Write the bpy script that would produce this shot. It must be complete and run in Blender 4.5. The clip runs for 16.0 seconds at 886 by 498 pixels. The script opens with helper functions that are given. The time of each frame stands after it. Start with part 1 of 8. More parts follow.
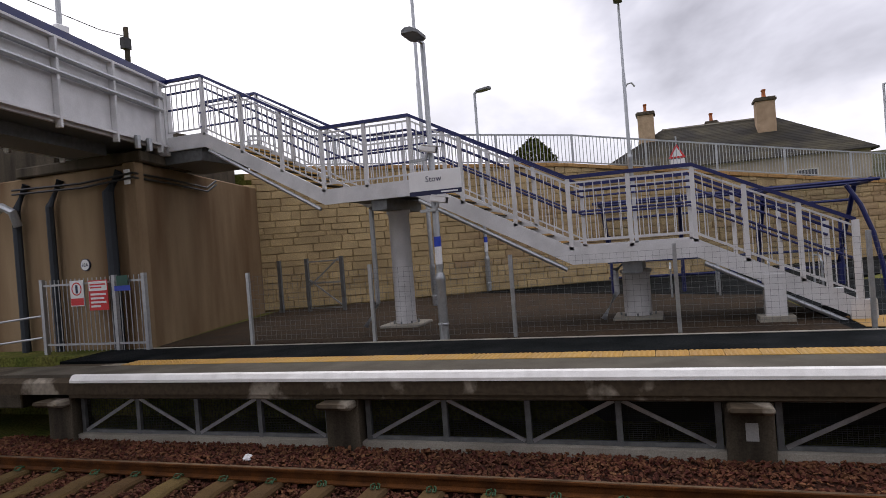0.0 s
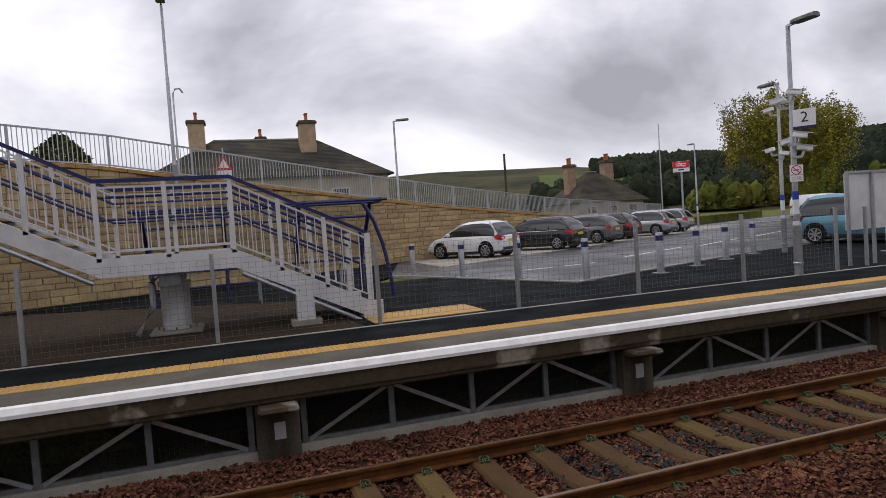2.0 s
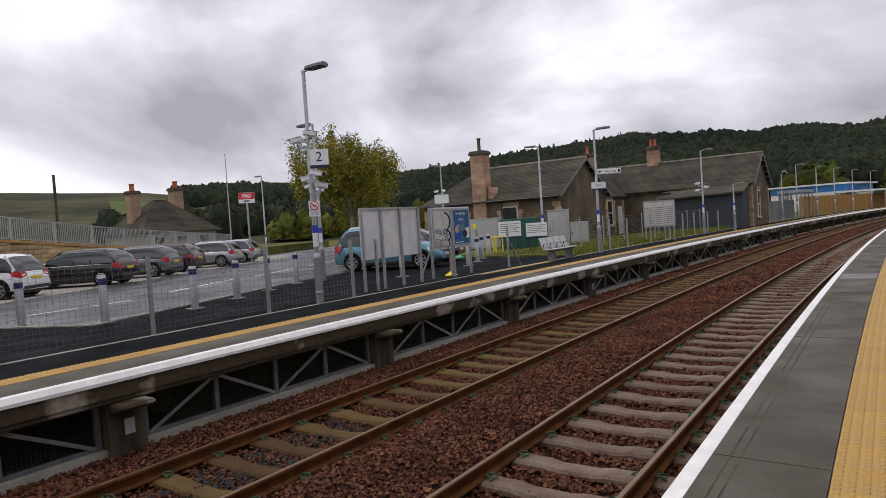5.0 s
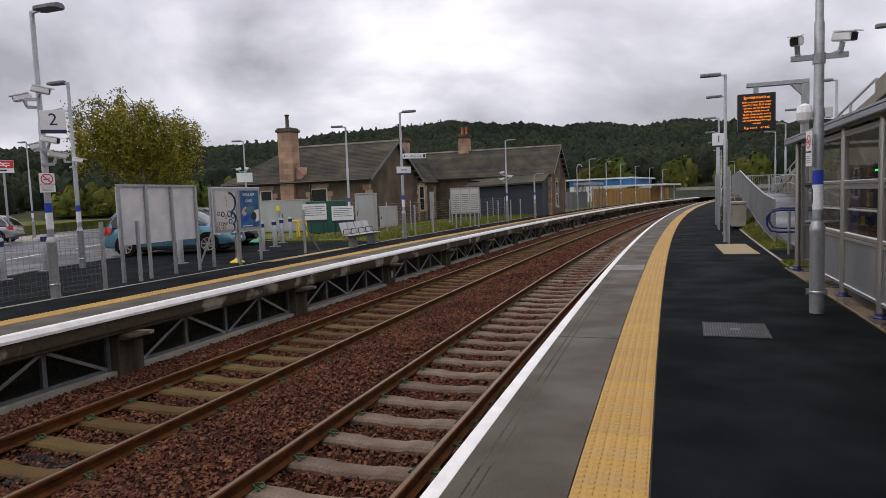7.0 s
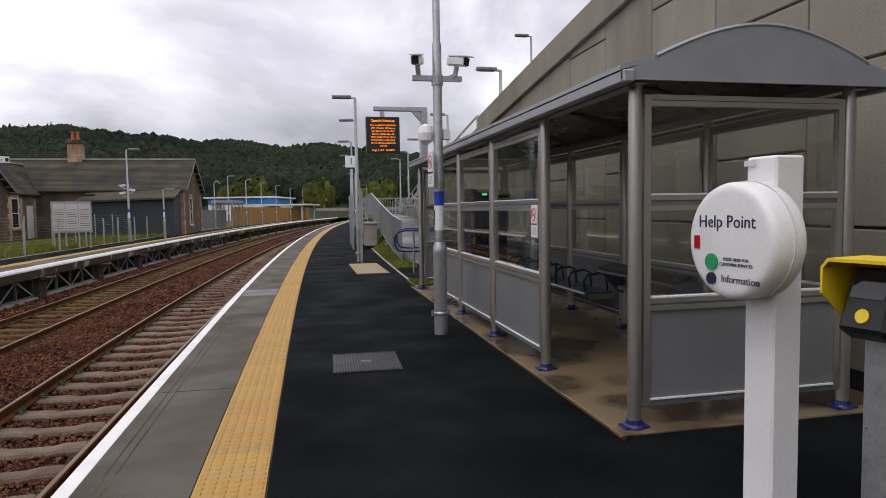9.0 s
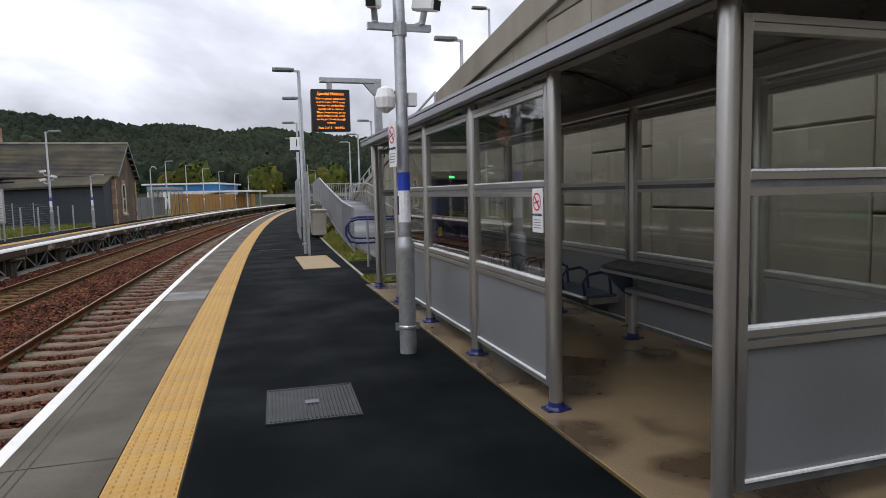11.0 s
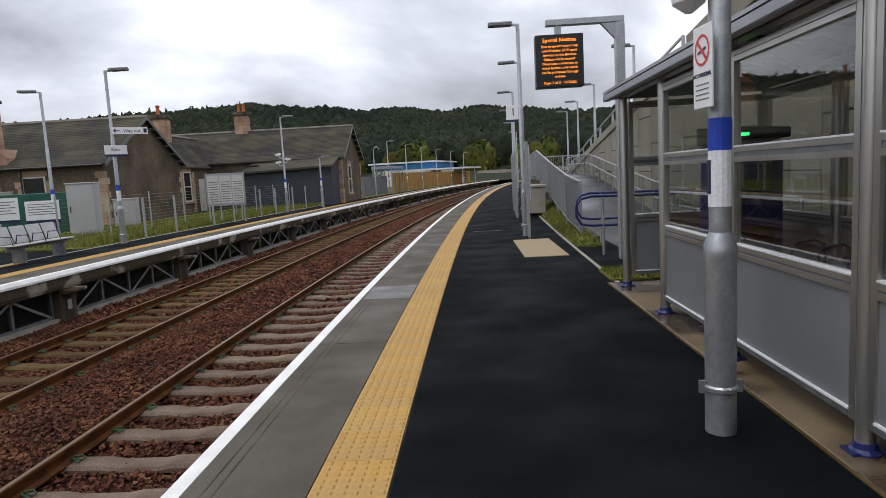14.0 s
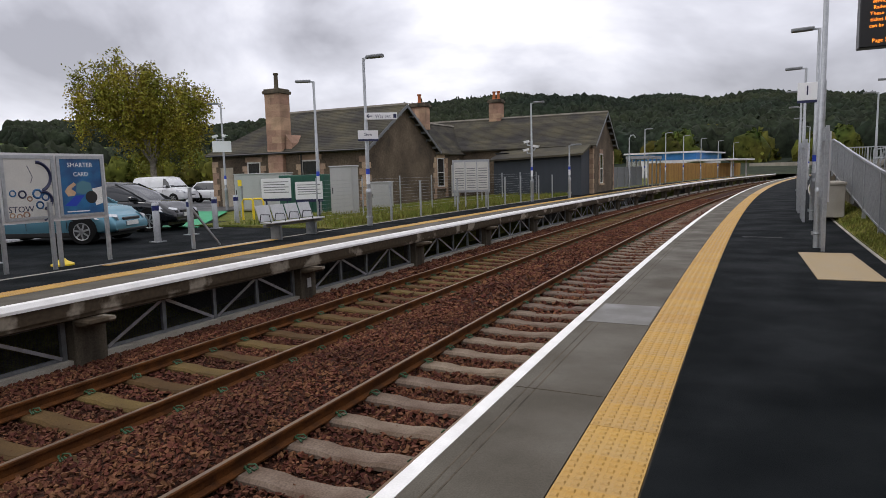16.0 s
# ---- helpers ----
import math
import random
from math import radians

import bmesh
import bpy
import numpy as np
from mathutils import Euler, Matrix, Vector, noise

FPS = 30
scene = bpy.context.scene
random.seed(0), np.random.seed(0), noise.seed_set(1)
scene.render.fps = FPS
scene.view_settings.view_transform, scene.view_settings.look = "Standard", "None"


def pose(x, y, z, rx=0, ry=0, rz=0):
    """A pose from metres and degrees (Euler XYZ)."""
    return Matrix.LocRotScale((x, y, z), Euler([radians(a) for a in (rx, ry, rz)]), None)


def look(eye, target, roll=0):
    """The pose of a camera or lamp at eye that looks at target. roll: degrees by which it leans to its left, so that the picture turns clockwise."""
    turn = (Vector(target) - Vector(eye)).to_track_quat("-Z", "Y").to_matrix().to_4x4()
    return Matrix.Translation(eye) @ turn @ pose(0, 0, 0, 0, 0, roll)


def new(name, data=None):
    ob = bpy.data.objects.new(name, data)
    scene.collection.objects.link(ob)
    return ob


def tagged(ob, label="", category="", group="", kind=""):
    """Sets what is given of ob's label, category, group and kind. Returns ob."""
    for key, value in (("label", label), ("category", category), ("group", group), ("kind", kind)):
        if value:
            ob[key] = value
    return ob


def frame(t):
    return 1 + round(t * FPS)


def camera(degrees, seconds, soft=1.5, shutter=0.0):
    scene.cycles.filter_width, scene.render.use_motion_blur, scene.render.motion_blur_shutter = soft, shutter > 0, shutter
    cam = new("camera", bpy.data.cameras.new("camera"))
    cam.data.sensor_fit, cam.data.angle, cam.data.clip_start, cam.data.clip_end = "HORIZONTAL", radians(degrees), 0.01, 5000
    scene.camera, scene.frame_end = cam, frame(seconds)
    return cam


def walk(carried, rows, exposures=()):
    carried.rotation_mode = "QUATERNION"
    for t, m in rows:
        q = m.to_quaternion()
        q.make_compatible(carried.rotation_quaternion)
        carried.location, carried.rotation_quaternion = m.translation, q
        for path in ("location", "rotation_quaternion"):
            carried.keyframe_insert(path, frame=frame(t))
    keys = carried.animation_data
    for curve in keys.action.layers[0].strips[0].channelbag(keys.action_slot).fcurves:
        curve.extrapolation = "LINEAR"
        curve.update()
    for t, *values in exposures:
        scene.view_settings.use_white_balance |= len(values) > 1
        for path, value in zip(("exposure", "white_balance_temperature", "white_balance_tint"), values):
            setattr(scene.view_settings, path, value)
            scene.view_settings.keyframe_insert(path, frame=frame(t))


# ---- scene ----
cam = camera(69.6, 16.0, 0.65)
PATH = [
    (0, (0.758, -2.627, 1.593), (-1.129, -3.29, 1.58), -4.4),
    (0.5, (0.832, -2.523, 1.582), (-1.119, -2.962, 1.581), -4.4),
    (1, (0.943, -2.537, 1.586), (-1.051, -2.691, 1.549), -4.3),
    (1.5, (0.816, -2.452, 1.555), (-1.175, -2.285, 1.486), -5.9),
    (2, (0.754, -2.371, 1.573), (-1.135, -1.718, 1.493), -3.9),
    (2.5, (0.763, -2.236, 1.563), (-0.942, -1.194, 1.473), -4.6),
    (3, (0.898, -2.109, 1.587), (-0.672, -0.874, 1.486), -2.7),
    (3.5, (0.919, -1.895, 1.564), (-0.472, -0.463, 1.436), -3.1),
    (4, (0.918, -1.669, 1.544), (-0.297, -0.084, 1.44), -3.7),
    (4.2, (0.938, -1.581, 1.555), (-0.244, 0.03, 1.479), -4.0),
    (6.3, (1.182, -0.199, 1.551), (0.18, 1.526, 1.405), -0.8),
    (6.5, (1.171, -0.095, 1.539), (0.259, 1.678, 1.383), -1.3),
    (7, (1.238, 0.216, 1.571), (0.585, 2.1, 1.412), -2.1),
    (7.5, (1.295, 0.521, 1.552), (0.962, 2.488, 1.407), -0.9),
    (8, (1.314, 0.826, 1.541), (1.272, 2.82, 1.39), -0.9),
    (8.5, (1.329, 1.119, 1.535), (1.617, 3.092, 1.385), -1.1),
    (9, (1.414, 1.443, 1.538), (1.836, 3.393, 1.41), -0.9),
    (9.2, (1.442, 1.587, 1.56), (1.868, 3.535, 1.4), -1.3),
    (11.3, (1.658, 3.3, 1.544), (2.233, 5.208, 1.367), -1.3),
    (11.5, (1.688, 3.447, 1.566), (2.238, 5.362, 1.395), -0.8),
    (12, (1.721, 3.793, 1.556), (2.234, 5.717, 1.363), -1.1),
    (12.5, (1.7, 4.16, 1.559), (2.226, 6.077, 1.343), -1.7),
    (13, (1.708, 4.578, 1.562), (2.032, 6.538, 1.332), -0.9),
    (13.5, (1.675, 5.061, 1.533), (1.78, 7.045, 1.305), -1.5),
    (14, (1.649, 5.495, 1.519), (1.564, 7.48, 1.288), -3.1),
    (14.5, (1.642, 5.949, 1.513), (1.296, 7.905, 1.273), -0.7),
    (15, (1.602, 6.413, 1.514), (1.104, 8.341, 1.322), -1.9),
    (15.5, (1.626, 6.847, 1.446), (0.973, 8.728, 1.259), -1.3),
    (16, (1.587, 7.11, 1.508), (0.758, 8.915, 1.275), -1.6),
]
walk(cam, [(t, look(e, g, r)) for t, e, g, r in PATH],
     [(0, -0.02, 6550, 15), (1, -0.16, 6550, 14), (4, -0.13, 6600, 14), (9, 0.0, 6600, 14), (11.5, 0.2, 6350, 10), (14.0, 0.06, 6350, 9), (16, 0.05, 6550, 12)])

# ---- world and light ----
world = bpy.data.worlds.new("overcast_sky")
scene.world = world
world.use_nodes = True
wn, wl = world.node_tree.nodes, world.node_tree.links
wn.clear()
w_out = wn.new("ShaderNodeOutputWorld")
w_bg = wn.new("ShaderNodeBackground")
w_sky = wn.new("ShaderNodeTexSky")
w_sky.sky_type = "NISHITA"
w_sky.sun_disc = False
w_sky.sun_elevation, w_sky.sun_rotation = radians(60), radians(-120)
w_co = wn.new("ShaderNodeTexCoord")
w_map = wn.new("ShaderNodeMapping")
w_map.inputs["Scale"].default_value = (1.0, 1.0, 1.75)
w_n = wn.new("ShaderNodeTexNoise")
w_n.inputs["Scale"].default_value = 2.2
w_n.inputs["Detail"].default_value = 6
w_n.inputs["Roughness"].default_value = 0.52
w_n.inputs["Distortion"].default_value = 0.3
w_r = wn.new("ShaderNodeValToRGB")
w_r.color_ramp.elements[0].position, w_r.color_ramp.elements[0].color = 0.36, (0.42, 0.42, 0.465, 1)
w_r.color_ramp.elements[1].position, w_r.color_ramp.elements[1].color = 0.66, (1.26, 1.26, 1.30, 1)
e_ = w_r.color_ramp.elements.new(0.5)
e_.color = (0.76, 0.77, 0.845, 1)
w_dot = wn.new("ShaderNodeVectorMath")
w_dot.operation = "DOT_PRODUCT"
w_dot.inputs[1].default_value = (-0.72, -0.48, 0.5)
w_glow = wn.new("ShaderNodeMapRange")
w_glow.interpolation_type = "SMOOTHSTEP"
w_glow.inputs["From Min"].default_value, w_glow.inputs["From Max"].default_value = 0.86, 1.01
w_glow.inputs["To Min"].default_value, w_glow.inputs["To Max"].default_value = 0.0, 1.0
w_mix = wn.new("ShaderNodeMix")
w_mix.data_type = "RGBA"
w_mix.inputs["B"].default_value = (1.40, 1.40, 1.42, 1)
w_add = wn.new("ShaderNodeMix")
w_add.data_type, w_add.blend_type = "RGBA", "ADD"
w_add.inputs["Factor"].default_value = 0.012
wl.new(w_co.outputs["Generated"], w_map.inputs["Vector"])
wl.new(w_map.outputs["Vector"], w_n.inputs["Vector"])
wl.new(w_n.outputs["Fac"], w_r.inputs["Fac"])
wl.new(w_co.outputs["Generated"], w_dot.inputs[0])
wl.new(w_dot.outputs["Value"], w_glow.inputs["Value"])
wl.new(w_glow.outputs["Result"], w_mix.inputs["Factor"])
wl.new(w_r.outputs["Color"], w_mix.inputs["A"])
wl.new(w_mix.outputs["Result"], w_add.inputs["A"])
wl.new(w_sky.outputs["Color"], w_add.inputs["B"])
w_sep = wn.new("ShaderNodeSeparateXYZ")
w_zen = wn.new("ShaderNodeMapRange")
w_zen.interpolation_type = "SMOOTHSTEP"
w_zen.inputs["From Min"].default_value, w_zen.inputs["From Max"].default_value = 0.35, 0.95
w_zen.inputs["To Min"].default_value, w_zen.inputs["To Max"].default_value = 0.95, 1.38
wl.new(w_co.outputs["Generated"], w_sep.inputs["Vector"])
wl.new(w_sep.outputs["Z"], w_zen.inputs["Value"])
wl.new(w_zen.outputs["Result"], w_bg.inputs["Strength"])
wl.new(w_add.outputs["Result"], w_bg.inputs["Color"])
wl.new(w_bg.outputs["Background"], w_out.inputs["Surface"])

sun = new("sun", bpy.data.lights.new("sun", "SUN"))
sun.data.energy, sun.data.angle, sun.data.color = 0.7, radians(20), (1.0, 0.97, 0.92)
sun.matrix_world = look((-40, -30, 85), (0, 0, 0))


# ---- materials ----
def material(name, base, rough=0.6, metal=0.0, second=None, scale=4.0, amount=0.35, fine=60.0, grain=0.12,
             bump=0.1, island=0.0, spread=0.0, spec=0.5, wet=0.0, streak=False, depth=0.004, low=0.36, high=0.66):
    """A procedural surface: two scales of variation in colour and gloss, fine relief."""
    m = bpy.data.materials.new(name)
    m.use_nodes = True
    nt = m.node_tree
    b = nt.nodes["Principled BSDF"]
    b.inputs["Metallic"].default_value = metal
    b.inputs["Specular IOR Level"].default_value = spec if rough < 0.7 or metal else min(spec, 0.12)
    co = nt.nodes.new("ShaderNodeTexCoord")
    src = co.outputs["Object"]
    mp = nt.nodes.new("ShaderNodeMapping")
    mp.inputs["Scale"].default_value = (1, 1, 0.16) if streak else (1, 1, 1)
    nt.links.new(src, mp.inputs["Vector"])
    n1 = nt.nodes.new("ShaderNodeTexNoise")
    n1.inputs["Scale"].default_value, n1.inputs["Detail"].default_value = scale, 5
    nt.links.new(mp.outputs["Vector"], n1.inputs["Vector"])
    n2 = nt.nodes.new("ShaderNodeTexNoise")
    n2.inputs["Scale"].default_value, n2.inputs["Detail"].default_value = fine, 3
    nt.links.new(src, n2.inputs["Vector"])
    ramp = nt.nodes.new("ShaderNodeMapRange")
    ramp.inputs["From Min"].default_value, ramp.inputs["From Max"].default_value = low, high
    ramp.inputs["To Max"].default_value = amount
    nt.links.new(n1.outputs["Fac"], ramp.inputs["Value"])
    mix = nt.nodes.new("ShaderNodeMix")
    mix.data_type = "RGBA"
    mix.inputs["A"].default_value = (*base, 1)
    mix.inputs["B"].default_value = (*(second or [c * 0.55 for c in base]), 1)
    nt.links.new(ramp.outputs["Result"], mix.inputs["Factor"])
    col = mix.outputs["Result"]
    hsv = nt.nodes.new("ShaderNodeHueSaturation")
    nt.links.new(col, hsv.inputs["Color"])
    g = nt.nodes.new("ShaderNodeMapRange")
    g.inputs["From Min"].default_value, g.inputs["From Max"].default_value = 0.3, 0.7
    g.inputs["To Min"].default_value, g.inputs["To Max"].default_value = 1 - grain, 1 + grain
    nt.links.new(n2.outputs["Fac"], g.inputs["Value"])
    val = g.outputs["Result"]
    for node, socket, much in (("ShaderNodeNewGeometry", "Random Per Island", island), ("ShaderNodeObjectInfo", "Random", spread)):
        if much:
            r = nt.nodes.new(node)
            q = nt.nodes.new("ShaderNodeMapRange")
            q.inputs["To Min"].default_value, q.inputs["To Max"].default_value = 1 - much, 1 + much
            nt.links.new(r.outputs[socket], q.inputs["Value"])
            x = nt.nodes.new("ShaderNodeMath")
            x.operation = "MULTIPLY"
            nt.links.new(val, x.inputs[0])
            nt.links.new(q.outputs["Result"], x.inputs[1])
            val = x.outputs["Value"]
            h = nt.nodes.new("ShaderNodeMapRange")
            h.inputs["To Min"].default_value, h.inputs["To Max"].default_value = 0.5 - much * 0.05, 0.5 + much * 0.05
            nt.links.new(r.outputs[socket], h.inputs["Value"])
            nt.links.new(h.outputs["Result"], hsv.inputs["Hue"])
    nt.links.new(val, hsv.inputs["Value"])
    nt.links.new(hsv.outputs["Color"], b.inputs["Base Color"])
    rr = nt.nodes.new("ShaderNodeMapRange")
    rr.inputs["From Min"].default_value, rr.inputs["From Max"].default_value = 0.35, 0.65
    rr.inputs["To Min"].default_value, rr.inputs["To Max"].default_value = min(1, rough + 0.06), max(0.04, rough - 0.06 - wet)
    nt.links.new(n1.outputs["Fac"], rr.inputs["Value"])
    nt.links.new(rr.outputs["Result"], b.inputs["Roughness"])
    if bump:
        bp = nt.nodes.new("ShaderNodeBump")
        bp.inputs["Strength"].default_value, bp.inputs["Distance"].default_value = bump, depth
        nt.links.new(n2.outputs["Fac"], bp.inputs["Height"])
        nt.links.new(bp.outputs["Normal"], b.inputs["Normal"])
    return m


def glass(name, tint=(0.9, 0.95, 0.93), rough=0.02, gloss=0.05):
    """Clear thin pane: see-through with a glossy face."""
    m = bpy.data.materials.new(name)
    m.use_nodes = True
    nt = m.node_tree
    nt.nodes.clear()
    o = nt.nodes.new("ShaderNodeOutputMaterial")
    t = nt.nodes.new("ShaderNodeBsdfTransparent")
    t.inputs["Color"].default_value = (*tint, 1)
    g = nt.nodes.new("ShaderNodeBsdfGlossy")
    g.inputs["Roughness"].default_value = rough
    lw = nt.nodes.new("ShaderNodeLayerWeight")
    f = nt.nodes.new("ShaderNodeMath")
    f.operation = "POWER"
    f.inputs[1].default_value = 3.5
    nt.links.new(lw.outputs["Facing"], f.inputs[0])
    g2 = nt.nodes.new("ShaderNodeMapRange")
    g2.inputs["To Min"].default_value, g2.inputs["To Max"].default_value = gloss, 0.75
    nt.links.new(f.outputs["Value"], g2.inputs["Value"])
    x = nt.nodes.new("ShaderNodeMixShader")
    nt.links.new(g2.outputs["Result"], x.inputs["Fac"])
    nt.links.new(t.outputs["BSDF"], x.inputs[1])
    nt.links.new(g.outputs["BSDF"], x.inputs[2])
    nt.links.new(x.outputs["Shader"], o.inputs["Surface"])
    return m


def lit(name, color, strength):
    m = bpy.data.materials.new(name)
    m.use_nodes = True
    b = m.node_tree.nodes["Principled BSDF"]
    b.inputs["Base Color"].default_value = (*color, 1)
    b.inputs["Emission Color"].default_value = (*color, 1)
    b.inputs["Emission Strength"].default_value = strength
    return m


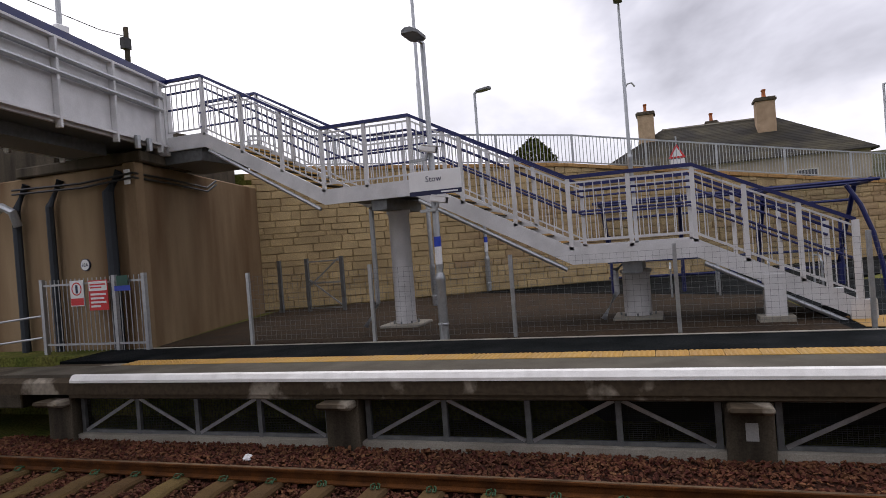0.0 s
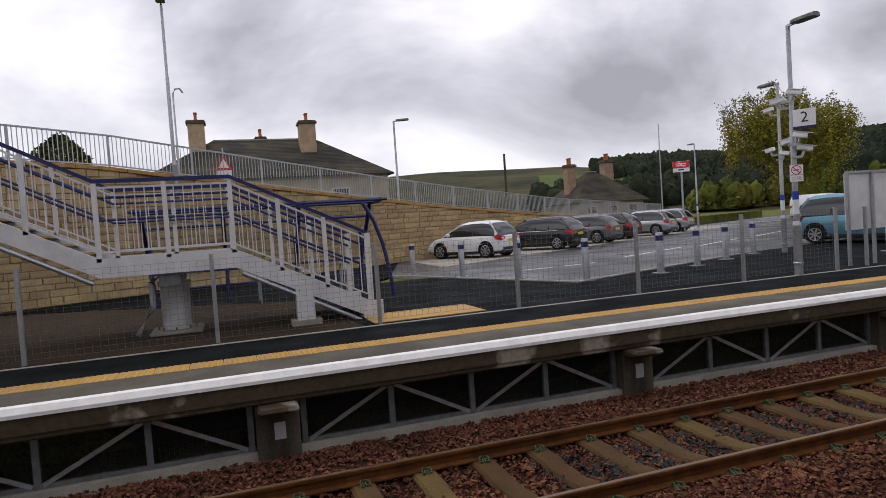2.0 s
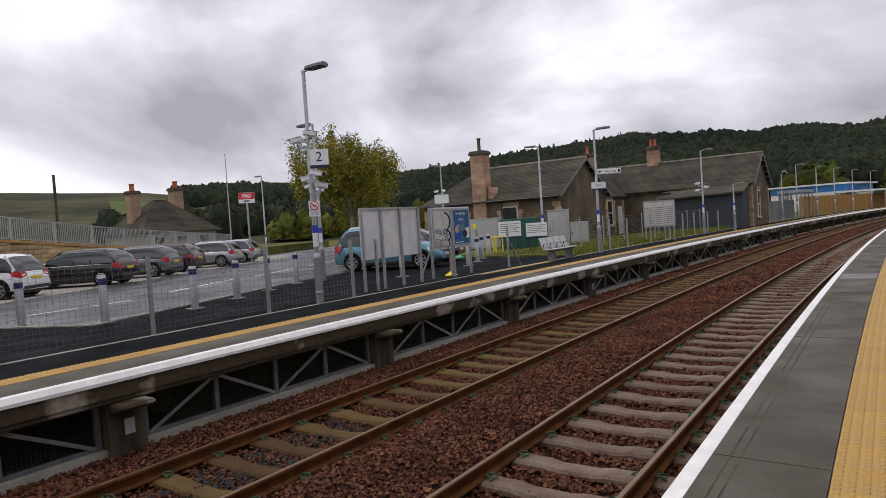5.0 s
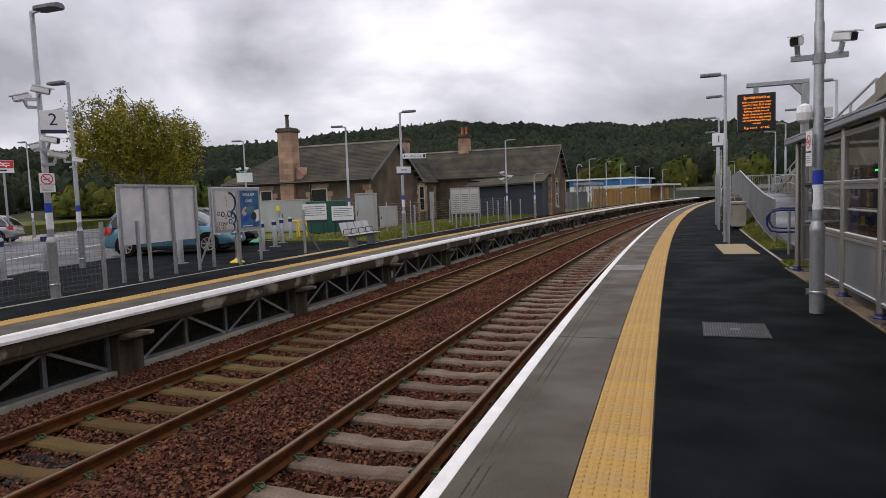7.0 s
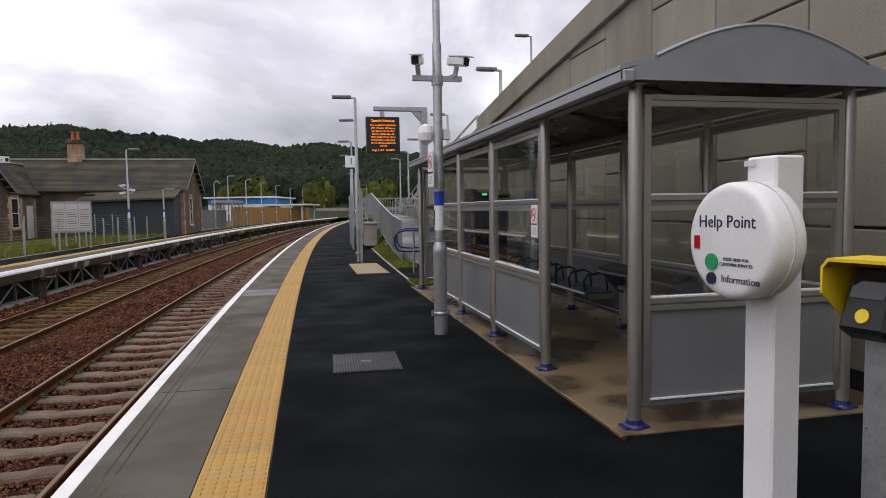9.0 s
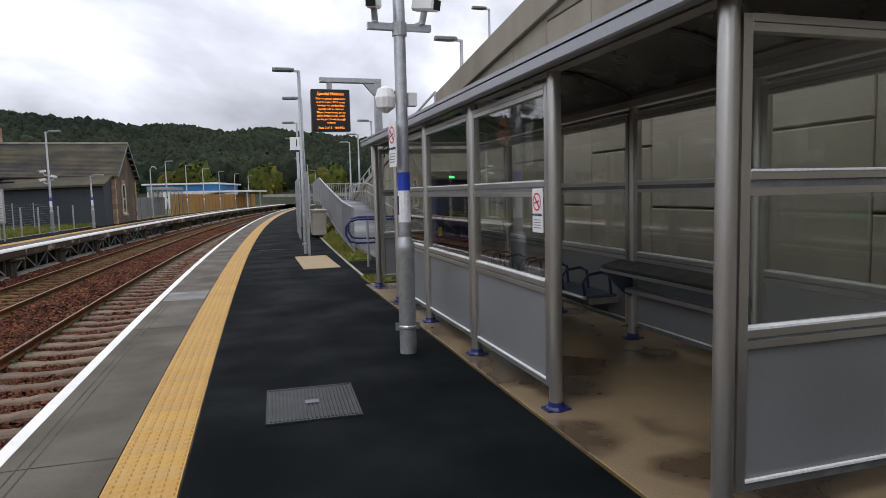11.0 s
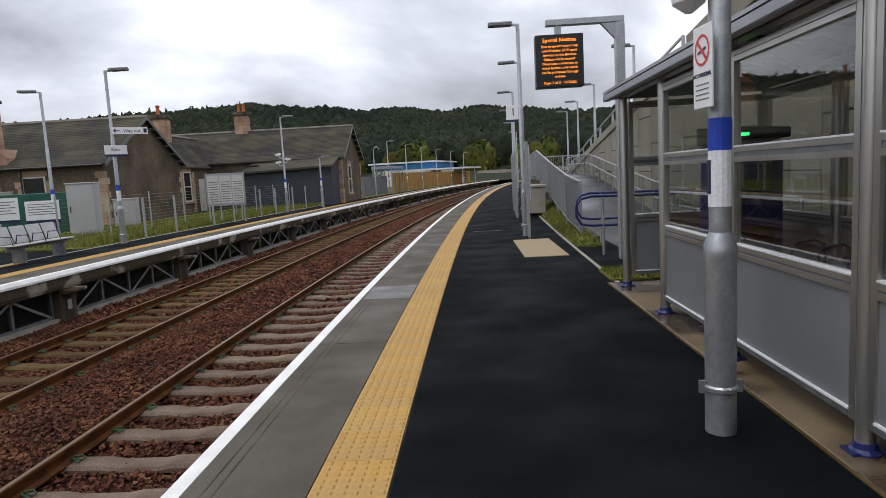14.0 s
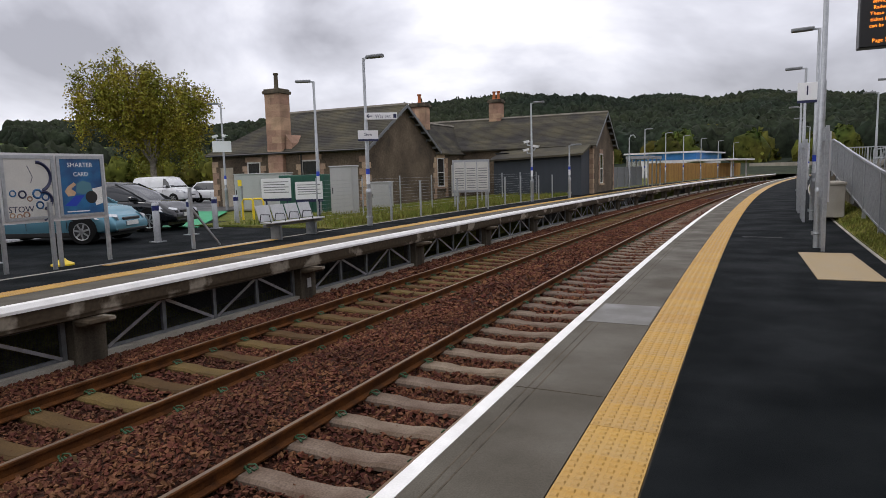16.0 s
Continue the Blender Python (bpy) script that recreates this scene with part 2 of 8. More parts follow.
M = dict(
    asphalt=material("asphalt", (0.0030, 0.0043, 0.0050), 0.82, second=(0.0076, 0.0096, 0.0108), scale=1.1, amount=0.8, fine=160, grain=0.4, bump=0.6, wet=0.08, spec=0.05),
    carpark=material("worn_wet_asphalt", (0.040, 0.041, 0.045), 0.5, second=(0.080, 0.081, 0.084), scale=0.35, amount=0.9, fine=90, grain=0.3, bump=0.25, wet=0.2, spec=0.4),
    coping=material("grey_coping_concrete", (0.074, 0.065, 0.050), 0.72, second=(0.118, 0.105, 0.082), scale=1.1, amount=0.7, fine=120, grain=0.2, bump=0.25, wet=0.14, spec=0.14),
    white=material("white_line_paint", (0.84, 0.83, 0.80), 0.5, second=(0.5, 0.48, 0.45), scale=5, amount=0.35, fine=80, grain=0.06),
    tactile=material("buff_tactile_concrete", (0.45, 0.255, 0.045), 0.6, second=(0.36, 0.225, 0.075), scale=1.2, amount=0.7, fine=140, grain=0.14, bump=0.2, spread=0.05),
    buff=material("buff_blister_paving", (0.31, 0.225, 0.115), 0.6, scale=3, amount=0.3, fine=90, grain=0.15, spread=0.08),
    oldconc=material("weathered_concrete", (0.125, 0.104, 0.076), 0.8, second=(0.030, 0.025, 0.018), scale=2.3, amount=0.9, fine=45, grain=0.25, bump=0.4, streak=True),
    deckconc=material("stained_deck_concrete", (0.070, 0.053, 0.035), 0.8, second=(0.33, 0.29, 0.23), scale=1.5, amount=0.85, fine=14, grain=0.2, bump=0.4, low=0.56, high=0.63),
    darkstone=material("dark_grey_ballast", (0.040, 0.038, 0.036), 0.85, scale=3, amount=0.5, fine=30, grain=0.25, island=0.2),
    patch=material("pale_repair_concrete", (0.110, 0.102, 0.088), 0.5, second=(0.075, 0.068, 0.056), scale=2.2, amount=0.7, fine=90, grain=0.1, wet=0.15),
    paleconc=material("pale_concrete", (0.36, 0.335, 0.285), 0.8, second=(0.20, 0.18, 0.15), scale=1.6, amount=0.7, fine=60, grain=0.18, bump=0.3),
    panelconc=material("grey_panel_concrete", (0.300, 0.275, 0.225), 0.75, second=(0.205, 0.185, 0.148), scale=1.2, amount=0.75, fine=50, grain=0.12, bump=0.2, streak=True, spread=0.07),
    abutment=material("buff_render", (0.31, 0.225, 0.135), 0.85, second=(0.12, 0.068, 0.034), scale=0.9, amount=0.9, fine=40, grain=0.12, bump=0.2, streak=True),
    slab=material("damp_brown_concrete", (0.195, 0.142, 0.082), 0.5, second=(0.060, 0.040, 0.022), scale=0.95, amount=0.95, fine=70, grain=0.15, bump=0.12, wet=0.3, low=0.47, high=0.56),
    stone=material("sandstone_block", (0.45, 0.325, 0.175), 0.9, second=(0.31, 0.22, 0.12), scale=1.6, amount=0.8, fine=35, grain=0.22, bump=0.6, spread=0.13, island=0.12, depth=0.03),
    mortar=material("mortar", (0.40, 0.29, 0.16), 0.95, second=(0.16, 0.115, 0.065), scale=2, amount=0.8, fine=40, grain=0.2),
    cope=material("orange_cope_stone", (0.50, 0.31, 0.12), 0.9, scale=3, amount=0.5, fine=30, grain=0.2, bump=0.4, spread=0.15),
    ballast=material("ballast_stone", (0.142, 0.057, 0.033), 0.9, second=(0.072, 0.029, 0.018), scale=1.4, amount=0.9, fine=30, grain=0.25, bump=0.3, island=0.38),
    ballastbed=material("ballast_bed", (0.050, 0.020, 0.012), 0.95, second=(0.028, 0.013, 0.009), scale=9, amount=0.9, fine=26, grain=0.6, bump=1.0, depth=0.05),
    sleeper=material("concrete_sleeper", (0.105, 0.066, 0.026), 0.85, second=(0.055, 0.033, 0.014), scale=1.6, amount=0.85, fine=50, grain=0.25, bump=0.3, spread=0.25),
    palesleeper=material("grey_concrete_sleeper", (0.190, 0.145, 0.110), 0.85, second=(0.095, 0.062, 0.042), scale=2.0, amount=0.9, fine=50, grain=0.25, bump=0.3, spread=0.2),
    rust=material("rusted_steel", (0.120, 0.044, 0.012), 0.8, second=(0.035, 0.014, 0.006), scale=5, amount=0.7, fine=70, grain=0.25, bump=0.25),
    railtop=material("worn_rail_head", (0.22, 0.145, 0.085), 0.38, 0.8, second=(0.20, 0.13, 0.085), scale=3, amount=0.6, fine=80, grain=0.1),
    clip=material("green_fastening", (0.016, 0.085, 0.026), 0.6, second=(0.02, 0.03, 0.02), scale=20, amount=0.6, spread=0.2),
    yellow=material("yellow_paint", (0.80, 0.58, 0.02), 0.45, scale=6, amount=0.2, fine=60, grain=0.05),
    galv=material("galvanised_steel", (0.44, 0.455, 0.47), 0.42, 0.75, second=(0.32, 0.335, 0.35), scale=14, amount=0.7, fine=60, grain=0.1, bump=0.06, spread=0.06),
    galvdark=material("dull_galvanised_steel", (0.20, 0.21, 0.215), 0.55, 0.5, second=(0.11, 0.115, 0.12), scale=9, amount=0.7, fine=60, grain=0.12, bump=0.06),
    steel=material("brushed_stainless", (0.52, 0.505, 0.475), 0.34, 0.9, second=(0.43, 0.415, 0.39), scale=2.0, amount=0.4, fine=120, grain=0.04, bump=0, streak=True),
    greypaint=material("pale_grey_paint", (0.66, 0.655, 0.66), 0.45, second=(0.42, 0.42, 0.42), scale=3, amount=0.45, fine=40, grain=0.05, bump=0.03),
    panel=material("grey_infill_panel", (0.165, 0.170, 0.175), 0.5, second=(0.13, 0.13, 0.132), scale=2, amount=0.5, fine=60, grain=0.04, bump=0.02, wet=0.08),
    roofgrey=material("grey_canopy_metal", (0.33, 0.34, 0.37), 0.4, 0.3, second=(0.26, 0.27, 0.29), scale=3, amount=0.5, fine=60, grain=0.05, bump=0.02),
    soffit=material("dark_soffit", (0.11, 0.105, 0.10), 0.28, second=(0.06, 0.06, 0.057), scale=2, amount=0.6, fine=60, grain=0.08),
    blue=material("dark_blue_paint", (0.012, 0.018, 0.11), 0.35, second=(0.02, 0.025, 0.09), scale=5, amount=0.4, fine=60, grain=0.06),
    bandblue=material("bright_blue_band", (0.015, 0.05, 0.42), 0.4, scale=8, amount=0.1),
    bandwhite=material("white_band", (0.74, 0.75, 0.77), 0.45, second=(0.6, 0.6, 0.6), scale=6, amount=0.3),
    sign=material("white_enamel", (0.80, 0.80, 0.80), 0.4, second=(0.68, 0.68, 0.68), scale=5, amount=0.25, fine=50, grain=0.03, bump=0.0),
    ink=material("navy_ink", (0.012, 0.016, 0.06), 0.5, scale=5, amount=0.1, bump=0),
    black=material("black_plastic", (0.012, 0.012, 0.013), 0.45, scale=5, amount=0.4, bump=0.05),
    red=material("red_enamel", (0.62, 0.025, 0.03), 0.4, scale=5, amount=0.15, bump=0),
    green=material("green_paint", (0.01, 0.30, 0.12), 0.5, second=(0.01, 0.22, 0.09), scale=2, amount=0.5),
    greenbox=material("green_cabinet_paint", (0.012, 0.085, 0.058), 0.5, scale=3, amount=0.4),
    greybox=material("light_grey_cabinet", (0.42, 0.42, 0.41), 0.5, second=(0.33, 0.33, 0.32), scale=2, amount=0.5, streak=True),
    slate=material("slate_roof", (0.036, 0.034, 0.031), 0.75, second=(0.075, 0.066, 0.040), scale=0.6, amount=0.9, fine=18, grain=0.3, bump=0.4, spread=0.2, island=0.22),
    harl=material("dark_weathered_harling", (0.150, 0.116, 0.082), 0.95, second=(0.070, 0.055, 0.041), scale=0.7, amount=0.95, fine=12, grain=0.32, bump=0.8, depth=0.03),
    quoin=material("pink_sandstone", (0.40, 0.285, 0.20), 0.9, second=(0.27, 0.185, 0.125), scale=2.5, amount=0.7, fine=30, grain=0.2, bump=0.4, spread=0.22),
    chimney=material("pink_chimney_stone", (0.42, 0.265, 0.185), 0.9, second=(0.24, 0.16, 0.11), scale=1.8, amount=0.75, fine=30, grain=0.22, bump=0.4, spread=0.2),
    housewall=material("buff_house_render", (0.40, 0.35, 0.27), 0.9, scale=1, amount=0.5, fine=20, grain=0.15),
    terracotta=material("terracotta", (0.42, 0.14, 0.06), 0.8, scale=5, amount=0.5),
    board=material("dark_blue_grey_cladding", (0.055, 0.062, 0.072), 0.7, second=(0.038, 0.044, 0.052), scale=2, amount=0.6, streak=True),
    frame=material("white_joinery", (0.62, 0.60, 0.56), 0.5, scale=4, amount=0.4),
    pane=material("dark_window_glass", (0.02, 0.024, 0.026), 0.06, scale=2, amount=0.4, bump=0, spec=0.9),
    timber=material("orange_timber_fence", (0.33, 0.185, 0.055), 0.8, second=(0.24, 0.13, 0.04), scale=2, amount=0.7, fine=40, grain=0.15, spread=0.12),
    grass=material("rough_grass", (0.075, 0.095, 0.018), 0.9, second=(0.15, 0.135, 0.035), scale=0.9, amount=0.9, fine=18, grain=0.5, bump=0.6, depth=0.05),
    blade=material("grass_blade", (0.115, 0.145, 0.024), 0.75, second=(0.21, 0.185, 0.05), scale=0.8, amount=0.9, fine=9, grain=0.3, bump=0, island=0.4),
    soil=material("brown_bark_ground", (0.052, 0.034, 0.020), 0.95, second=(0.028, 0.021, 0.015), scale=1.8, amount=0.9, fine=25, grain=0.45, bump=0.7, depth=0.03),
    moor=material("moorland", (0.030, 0.034, 0.017), 0.95, second=(0.070, 0.062, 0.026), scale=0.012, amount=1.0, fine=0.08, grain=0.35, bump=0),
    field=material("pasture", (0.085, 0.125, 0.028), 0.95, second=(0.075, 0.09, 0.03), scale=0.01, amount=0.8, fine=0.1, grain=0.2, bump=0),
    # dark forest green, greyed slightly to blue to paint in distance haze
    forest=material("dark_hill_forest", (0.0135, 0.0205, 0.0135), 0.95, second=(0.026, 0.032, 0.015), scale=0.012, amount=0.9, fine=0.7, grain=0.45, bump=0, island=0.22),
    woods=material("autumn_broadleaf", (0.040, 0.060, 0.012), 0.9, second=(0.115, 0.095, 0.014), scale=0.05, amount=0.9, fine=0.8, grain=0.35, bump=0, island=0.45),
    leaf=material("birch_leaf", (0.165, 0.172, 0.024), 0.7, second=(0.31, 0.235, 0.030), scale=0.45, amount=0.85, fine=6, grain=0.25, bump=0, island=0.4),
    bark=material("pale_bark", (0.30, 0.27, 0.22), 0.9, second=(0.08, 0.07, 0.055), scale=4, amount=0.8, fine=25, grain=0.3, bump=0.4),
    tyre=material("tyre_rubber", (0.012, 0.012, 0.012), 0.8, scale=8, amount=0.4),
    alloy=material("alloy_rim", (0.46, 0.47, 0.48), 0.35, 0.8, scale=8, amount=0.3),
    carglass=material("car_glass", (0.012, 0.015, 0.017), 0.05, scale=2, amount=0.3, bump=0, spec=0.9),
    tail=material("tail_lamp_red", (0.45, 0.012, 0.012), 0.15, scale=8, amount=0.2, bump=0),
    headlamp=material("headlamp_lens", (0.60, 0.62, 0.64), 0.08, 0.4, scale=8, amount=0.3, bump=0),
    plate_y=material("yellow_plate", (0.75, 0.55, 0.03), 0.4, bump=0),
    plate_w=material("white_plate", (0.75, 0.75, 0.72), 0.4, bump=0),
    p_white=material("white_car_paint", (0.72, 0.73, 0.74), 0.18, scale=1, amount=0.1, grain=0.02, bump=0, spec=0.6),
    p_black=material("black_car_paint", (0.014, 0.015, 0.018), 0.16, scale=1, amount=0.2, grain=0.02, bump=0, spec=0.7),
    p_grey=material("grey_car_paint", (0.17, 0.18, 0.19), 0.22, 0.4, scale=1, amount=0.2, grain=0.02, bump=0),
    p_dark=material("maroon_car_paint", (0.05, 0.014, 0.016), 0.18, scale=1, amount=0.2, grain=0.02, bump=0, spec=0.7),
    p_silver=material("silver_car_paint", (0.44, 0.46, 0.48), 0.22, 0.6, scale=1, amount=0.2, grain=0.02, bump=0),
    p_blue=material("pale_blue_car_paint", (0.125, 0.285, 0.36), 0.22, 0.35, scale=1, amount=0.2, grain=0.02, bump=0),
    p_van=material("white_van_paint", (0.66, 0.67, 0.68), 0.25, scale=1, amount=0.15, grain=0.02, bump=0),
    bluebuild=material("bright_blue_cladding", (0.02, 0.16, 0.42), 0.5, scale=0.5, amount=0.3),
    iron=material("dark_ribbed_iron", (0.030, 0.031, 0.032), 0.6, 0.2, scale=9, amount=0.6, fine=80, grain=0.2, bump=0.2),
    meshwire=material("dark_mesh_wire", (0.05, 0.052, 0.054), 0.6, 0.3, scale=9, amount=0.4),
    seatmetal=material("perforated_seat_metal", (0.50, 0.50, 0.50), 0.4, 0.6, scale=5, amount=0.3),
    seatpad=material("dark_blue_grey_seat", (0.06, 0.085, 0.12), 0.45, scale=5, amount=0.3),
    art=material("pale_poster_paper", (0.56, 0.55, 0.51), 0.5, scale=4, amount=0.15, bump=0),
    artblue=material("blue_poster", (0.010, 0.050, 0.16), 0.4, second=(0.020, 0.17, 0.36), scale=2.2, amount=0.8, bump=0),
    skin_tan=material("tan_print", (0.55, 0.38, 0.24), 0.5, scale=6, amount=0.4, bump=0),
    led=lit("amber_led", (1.0, 0.27, 0.02), 1.6),
    led_green=lit("green_led", (0.05, 1.0, 0.2), 2.5),
    shelterglass=glass("shelter_glass", (0.92, 0.935, 0.92)),
    clear=glass("clear_canopy_sheet", (0.84, 0.88, 0.9), 0.08),
)


# ---- building helpers ----
class Shape:
    """Gathers boxes, tubes and sweeps into one mesh."""

    def __init__(self):
        self.v, self.f = [], []

    def add(self, verts, faces):
        n = len(self.v)
        self.v += [tuple(p) for p in verts]
        self.f += [tuple(i + n for i in q) for q in faces]
        return self

    def box(self, x0, x1, y0, y1, z0, z1, m=None):
        c = [(x0, y0, z0), (x1, y0, z0), (x1, y1, z0), (x0, y1, z0), (x0, y0, z1), (x1, y0, z1), (x1, y1, z1), (x0, y1, z1)]
        if m is not None:
            c = [m @ Vector(p) for p in c]
        return self.add(c, [(3, 2, 1, 0), (4, 5, 6, 7), (0, 1, 5, 4), (1, 2, 6, 5), (2, 3, 7, 6), (3, 0, 4, 7)])

    def beam(self, a, b, w, h, up=(0, 0, 1)):
        """A bar of width w and height h from a to b, centred on its line."""
        a, b = Vector(a), Vector(b)
        d = (b - a).normalized()
        u = Vector(up)
        if abs(d.dot(u)) > 0.98:
            u = Vector((0, 1, 0))
        s = d.cross(u).normalized() * w / 2
        t = s.cross(d).normalized() * h / 2
        c = [p + q for p in (a, b) for q in (-s - t, s - t, s + t, -s + t)]
        return self.add(c, [(0, 1, 2, 3), (7, 6, 5, 4), (0, 4, 5, 1), (1, 5, 6, 2), (2, 6, 7, 3), (3, 7, 4, 0)])

    def tube(self, pts, r, n=8, r2=None):
        pts = [Vector(p) for p in pts]
        k, rings = len(pts), []
        for i, p in enumerate(pts):
            d = (pts[min(i + 1, k - 1)] - pts[max(i - 1, 0)]).normalized()
            u = Vector((0, 0, 1)) if abs(d.z) < 0.9 else Vector((0, 1, 0))
            s = d.cross(u).normalized()
            t = s.cross(d)
            rr = r if r2 is None else r + (r2 - r) * i / (k - 1)
            rings.append([p + (s * math.cos(a) + t * math.sin(a)) * rr for a in (2 * math.pi * j / n for j in range(n))])
        f = [(i * n + j, i * n + (j + 1) % n, (i + 1) * n + (j + 1) % n, (i + 1) * n + j) for i in range(k - 1) for j in range(n)]
        f += [tuple(range(n))[::-1], tuple((k - 1) * n + j for j in range(n))]
        return self.add([p for q in rings for p in q], f)

    def lathe(self, base, profile, n=16):
        """Rings of (radius, height) about the upright line through base."""
        x, y, z = base
        v = [(x + r * math.cos(2 * math.pi * j / n), y + r * math.sin(2 * math.pi * j / n), z + h) for r, h in profile for j in range(n)]
        k = len(profile)
        f = [(i * n + j, i * n + (j + 1) % n, (i + 1) * n + (j + 1) % n, (i + 1) * n + j) for i in range(k - 1) for j in range(n)]
        f += [tuple(range(n))[::-1], tuple((k - 1) * n + j for j in range(n))]
        return self.add(v, f)

    def slab(self, poly, z0, z1):
        n = len(poly)
        v = [(x, y, z0) for x, y in poly] + [(x, y, z1) for x, y in poly]
        return self.add(v, [tuple(range(n))[::-1], tuple(range(n, 2 * n))] + [(i, (i + 1) % n, (i + 1) % n + n, i + n) for i in range(n)])

    def prism(self, poly, a, b):
        """A polygon of points given as functions of the ends: lists of 3D points a and b joined side by side."""
        n = len(poly)
        return self.add(list(a) + list(b), [tuple(range(n))[::-1], tuple(range(n, 2 * n))] + [(i, (i + 1) % n, (i + 1) % n + n, i + n) for i in range(n)])

    def loft(self, rings, closed=True, caps=True):
        n, k = len(rings[0]), len(rings)
        m = n if closed else n - 1
        f = [(i * n + j, i * n + (j + 1) % n, (i + 1) * n + (j + 1) % n, (i + 1) * n + j) for i in range(k - 1) for j in range(m)]
        if caps:
            f += [tuple(range(n))[::-1], tuple((k - 1) * n + j for j in range(n))]
        return self.add([p for r in rings for p in r], f)

    def mesh(self, name, mat, bevel=0.0, smooth=False, move=None):
        me = bpy.data.meshes.new(name)
        me.from_pydata(self.v, [], self.f)
        if move is not None:
            me.transform(move)
        bm = bmesh.new()
        bm.from_mesh(me)
        bmesh.ops.recalc_face_normals(bm, faces=bm.faces)
        if bevel:
            bmesh.ops.bevel(bm, geom=[e for e in bm.edges if len(e.link_faces) == 2 and e.calc_face_angle(0) > 0.6], offset=bevel, segments=1, affect="EDGES", clamp_overlap=True)
        if smooth:
            for q in bm.faces:
                q.smooth = True
            for e in bm.edges:
                if len(e.link_faces) == 2 and e.calc_face_angle(0) > 0.7:
                    e.smooth = False
        bm.to_mesh(me)
        bm.free()
        me.materials.append(mat)
        return me


def part(name, shape, mat, parent, label="", bevel=0.0, smooth=False):
    ob = new(name, shape.mesh(name, mat, bevel, smooth) if isinstance(shape, Shape) else shape)
    ob.parent = parent
    if parent is not None:
        ob.matrix_parent_inverse = Matrix()
    return tagged(ob, label) if label else ob


def thing(name, label, category, group="", at=(0, 0, 0), turn=0.0, kind=""):
    ob = new(name)
    ob.empty_display_size = 0.2
    ob.matrix_basis = Matrix.Translation(at) @ Matrix.Rotation(turn, 4, "Z")
    return tagged(ob, label, category, group, kind)


def structure(name, shape, mat, label, category, bevel=0.0, smooth=False, kind="structure"):
    return tagged(part(name, shape, mat, None, "", bevel, smooth), label, category, "", kind)


def letters(text, size, mat, parent, m, name="lettering", thick=0.002):
    """Raised writing: baseline centre at m, readable from its +z side."""
    cu = bpy.data.curves.new(name, "FONT")
    cu.body, cu.size, cu.align_x, cu.extrude, cu.resolution_u = text, size, "CENTER", thick, 2
    tmp = bpy.data.objects.new(name, cu)
    scene.collection.objects.link(tmp)
    me = bpy.data.meshes.new_from_object(tmp.evaluated_get(bpy.context.evaluated_depsgraph_get()))
    bpy.data.objects.remove(tmp)
    me.transform(m)
    me.materials.clear()
    me.materials.append(mat)
    ob = new(name, me)
    ob.parent = parent
    return ob


def upright(x, y, z, facing):
    """A pose whose +z looks along the heading facing (degrees from +x, anticlockwise) and whose +y is up."""
    return Matrix.Translation((x, y, z)) @ Matrix.Rotation(radians(facing + 90), 4, "Z") @ Matrix.Rotation(radians(90), 4, "X")


# ---- plan: everything beside the line follows one gentle curve ----
def bend(s):
    c = min(max(s, -60), 135)
    return (c - 2) ** 2 / 1120 + (s - c) * (c - 2) / 560


def lean_at(s):
    return math.atan((min(max(s, -60), 135) - 2) / 560)


def at_line(s, d, z=0.0):
    a = lean_at(s)
    return (bend(s) + d * math.cos(a), s - d * math.sin(a), z)


def sweep(profile, s0, s1, step=2.0, closed=True):
    k = max(1, round((s1 - s0) / step))
    sh = Shape()
    sh.loft([[at_line(s0 + (s1 - s0) * i / k, d, z) for d, z in profile] for i in range(k + 1)], closed, closed)
    return sh


def line_pose(s, d, z=0.0):
    return Matrix.Translation(at_line(s, d, z)) @ Matrix.Rotation(-lean_at(s), 4, "Z")


# ---- ground, line and platforms ----
structure("ground", sweep([(-900, -0.06), (-60, -0.06), (-9.02, -0.06), (-9.0, -1.22), (0.3, -1.22), (0.32, -0.06), (60, -0.06), (900, -0.06)], -700, 1100, 20, False),
          M["grass"], "rough grassy ground reaching to the hills", "ground")
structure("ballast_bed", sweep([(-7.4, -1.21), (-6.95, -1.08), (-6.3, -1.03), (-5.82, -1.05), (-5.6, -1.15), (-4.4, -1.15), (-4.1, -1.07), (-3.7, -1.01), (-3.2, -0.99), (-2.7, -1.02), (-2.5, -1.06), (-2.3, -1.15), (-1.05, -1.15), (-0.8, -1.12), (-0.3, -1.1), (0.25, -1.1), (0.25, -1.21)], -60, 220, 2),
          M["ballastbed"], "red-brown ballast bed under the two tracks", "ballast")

RAILS = {"near": (-2.43, -0.925), "far": (-5.74, -4.235)}
PITCH = {"near": (0.69, 7.76 - 0.69 * 32), "far": (0.66, 2.14 - 0.66 * 25)}  # sleeper spacing and first sleeper
RAIL_TOP = -0.90


def rail_profile(d):
    return [(d - 0.07, RAIL_TOP - 0.15), (d + 0.07, RAIL_TOP - 0.15), (d + 0.07, RAIL_TOP - 0.135), (d + 0.012, RAIL_TOP - 0.115), (d + 0.012, RAIL_TOP - 0.045),
            (d + 0.034, RAIL_TOP - 0.035), (d + 0.034, RAIL_TOP - 0.006), (d + 0.026, RAIL_TOP), (d - 0.026, RAIL_TOP), (d - 0.034, RAIL_TOP - 0.006),
            (d - 0.034, RAIL_TOP - 0.035), (d - 0.012, RAIL_TOP - 0.045), (d - 0.012, RAIL_TOP - 0.115), (d - 0.07, RAIL_TOP - 0.135)]


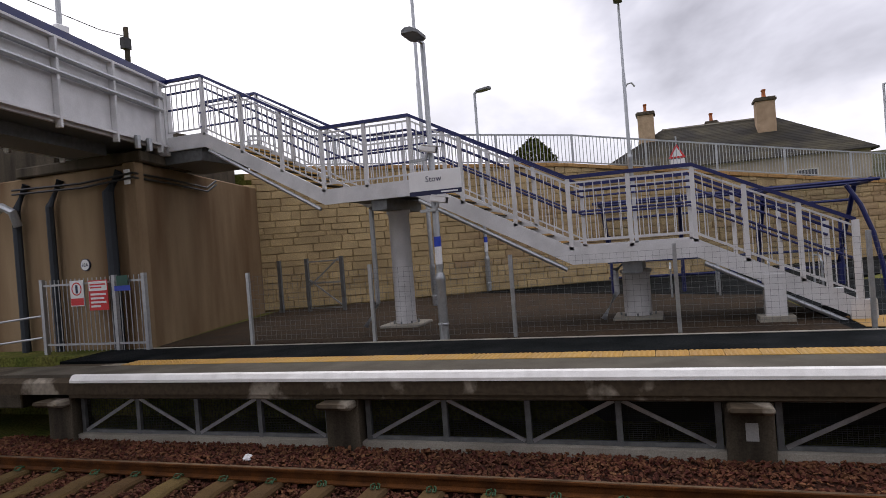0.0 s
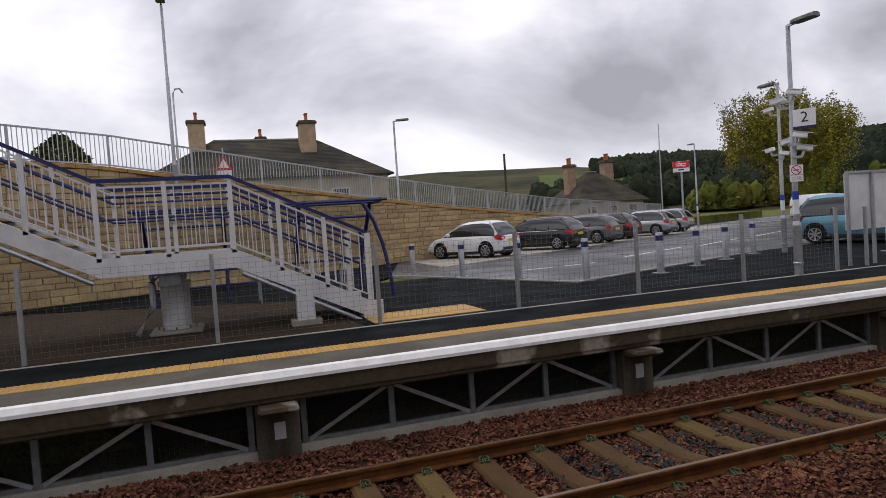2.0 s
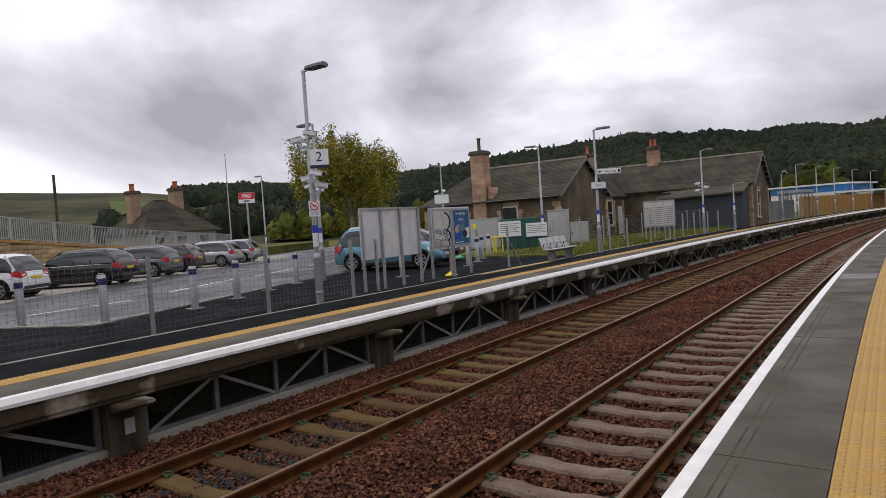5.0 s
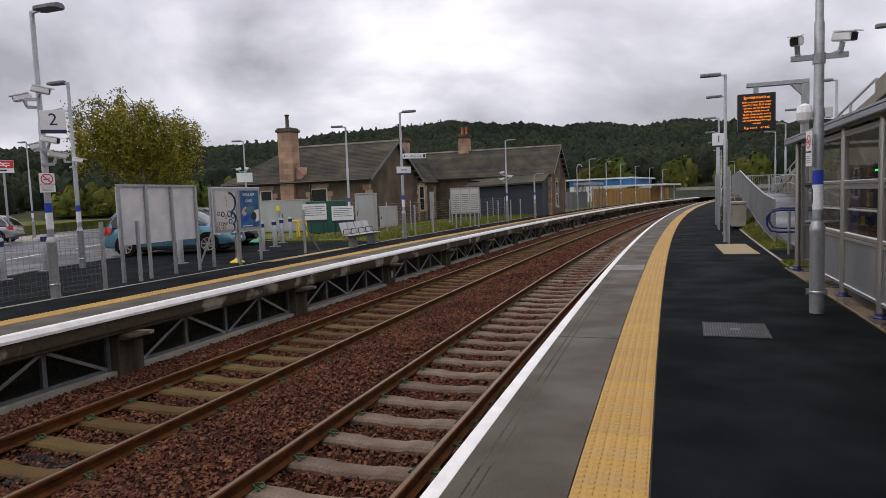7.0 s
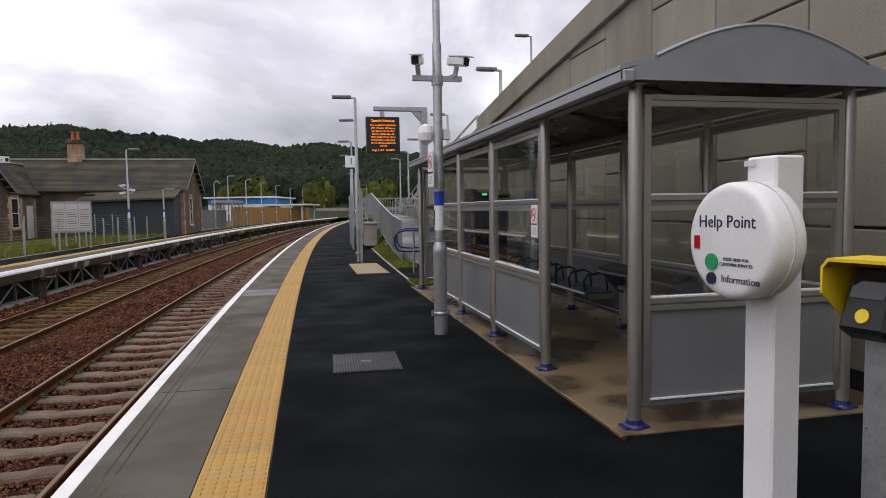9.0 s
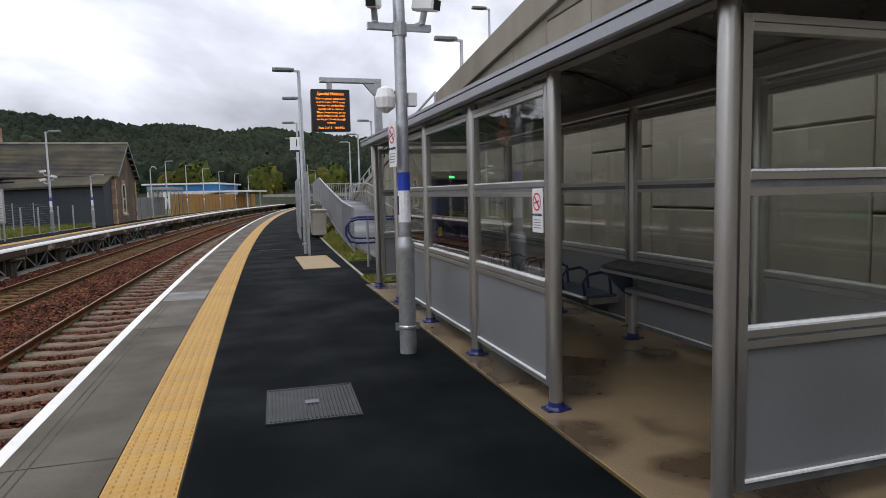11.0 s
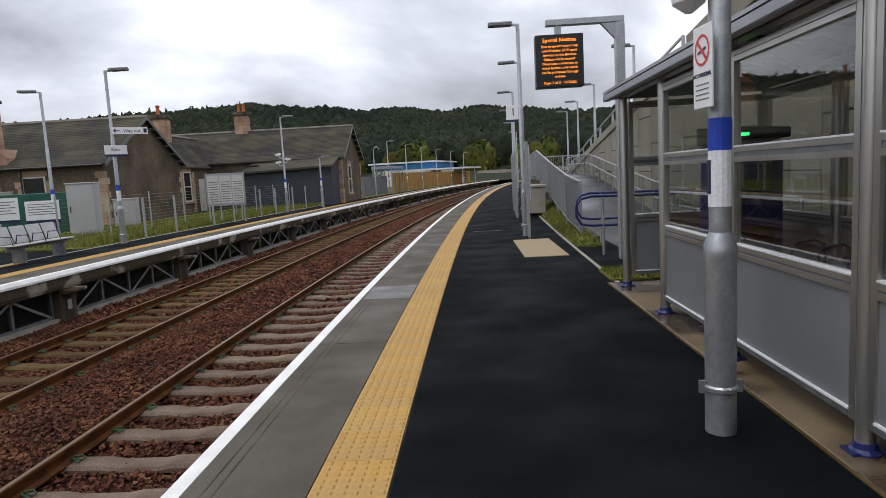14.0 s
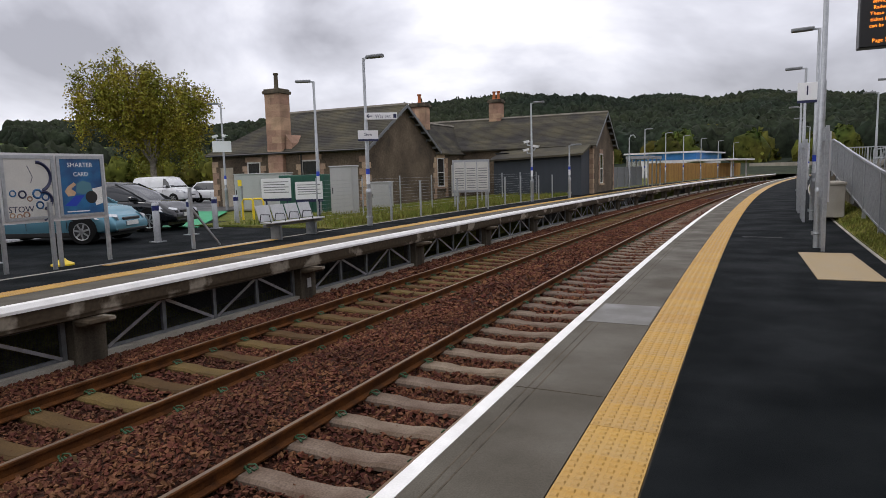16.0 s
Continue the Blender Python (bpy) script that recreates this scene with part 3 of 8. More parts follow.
TRACKS = {}
for side, pair in RAILS.items():
    tk = thing("railway_track", f"rusty {side}-platform railway track on concrete sleepers in ballast".replace("near-platform", "platform-side").replace("far-platform", "opposite"),
               "railway track", kind="structure")
    TRACKS[side] = tk
    for d in pair:
        part("rail", sweep(rail_profile(d), -60, 200, 2), M["rust"], tk, "rust-brown steel rail", smooth=False)
        part("rail_head", sweep([(d - 0.024, RAIL_TOP - 0.004), (d + 0.024, RAIL_TOP - 0.004), (d + 0.022, RAIL_TOP + 0.003), (d - 0.022, RAIL_TOP + 0.003)], -60, 200, 2),
             M["railtop"], tk, "worn running surface")

# sleepers: one shared mesh, the far ones joined
for side, pair in RAILS.items():
    mid = sum(pair) / 2
    mat = M["sleeper"] if side == "far" else M["palesleeper"]
    sh = Shape()
    prof = [(-1.25, -0.02), (-1.25, 0.01), (-1.22, 0.03), (-0.35, 0.025), (-0.2, 0.0), (0.2, 0.0), (0.35, 0.025), (1.22, 0.03), (1.25, 0.01), (1.25, -0.02)]
    sh.loft([[(x, y, z - 0.03 * (abs(y) > 0.11)) for x, z in prof] for y in (-0.135, -0.105, 0.105, 0.135)], True, True)
    me = sh.mesh("sleeper", mat)
    rest = Shape()
    for i in range(260):
        s = PITCH[side][1] + PITCH[side][0] * i
        m = line_pose(s, mid, RAIL_TOP - 0.172) @ Matrix.Rotation(random.uniform(-0.012, 0.012), 4, "Z")
        if i < 110:
            ob = part("sleeper", me, mat, TRACKS[side])
            ob.matrix_basis = m
        else:
            rest.add([m @ v.co for v in me.vertices], [tuple(p.vertices) for p in me.polygons])
    tagged(part("distant_sleepers", rest, mat, TRACKS[side]), kind="stuff")
    clips = Shape()
    for i in range(100):
        s = PITCH[side][1] + PITCH[side][0] * i
        for d in pair:
            for q in (-1, 1):
                m = line_pose(s, d + q * 0.1, RAIL_TOP - 0.14) @ Matrix.Rotation(random.uniform(-0.3, 0.3), 4, "Z")
                for h in (-1, 1):
                    clips.tube([m @ Vector(p) for p in ((-0.055 * q, 0.012 * h, -0.005), (-0.03 * q, 0.02 * h, 0.04), (0.025 * q, 0.05 * h, 0.045), (0.06 * q, 0.05 * h, 0.015), (0.045 * q, 0.018 * h, 0.005), (0.0, 0.012 * h, 0.02))], 0.009, 5)
    tagged(part("fastening_clips", clips, M["clip"], TRACKS[side], "green spring clips"), kind="stuff")


def stones(name, s0, s1, d0, d1, count, size, seed, rise, mat):
    """Loose angular stones as one mesh."""
    rng = np.random.default_rng(seed)
    s, d = rng.uniform(s0, s1, count), rng.uniform(d0, d1, count)
    r = size * rng.uniform(0.5, 1.35, count)
    a = np.arctan((s - 2) / 560)
    z = np.interp(d, *rise) + rng.uniform(-0.3, 0.45, count) * r
    c = np.stack([(s - 2) ** 2 / 1120 + d * np.cos(a), s - d * np.sin(a), z], -1)
    # broken wedges: two skewed triangles joined by three sides, turned at random
    base = np.array([(1, 0, -0.55), (-0.5, 0.85, -0.5), (-0.6, -0.8, -0.55), (0.85, 0.1, 0.5), (-0.4, 0.8, 0.6), (-0.55, -0.7, 0.45)], float)
    v = base[None] * rng.uniform(0.6, 1.15, (count, 1, 3)) + rng.normal(0, 0.16, (count, 6, 3))
    q = rng.normal(0, 1, (count, 4))
    q /= np.linalg.norm(q, axis=1, keepdims=True)
    w_, x_, y_, z_ = q.T
    turn_ = np.stack([np.stack([1 - 2 * (y_ * y_ + z_ * z_), 2 * (x_ * y_ - w_ * z_), 2 * (x_ * z_ + w_ * y_)], -1),
                      np.stack([2 * (x_ * y_ + w_ * z_), 1 - 2 * (x_ * x_ + z_ * z_), 2 * (y_ * z_ - w_ * x_)], -1),
                      np.stack([2 * (x_ * z_ - w_ * y_), 2 * (y_ * z_ + w_ * x_), 1 - 2 * (x_ * x_ + y_ * y_)], -1)], 1)
    v = np.einsum("nij,nkj->nki", turn_, v)
    v[..., 2] *= 0.8
    v = (v * r[:, None, None] + c[:, None]).reshape(-1, 3)
    tri = np.array([(2, 1, 0), (3, 4, 5), (0, 1, 4), (0, 4, 3), (1, 2, 5), (1, 5, 4), (2, 0, 3), (2, 3, 5)])
    f = (tri[None] + np.arange(count)[:, None, None] * 6).reshape(-1, 3)
    me = bpy.data.meshes.new(name)
    me.vertices.add(len(v))
    me.vertices.foreach_set("co", v.ravel())
    me.loops.add(f.size)
    me.loops.foreach_set("vertex_index", f.ravel().astype(np.int32))
    me.polygons.add(len(f))
    me.polygons.foreach_set("loop_start", np.arange(0, f.size, 3, dtype=np.int32))
    me.polygons.foreach_set("use_smooth", np.zeros(len(f), bool))
    me.update(calc_edges=True)
    me.materials.append(mat)
    return new(name, me)


RISE = ((-7.5, -6.95, -6.3, -5.82, -5.6, -4.4, -4.1, -3.7, -3.2, -2.7, -2.5, -2.3, -1.05, -0.8, -0.2), (-1.13, -1.05, -1.005, -1.035, -1.108, -1.108, -1.045, -0.985, -0.97, -0.995, -1.045, -1.108, -1.108, -1.10, -1.09))
tagged(stones("ballast_stones", -13, 18, -7.15, -0.25, 115000, 0.029, 3, RISE, M["ballast"]), "angular red-brown ballast stones", "ballast", kind="stuff")
tagged(stones("ballast_stones", 18, 60, -7.15, -0.25, 42000, 0.05, 4, RISE, M["ballast"]), "angular red-brown ballast stones further along", "ballast", kind="stuff")

tagged(stones("dark_ballast", 0.6, 5.2, -5.5, -4.45, 1500, 0.036, 8, RISE, M["darkstone"]), "dark grey stones among the red ballast", "ballast", kind="stuff")

# near platform
NP = thing("near_platform", "asphalt station platform with white edge and yellow tactile strip", "platform", kind="structure")
part("platform_body", sweep([(0.02, -1.2), (0.02, -0.12), (0.06, -0.03), (3.42, -0.03), (3.42, -1.2)], -40, 170, 2), M["oldconc"], NP)
part("edge_nosing", sweep([(0.0, -0.12), (0.0, -0.01), (0.01, 0.0), (0.105, 0.0), (0.105, -0.12)], -40, 170, 2), M["white"], NP, "white painted edge")
part("coping_strip", sweep([(0.106, -0.04), (0.106, -0.002), (0.752, -0.002), (0.752, -0.04)], -40, 170, 2), M["coping"], NP, "damp grey concrete coping")
part("asphalt_surface", sweep([(1.163, -0.05), (1.163, 0.0), (3.40, 0.004), (3.40, -0.05)], -40, 170, 2), M["asphalt"], NP, "fresh black asphalt")
part("asphalt_joint", sweep([(3.401, -0.1), (3.401, 0.001), (3.461, 0.001), (3.461, -0.1)], -12, 5.2, 2), M["asphalt"], NP)
part("edging_kerb", sweep([(3.402, -0.1), (3.402, 0.008), (3.46, 0.008), (3.46, -0.1)], 13.7, 170, 2), M["paleconc"], NP, "thin concrete edging")
for s in (-9.2, -5.1, -1.0, 3.1, 7.2, 11.3):
    part("coping_joint", Shape().box(-0.0, 0.64, -0.003, 0.003, -0.002, 0.0012, line_pose(s, 0.11)), M["oldconc"], NP)
for d_ in (0.205, 0.265):
    part("coping_groove", sweep([(d_, -0.01), (d_, -0.0005), (d_ + 0.011, -0.0005), (d_ + 0.011, -0.01)], -40, 60, 2), M["oldconc"], NP, "thin dark line along the coping")
part("repair_patch", Shape().box(0.0, 0.6, -0.46, 0.46, -0.02, 0.0012, line_pose(13.88, 0.14)), M["patch"], NP, "paler repaired concrete patch")
tact = Shape()
tact.box(-0.196, 0.196, -0.1993, 0.1993, -0.03, 0.0)
for i in range(6):
    for j in range(6):
        x, y = -0.165 + 0.066 * i, -0.165 + 0.066 * j
        tact.add([(x - 0.021, y - 0.021, 0), (x + 0.021, y - 0.021, 0), (x + 0.021, y + 0.021, 0), (x - 0.021, y + 0.021, 0),
                  (x - 0.013, y - 0.013, 0.007), (x + 0.013, y - 0.013, 0.007), (x + 0.013, y + 0.013, 0.007), (x - 0.013, y + 0.013, 0.007)],
                 [(4, 5, 6, 7), (0, 1, 5, 4), (1, 2, 6, 5), (2, 3, 7, 6), (3, 0, 4, 7)])
TACT = tact.mesh("tactile_tile", M["tactile"])
part("tactile_bed", sweep([(0.753, -0.05), (0.753, -0.012), (1.162, -0.012), (1.162, -0.05)], -40, 170, 2), M["oldconc"], NP)
for i in range(120):
    part("tactile_tile", TACT, None, NP).matrix_basis = line_pose(-3 + 0.4 * i, 0.957, random.uniform(-0.0015, 0.0015))
part("tactile_strip", sweep([(0.762, -0.04), (0.762, 0.0), (1.154, 0.0), (1.154, -0.04)], 45.2, 170, 2), M["tactile"], NP)
part("tactile_strip", sweep([(0.762, -0.04), (0.762, 0.0), (1.154, 0.0), (1.154, -0.04)], -40, -3.4, 2), M["tactile"], NP)

# far platform
FE = -6.8
FP = thing("far_platform", "opposite platform on concrete piers with white edge", "platform", kind="structure")
part("edge_nosing", sweep([(FE, -0.115), (FE, -0.075), (FE - 0.05, -0.012), (FE - 0.08, 0.0), (FE - 0.12, 0.0), (FE - 0.12, -0.115)], -11.4, 130, 2), M["white"], FP, "white painted edge")
part("coping_strip", sweep([(FE - 0.121, -0.05), (FE - 0.121, -0.002), (FE - 0.80, -0.002), (FE - 0.80, -0.05)], -13, 130, 2), M["coping"], FP, "grey concrete coping")
part("asphalt_surface", sweep([(FE - 1.25, -0.05), (FE - 1.25, 0.0), (FE - 2.42, 0.006), (FE - 2.42, -0.05)], -13, 130, 2), M["asphalt"], FP, "black asphalt")
part("edging_kerb", sweep([(FE - 2.421, -0.2), (FE - 2.421, 0.012), (FE - 2.52, 0.012), (FE - 2.52, -0.2)], -12.4, 130, 2), M["paleconc"], FP, "pale concrete edging")
part("tactile_strip", sweep([(FE - 0.81, -0.05), (FE - 0.81, 0.002), (FE - 1.24, 0.002), (FE - 1.24, -0.05)], 40, 130, 2), M["tactile"], FP)
for i in range(128):
    ob = part("tactile_tile", TACT, None, FP)
    ob.matrix_basis = line_pose(-11.0 + 0.4 * i, FE - 1.025, random.uniform(-0.0015, 0.0015))
part("deck_slab", sweep([(FE - 0.03, -0.30), (FE - 0.03, -0.12), (FE - 0.125, -0.052), (FE - 2.4, -0.052), (FE - 2.4, -0.30)], -13, 130, 2), M["deckconc"], FP, "stained precast deck slab")
part("edge_beam", sweep([(FE - 0.1, -0.38), (FE - 0.06, -0.36), (FE - 0.06, -0.301), (FE - 0.4, -0.301), (FE - 0.4, -0.38)], -11.5, 130, 2), M["deckconc"], FP)
part("plinth", sweep([(FE - 0.18, -1.2), (FE - 0.18, -0.97), (FE - 0.42, -0.97), (FE - 0.42, -1.2)], -11.5, 130, 2), M["paleconc"], FP, "low concrete plinth")
# black sheet stands in for the deep shade under the deck
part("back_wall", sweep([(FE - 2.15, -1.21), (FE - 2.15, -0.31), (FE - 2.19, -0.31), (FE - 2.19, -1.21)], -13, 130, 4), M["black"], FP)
pier = Shape().box(-0.5, -0.12, -0.25, 0.25, -1.2, -0.38)
corbel = Shape()
corbel.loft([[(-0.45, y, -0.381), (-0.45, y, -0.50), (0.0, y, -0.50), (0.16, y, -0.46), (0.19, y, -0.40), (0.16, y, -0.381)] for y in (-0.23, 0.23)])
PIER, CORBEL = pier.mesh("pier", M["oldconc"], 0.012), corbel.mesh("corbel", M["deckconc"], 0.03)
tag_plate = Shape().box(-0.119, -0.112, -0.05, 0.08, -0.82, -0.62).mesh("number_plate_blank", M["greybox"])
PIERS = [-11.78 + 4.96 * i for i in range(28)]
for i, s in enumerate(PIERS):
    for me in (PIER, CORBEL):
        part(me.name.split(".")[0], me, None, FP).matrix_basis = line_pose(s, FE)
    if i in (2, 3, 6):
        part("marker_plate", tag_plate, None, FP).matrix_basis = line_pose(s, FE)
for i, s in enumerate(PIERS[:-1]):
    if i > 12:
        continue
    scr = thing("mesh_screen", "galvanised mesh screen with diagonal braces closing the void under the platform", "screen", "screens under the platform")
    scr.matrix_basis = line_pose(s + 2.485, FE - 0.30)
    fr = Shape()
    for k in range(5):
        y = -2.2 + 1.1 * k
        fr.box(-0.03, 0.03, y - 0.035, y + 0.035, -0.97, -0.38)
    fr.box(-0.025, 0.025, -2.2, 2.2, -0.965, -0.915).box(-0.025, 0.025, -2.2, 2.2, -0.43, -0.382)
    part("frame", fr, M["galvdark"], scr, "grey galvanised frame")
    for k in range(4):
        y = -2.2 + 1.1 * k
        a, b = ((y + 0.05, -0.93), (y + 1.05, -0.42)) if k % 2 == 0 else ((y + 0.05, -0.42), (y + 1.05, -0.93))
        part("brace", Shape().beam((0.03, a[0], a[1]), (0.03, b[0], b[1]), 0.012, 0.05), M["galv"], scr)
    wire = Shape()
    if i < 7:
        for k in range(88):
            wire.box(-0.014, -0.010, -2.2 + 0.05 * k, -2.2 + 0.05 * k + 0.0025, -0.93, -0.42)
        for k in range(21):
            wire.box(-0.018, -0.014, -2.2, 2.2, -0.92 + 0.024 * k, -0.92 + 0.024 * k + 0.003)
        tagged(part("wire_mesh", wire, M["meshwire"], scr), kind="stuff")

# platform end: dark step and ground by the bridge
structure("platform_ramp", Shape().slab([(-9.3, -12.98), (-6.9, -12.98), (-6.5, -22), (-11, -22)], -0.6, -0.25), M["oldconc"], "dark concrete ramp at the platform's end", "ramp", 0.02)

# car park and beds on the far side
structure("planting_bed", Shape().slab([(-9.33, -12.3), (-9.33, -0.3), (-14.2, -0.6), (-18.3, -8.3), (-15.6, -13.6)], -0.2, 0.012), M["soil"], "brown bark bed under the stairs", "bed")
structure("forecourt", sweep([(-9.325, -0.1), (-9.325, 0.004), (-17.0, 0.004), (-17.0, -0.1)], -0.3, 24.5, 2), M["asphalt"], "black asphalt forecourt beside the platform", "forecourt")
structure("car_park", Shape().slab([(-11.9, 5.2), (-18.9, 2.6), (-26.3, 4.9), (-44.5, 40), (-50, 52), (-32, 52), (-22, 33), (-17, 22), (-15, 13.5)], -0.1, 0.02), M["carpark"], "wet worn asphalt car park", "car park")
structure("car_park_kerb", Shape().beam((-12.0, 5.25, 0.0), (-18.9, 2.65, 0.0), 0.12, 0.09).beam((-12.0, 5.25, 0.0), (-15.1, 13.6, 0.0), 0.12, 0.09), M["paleconc"], "flush pale kerb of the car park", "kerb")
structure("path_lower", Shape().slab([(-14.2, -0.55), (-18.9, 2.6), (-26.2, 4.9), (-18.6, -8.4)], -0.1, 0.005), M["asphalt"], "asphalt path below the stone wall", "path")
structure("parking_strip", Shape().slab([(-20.6, 5.0), (-25.9, 5.2), (-40.5, 33.0), (-36.0, 33.0)], 0.0, 0.026), M["paleconc"], "pale block-paved parking strip", "parking strip")
structure("green_bay", Shape().slab([(-14.2, 22.5), (-20.5, 30.6), (-23.8, 30.6), (-18.4, 22.5)], 0.0, 0.03), M["green"], "green painted parking bay", "bay")
for a, b in (((-16.3, 5.8), (-16.37, 7.0)), ((-16.4, 7.45), (-16.6, 8.6)), ((-17.6, 10.4), (-19.7, 14.6)), ((-19.55, 15.3), (-21.5, 19.0)), ((-22.0, 20.4), (-24.0, 24.2))):
    structure("bay_line", Shape().beam((*a, 0.024), (*b, 0.024), 0.1, 0.008), M["white"], "white painted bay line", "line")
structure("back_tactile", sweep([(-9.0, -0.02), (-9.0, 0.014), (-9.2, 0.014), (-9.2, -0.02)], 14.9, 19.6, 1), M["tactile"], "second yellow strip at the car park entrance", "tactile strip")
structure("tactile_pad", Shape().box(-10.6, -9.5, -0.1, 1.9, 0.0, 0.014), M["tactile"], "buff paving at the foot of the stairs", "paving")
structure("verge", sweep([(-9.33, -0.1), (-9.33, 0.02), (-12.0, 0.07), (-15.2, 0.05), (-15.2, -0.1)], 22.4, 47, 2), M["grass"], "rough grass verge behind the far platform", "grass")

# sandstone retaining wall
W0, WU = Vector((-15.75, -14.45, 0)), Vector((-0.472, 0.8816, 0))
WN = Vector((0.8816, 0.472, 0))
WTOP = ((0, 10, 20.4, 25.6, 35.5, 52), (4.30, 3.86, 2.74, 2.24, 1.46, 0.7))


def wall_top(k):
    return float(np.interp(k, *WTOP))


RW = thing("retaining_wall", "coursed honey sandstone retaining wall below the road", "wall", kind="structure")
core = Shape()
core.loft([[tuple(W0 + WU * k + WN * o + Vector((0, 0, z))) for o, z in ((-0.02, -0.1), (-0.02, wall_top(k)), (-0.5, wall_top(k)), (-0.5, -0.1))] for k in [2 * i for i in range(27)]])
part("wall_core", core, M["mortar"], RW)
pieces, course = [], 0.0
for r in range(22):
    rows_ = (0.24, 0.17, 0.27, 0.2, 0.15, 0.23)[(r * 5 + r // 4) % 6]
    k = -0.2 * (r % 3)
    while k < 51:
        ln = random.uniform(0.25, 0.95)
        z0, z1 = course, course + rows_ - 0.009
        top = wall_top(k + ln / 2)
        if z0 < top - 0.08 and k > -0.5:
            pieces.append((k + 0.005, k + ln - 0.005, z0, min(z1, top)))
        k += ln
    course += rows_
block = Shape()
block.loft([[(x * (1 - 0.06 * (y > 0.03)), y, z * (1 - 0.1 * (y > 0.03))) for x, z in ((-0.5, -0.5), (0.5, -0.5), (0.5, 0.5), (-0.5, 0.5))] for y in (-0.02, 0.02, 0.045)])
BLOCK = block.mesh("stone", M["stone"])
bulk, shown = Shape(), 0
for k0, k1, z0, z1 in pieces:
    m = Matrix.Translation(W0 + WU * (k0 + k1) / 2 + Vector((0, 0, (z0 + z1) / 2))) @ Matrix.Rotation(math.atan2(-WU.y, -WU.x), 4, "Z") @ Matrix.Diagonal((k1 - k0, random.uniform(0.6, 1.3), z1 - z0, 1))
    if 6 < k0 < 30 and shown < 300 and z1 > 1.0:
        shown += 1
        part("stone", BLOCK, None, RW).matrix_basis = m
    else:
        bulk.add([m @ v.co for v in BLOCK.vertices], [tuple(p.vertices) for p in BLOCK.polygons])
tagged(part("stones", bulk, M["stone"], RW), kind="stuff")
cap = Shape()
for i in range(72):
    a, b = i * 0.72, i * 0.72 + 0.70
    cap.beam(W0 + WU * a + WN * -0.22 + Vector((0, 0, wall_top(a) + 0.05)), W0 + WU * b + WN * -0.22 + Vector((0, 0, wall_top(b) + 0.05)), 0.62, 0.12)
part("cope_stones", cap, M["cope"], RW, "orange sandstone cope", bevel=0.012)

bank = Shape()
bank.loft([[tuple(W0 + WU * k + WN * o + Vector((0, 0, z))) for o, z in ((-0.5, wall_top(max(0, min(52, k))) - 0.02), (-8, wall_top(max(0, min(52, k))) * 0.98 + 0.05), (-90, wall_top(max(0, min(52, k))) * 0.8 + 1.0), (-90, -2.0), (-0.5, -2.0))]
            for k in (-40, -20, 0, 5, 10, 15, 20, 26, 32, 40, 52, 75)])
structure("upper_bank", bank, M["grass"], "grassy bank and road behind the retaining wall", "bank")


def railing(name, label, points, height, spacing, group, mat, bars=True, gap=0.12):
    """A bar railing along points (x, y, z of its foot)."""
    th = thing(name, label, "railing", group)
    pts = [Vector(p) for p in points]
    for i, p in enumerate(pts):
        part("post", Shape().box(p.x - 0.035, p.x + 0.035, p.y - 0.035, p.y + 0.035, p.z - 0.1, p.z + height), mat, th)
    for a, b in zip(pts, pts[1:]):
        part("top_rail", Shape().beam(a + Vector((0, 0, height)), b + Vector((0, 0, height)), 0.05, 0.05), mat, th)
        part("bottom_rail", Shape().beam(a + Vector((0, 0, 0.1)), b + Vector((0, 0, 0.1)), 0.04, 0.04), mat, th)
        if bars:
            n = max(2, int((b - a).length / gap))
            sh = Shape()
            for j in range(1, n):
                q = a.lerp(b, j / n)
                sh.box(q.x - 0.011, q.x + 0.011, q.y - 0.011, q.y + 0.011, q.z + 0.1, q.z + height)
            tagged(part("infill", sh, mat, th), kind="stuff")
    return th


railing("road_railing", "galvanised bar railing along the top of the stone wall", [W0 + WU * (2.6 * i) + WN * -0.22 + Vector((0, 0, wall_top(2.6 * i) + 0.1)) for i in range(20)], 1.0, 2.6, "", M["galv"])

# ---- ramp and concrete panel wall behind the near platform ----
structure("back_ground", sweep([(3.462, -0.1), (3.462, 0.0), (6.4, 0.0), (6.4, -0.1)], -12, 19.9, 2), M["asphalt"], "asphalt behind the shelter", "path")


def ramp_z(s):
    return max(0.0, min(1.15, (s - 20.8) * 0.088))


def top_z(s):
    return 4.52 - (s - 15.8) * 0.103


PW = thing("ramp_wall", "tall grey precast panel wall carrying the upper ramp", "wall", kind="structure")
WD = 6.3
core = Shape()
ks = [-12 + 2 * i for i in range(36)]
core.loft([[at_line(s, d, z) for d, z in ((WD + 0.03, -0.2), (WD + 0.03, top_z(s) - 0.25), (WD + 0.6, top_z(s) - 0.25), (WD + 0.6, -0.2))] for s in ks])
part("wall_core", core, M["oldconc"], PW)
for c in range(46):
    s0 = -11 + 1.5 * c
    off = 0.0 if c % 2 else 0.75
    z = -0.2 - off
    while z < top_z(s0) - 0.3:
        z0, z1 = max(z, -0.2), min(z + 1.5, top_z(s0 + 1.5) - 0.25)
        if z1 - z0 > 0.15:
            sh = Shape()
            q = [[at_line(s, WD + o, zz) for s, zz in ((s0 + 0.012 + e, z0 + 0.012 + e), (s0 + 1.488 - e, z0 + 0.012 + e), (s0 + 1.488 - e, z1 - 0.012 - e), (s0 + 0.012 + e, z1 - 0.012 - e))] for o, e in ((0.03, 0), (0.012, 0), (0.0, 0.012))]
            sh.loft(q)
            part("wall_panel", sh, M["panelconc"], PW)
        z += 1.5
cop = Shape()
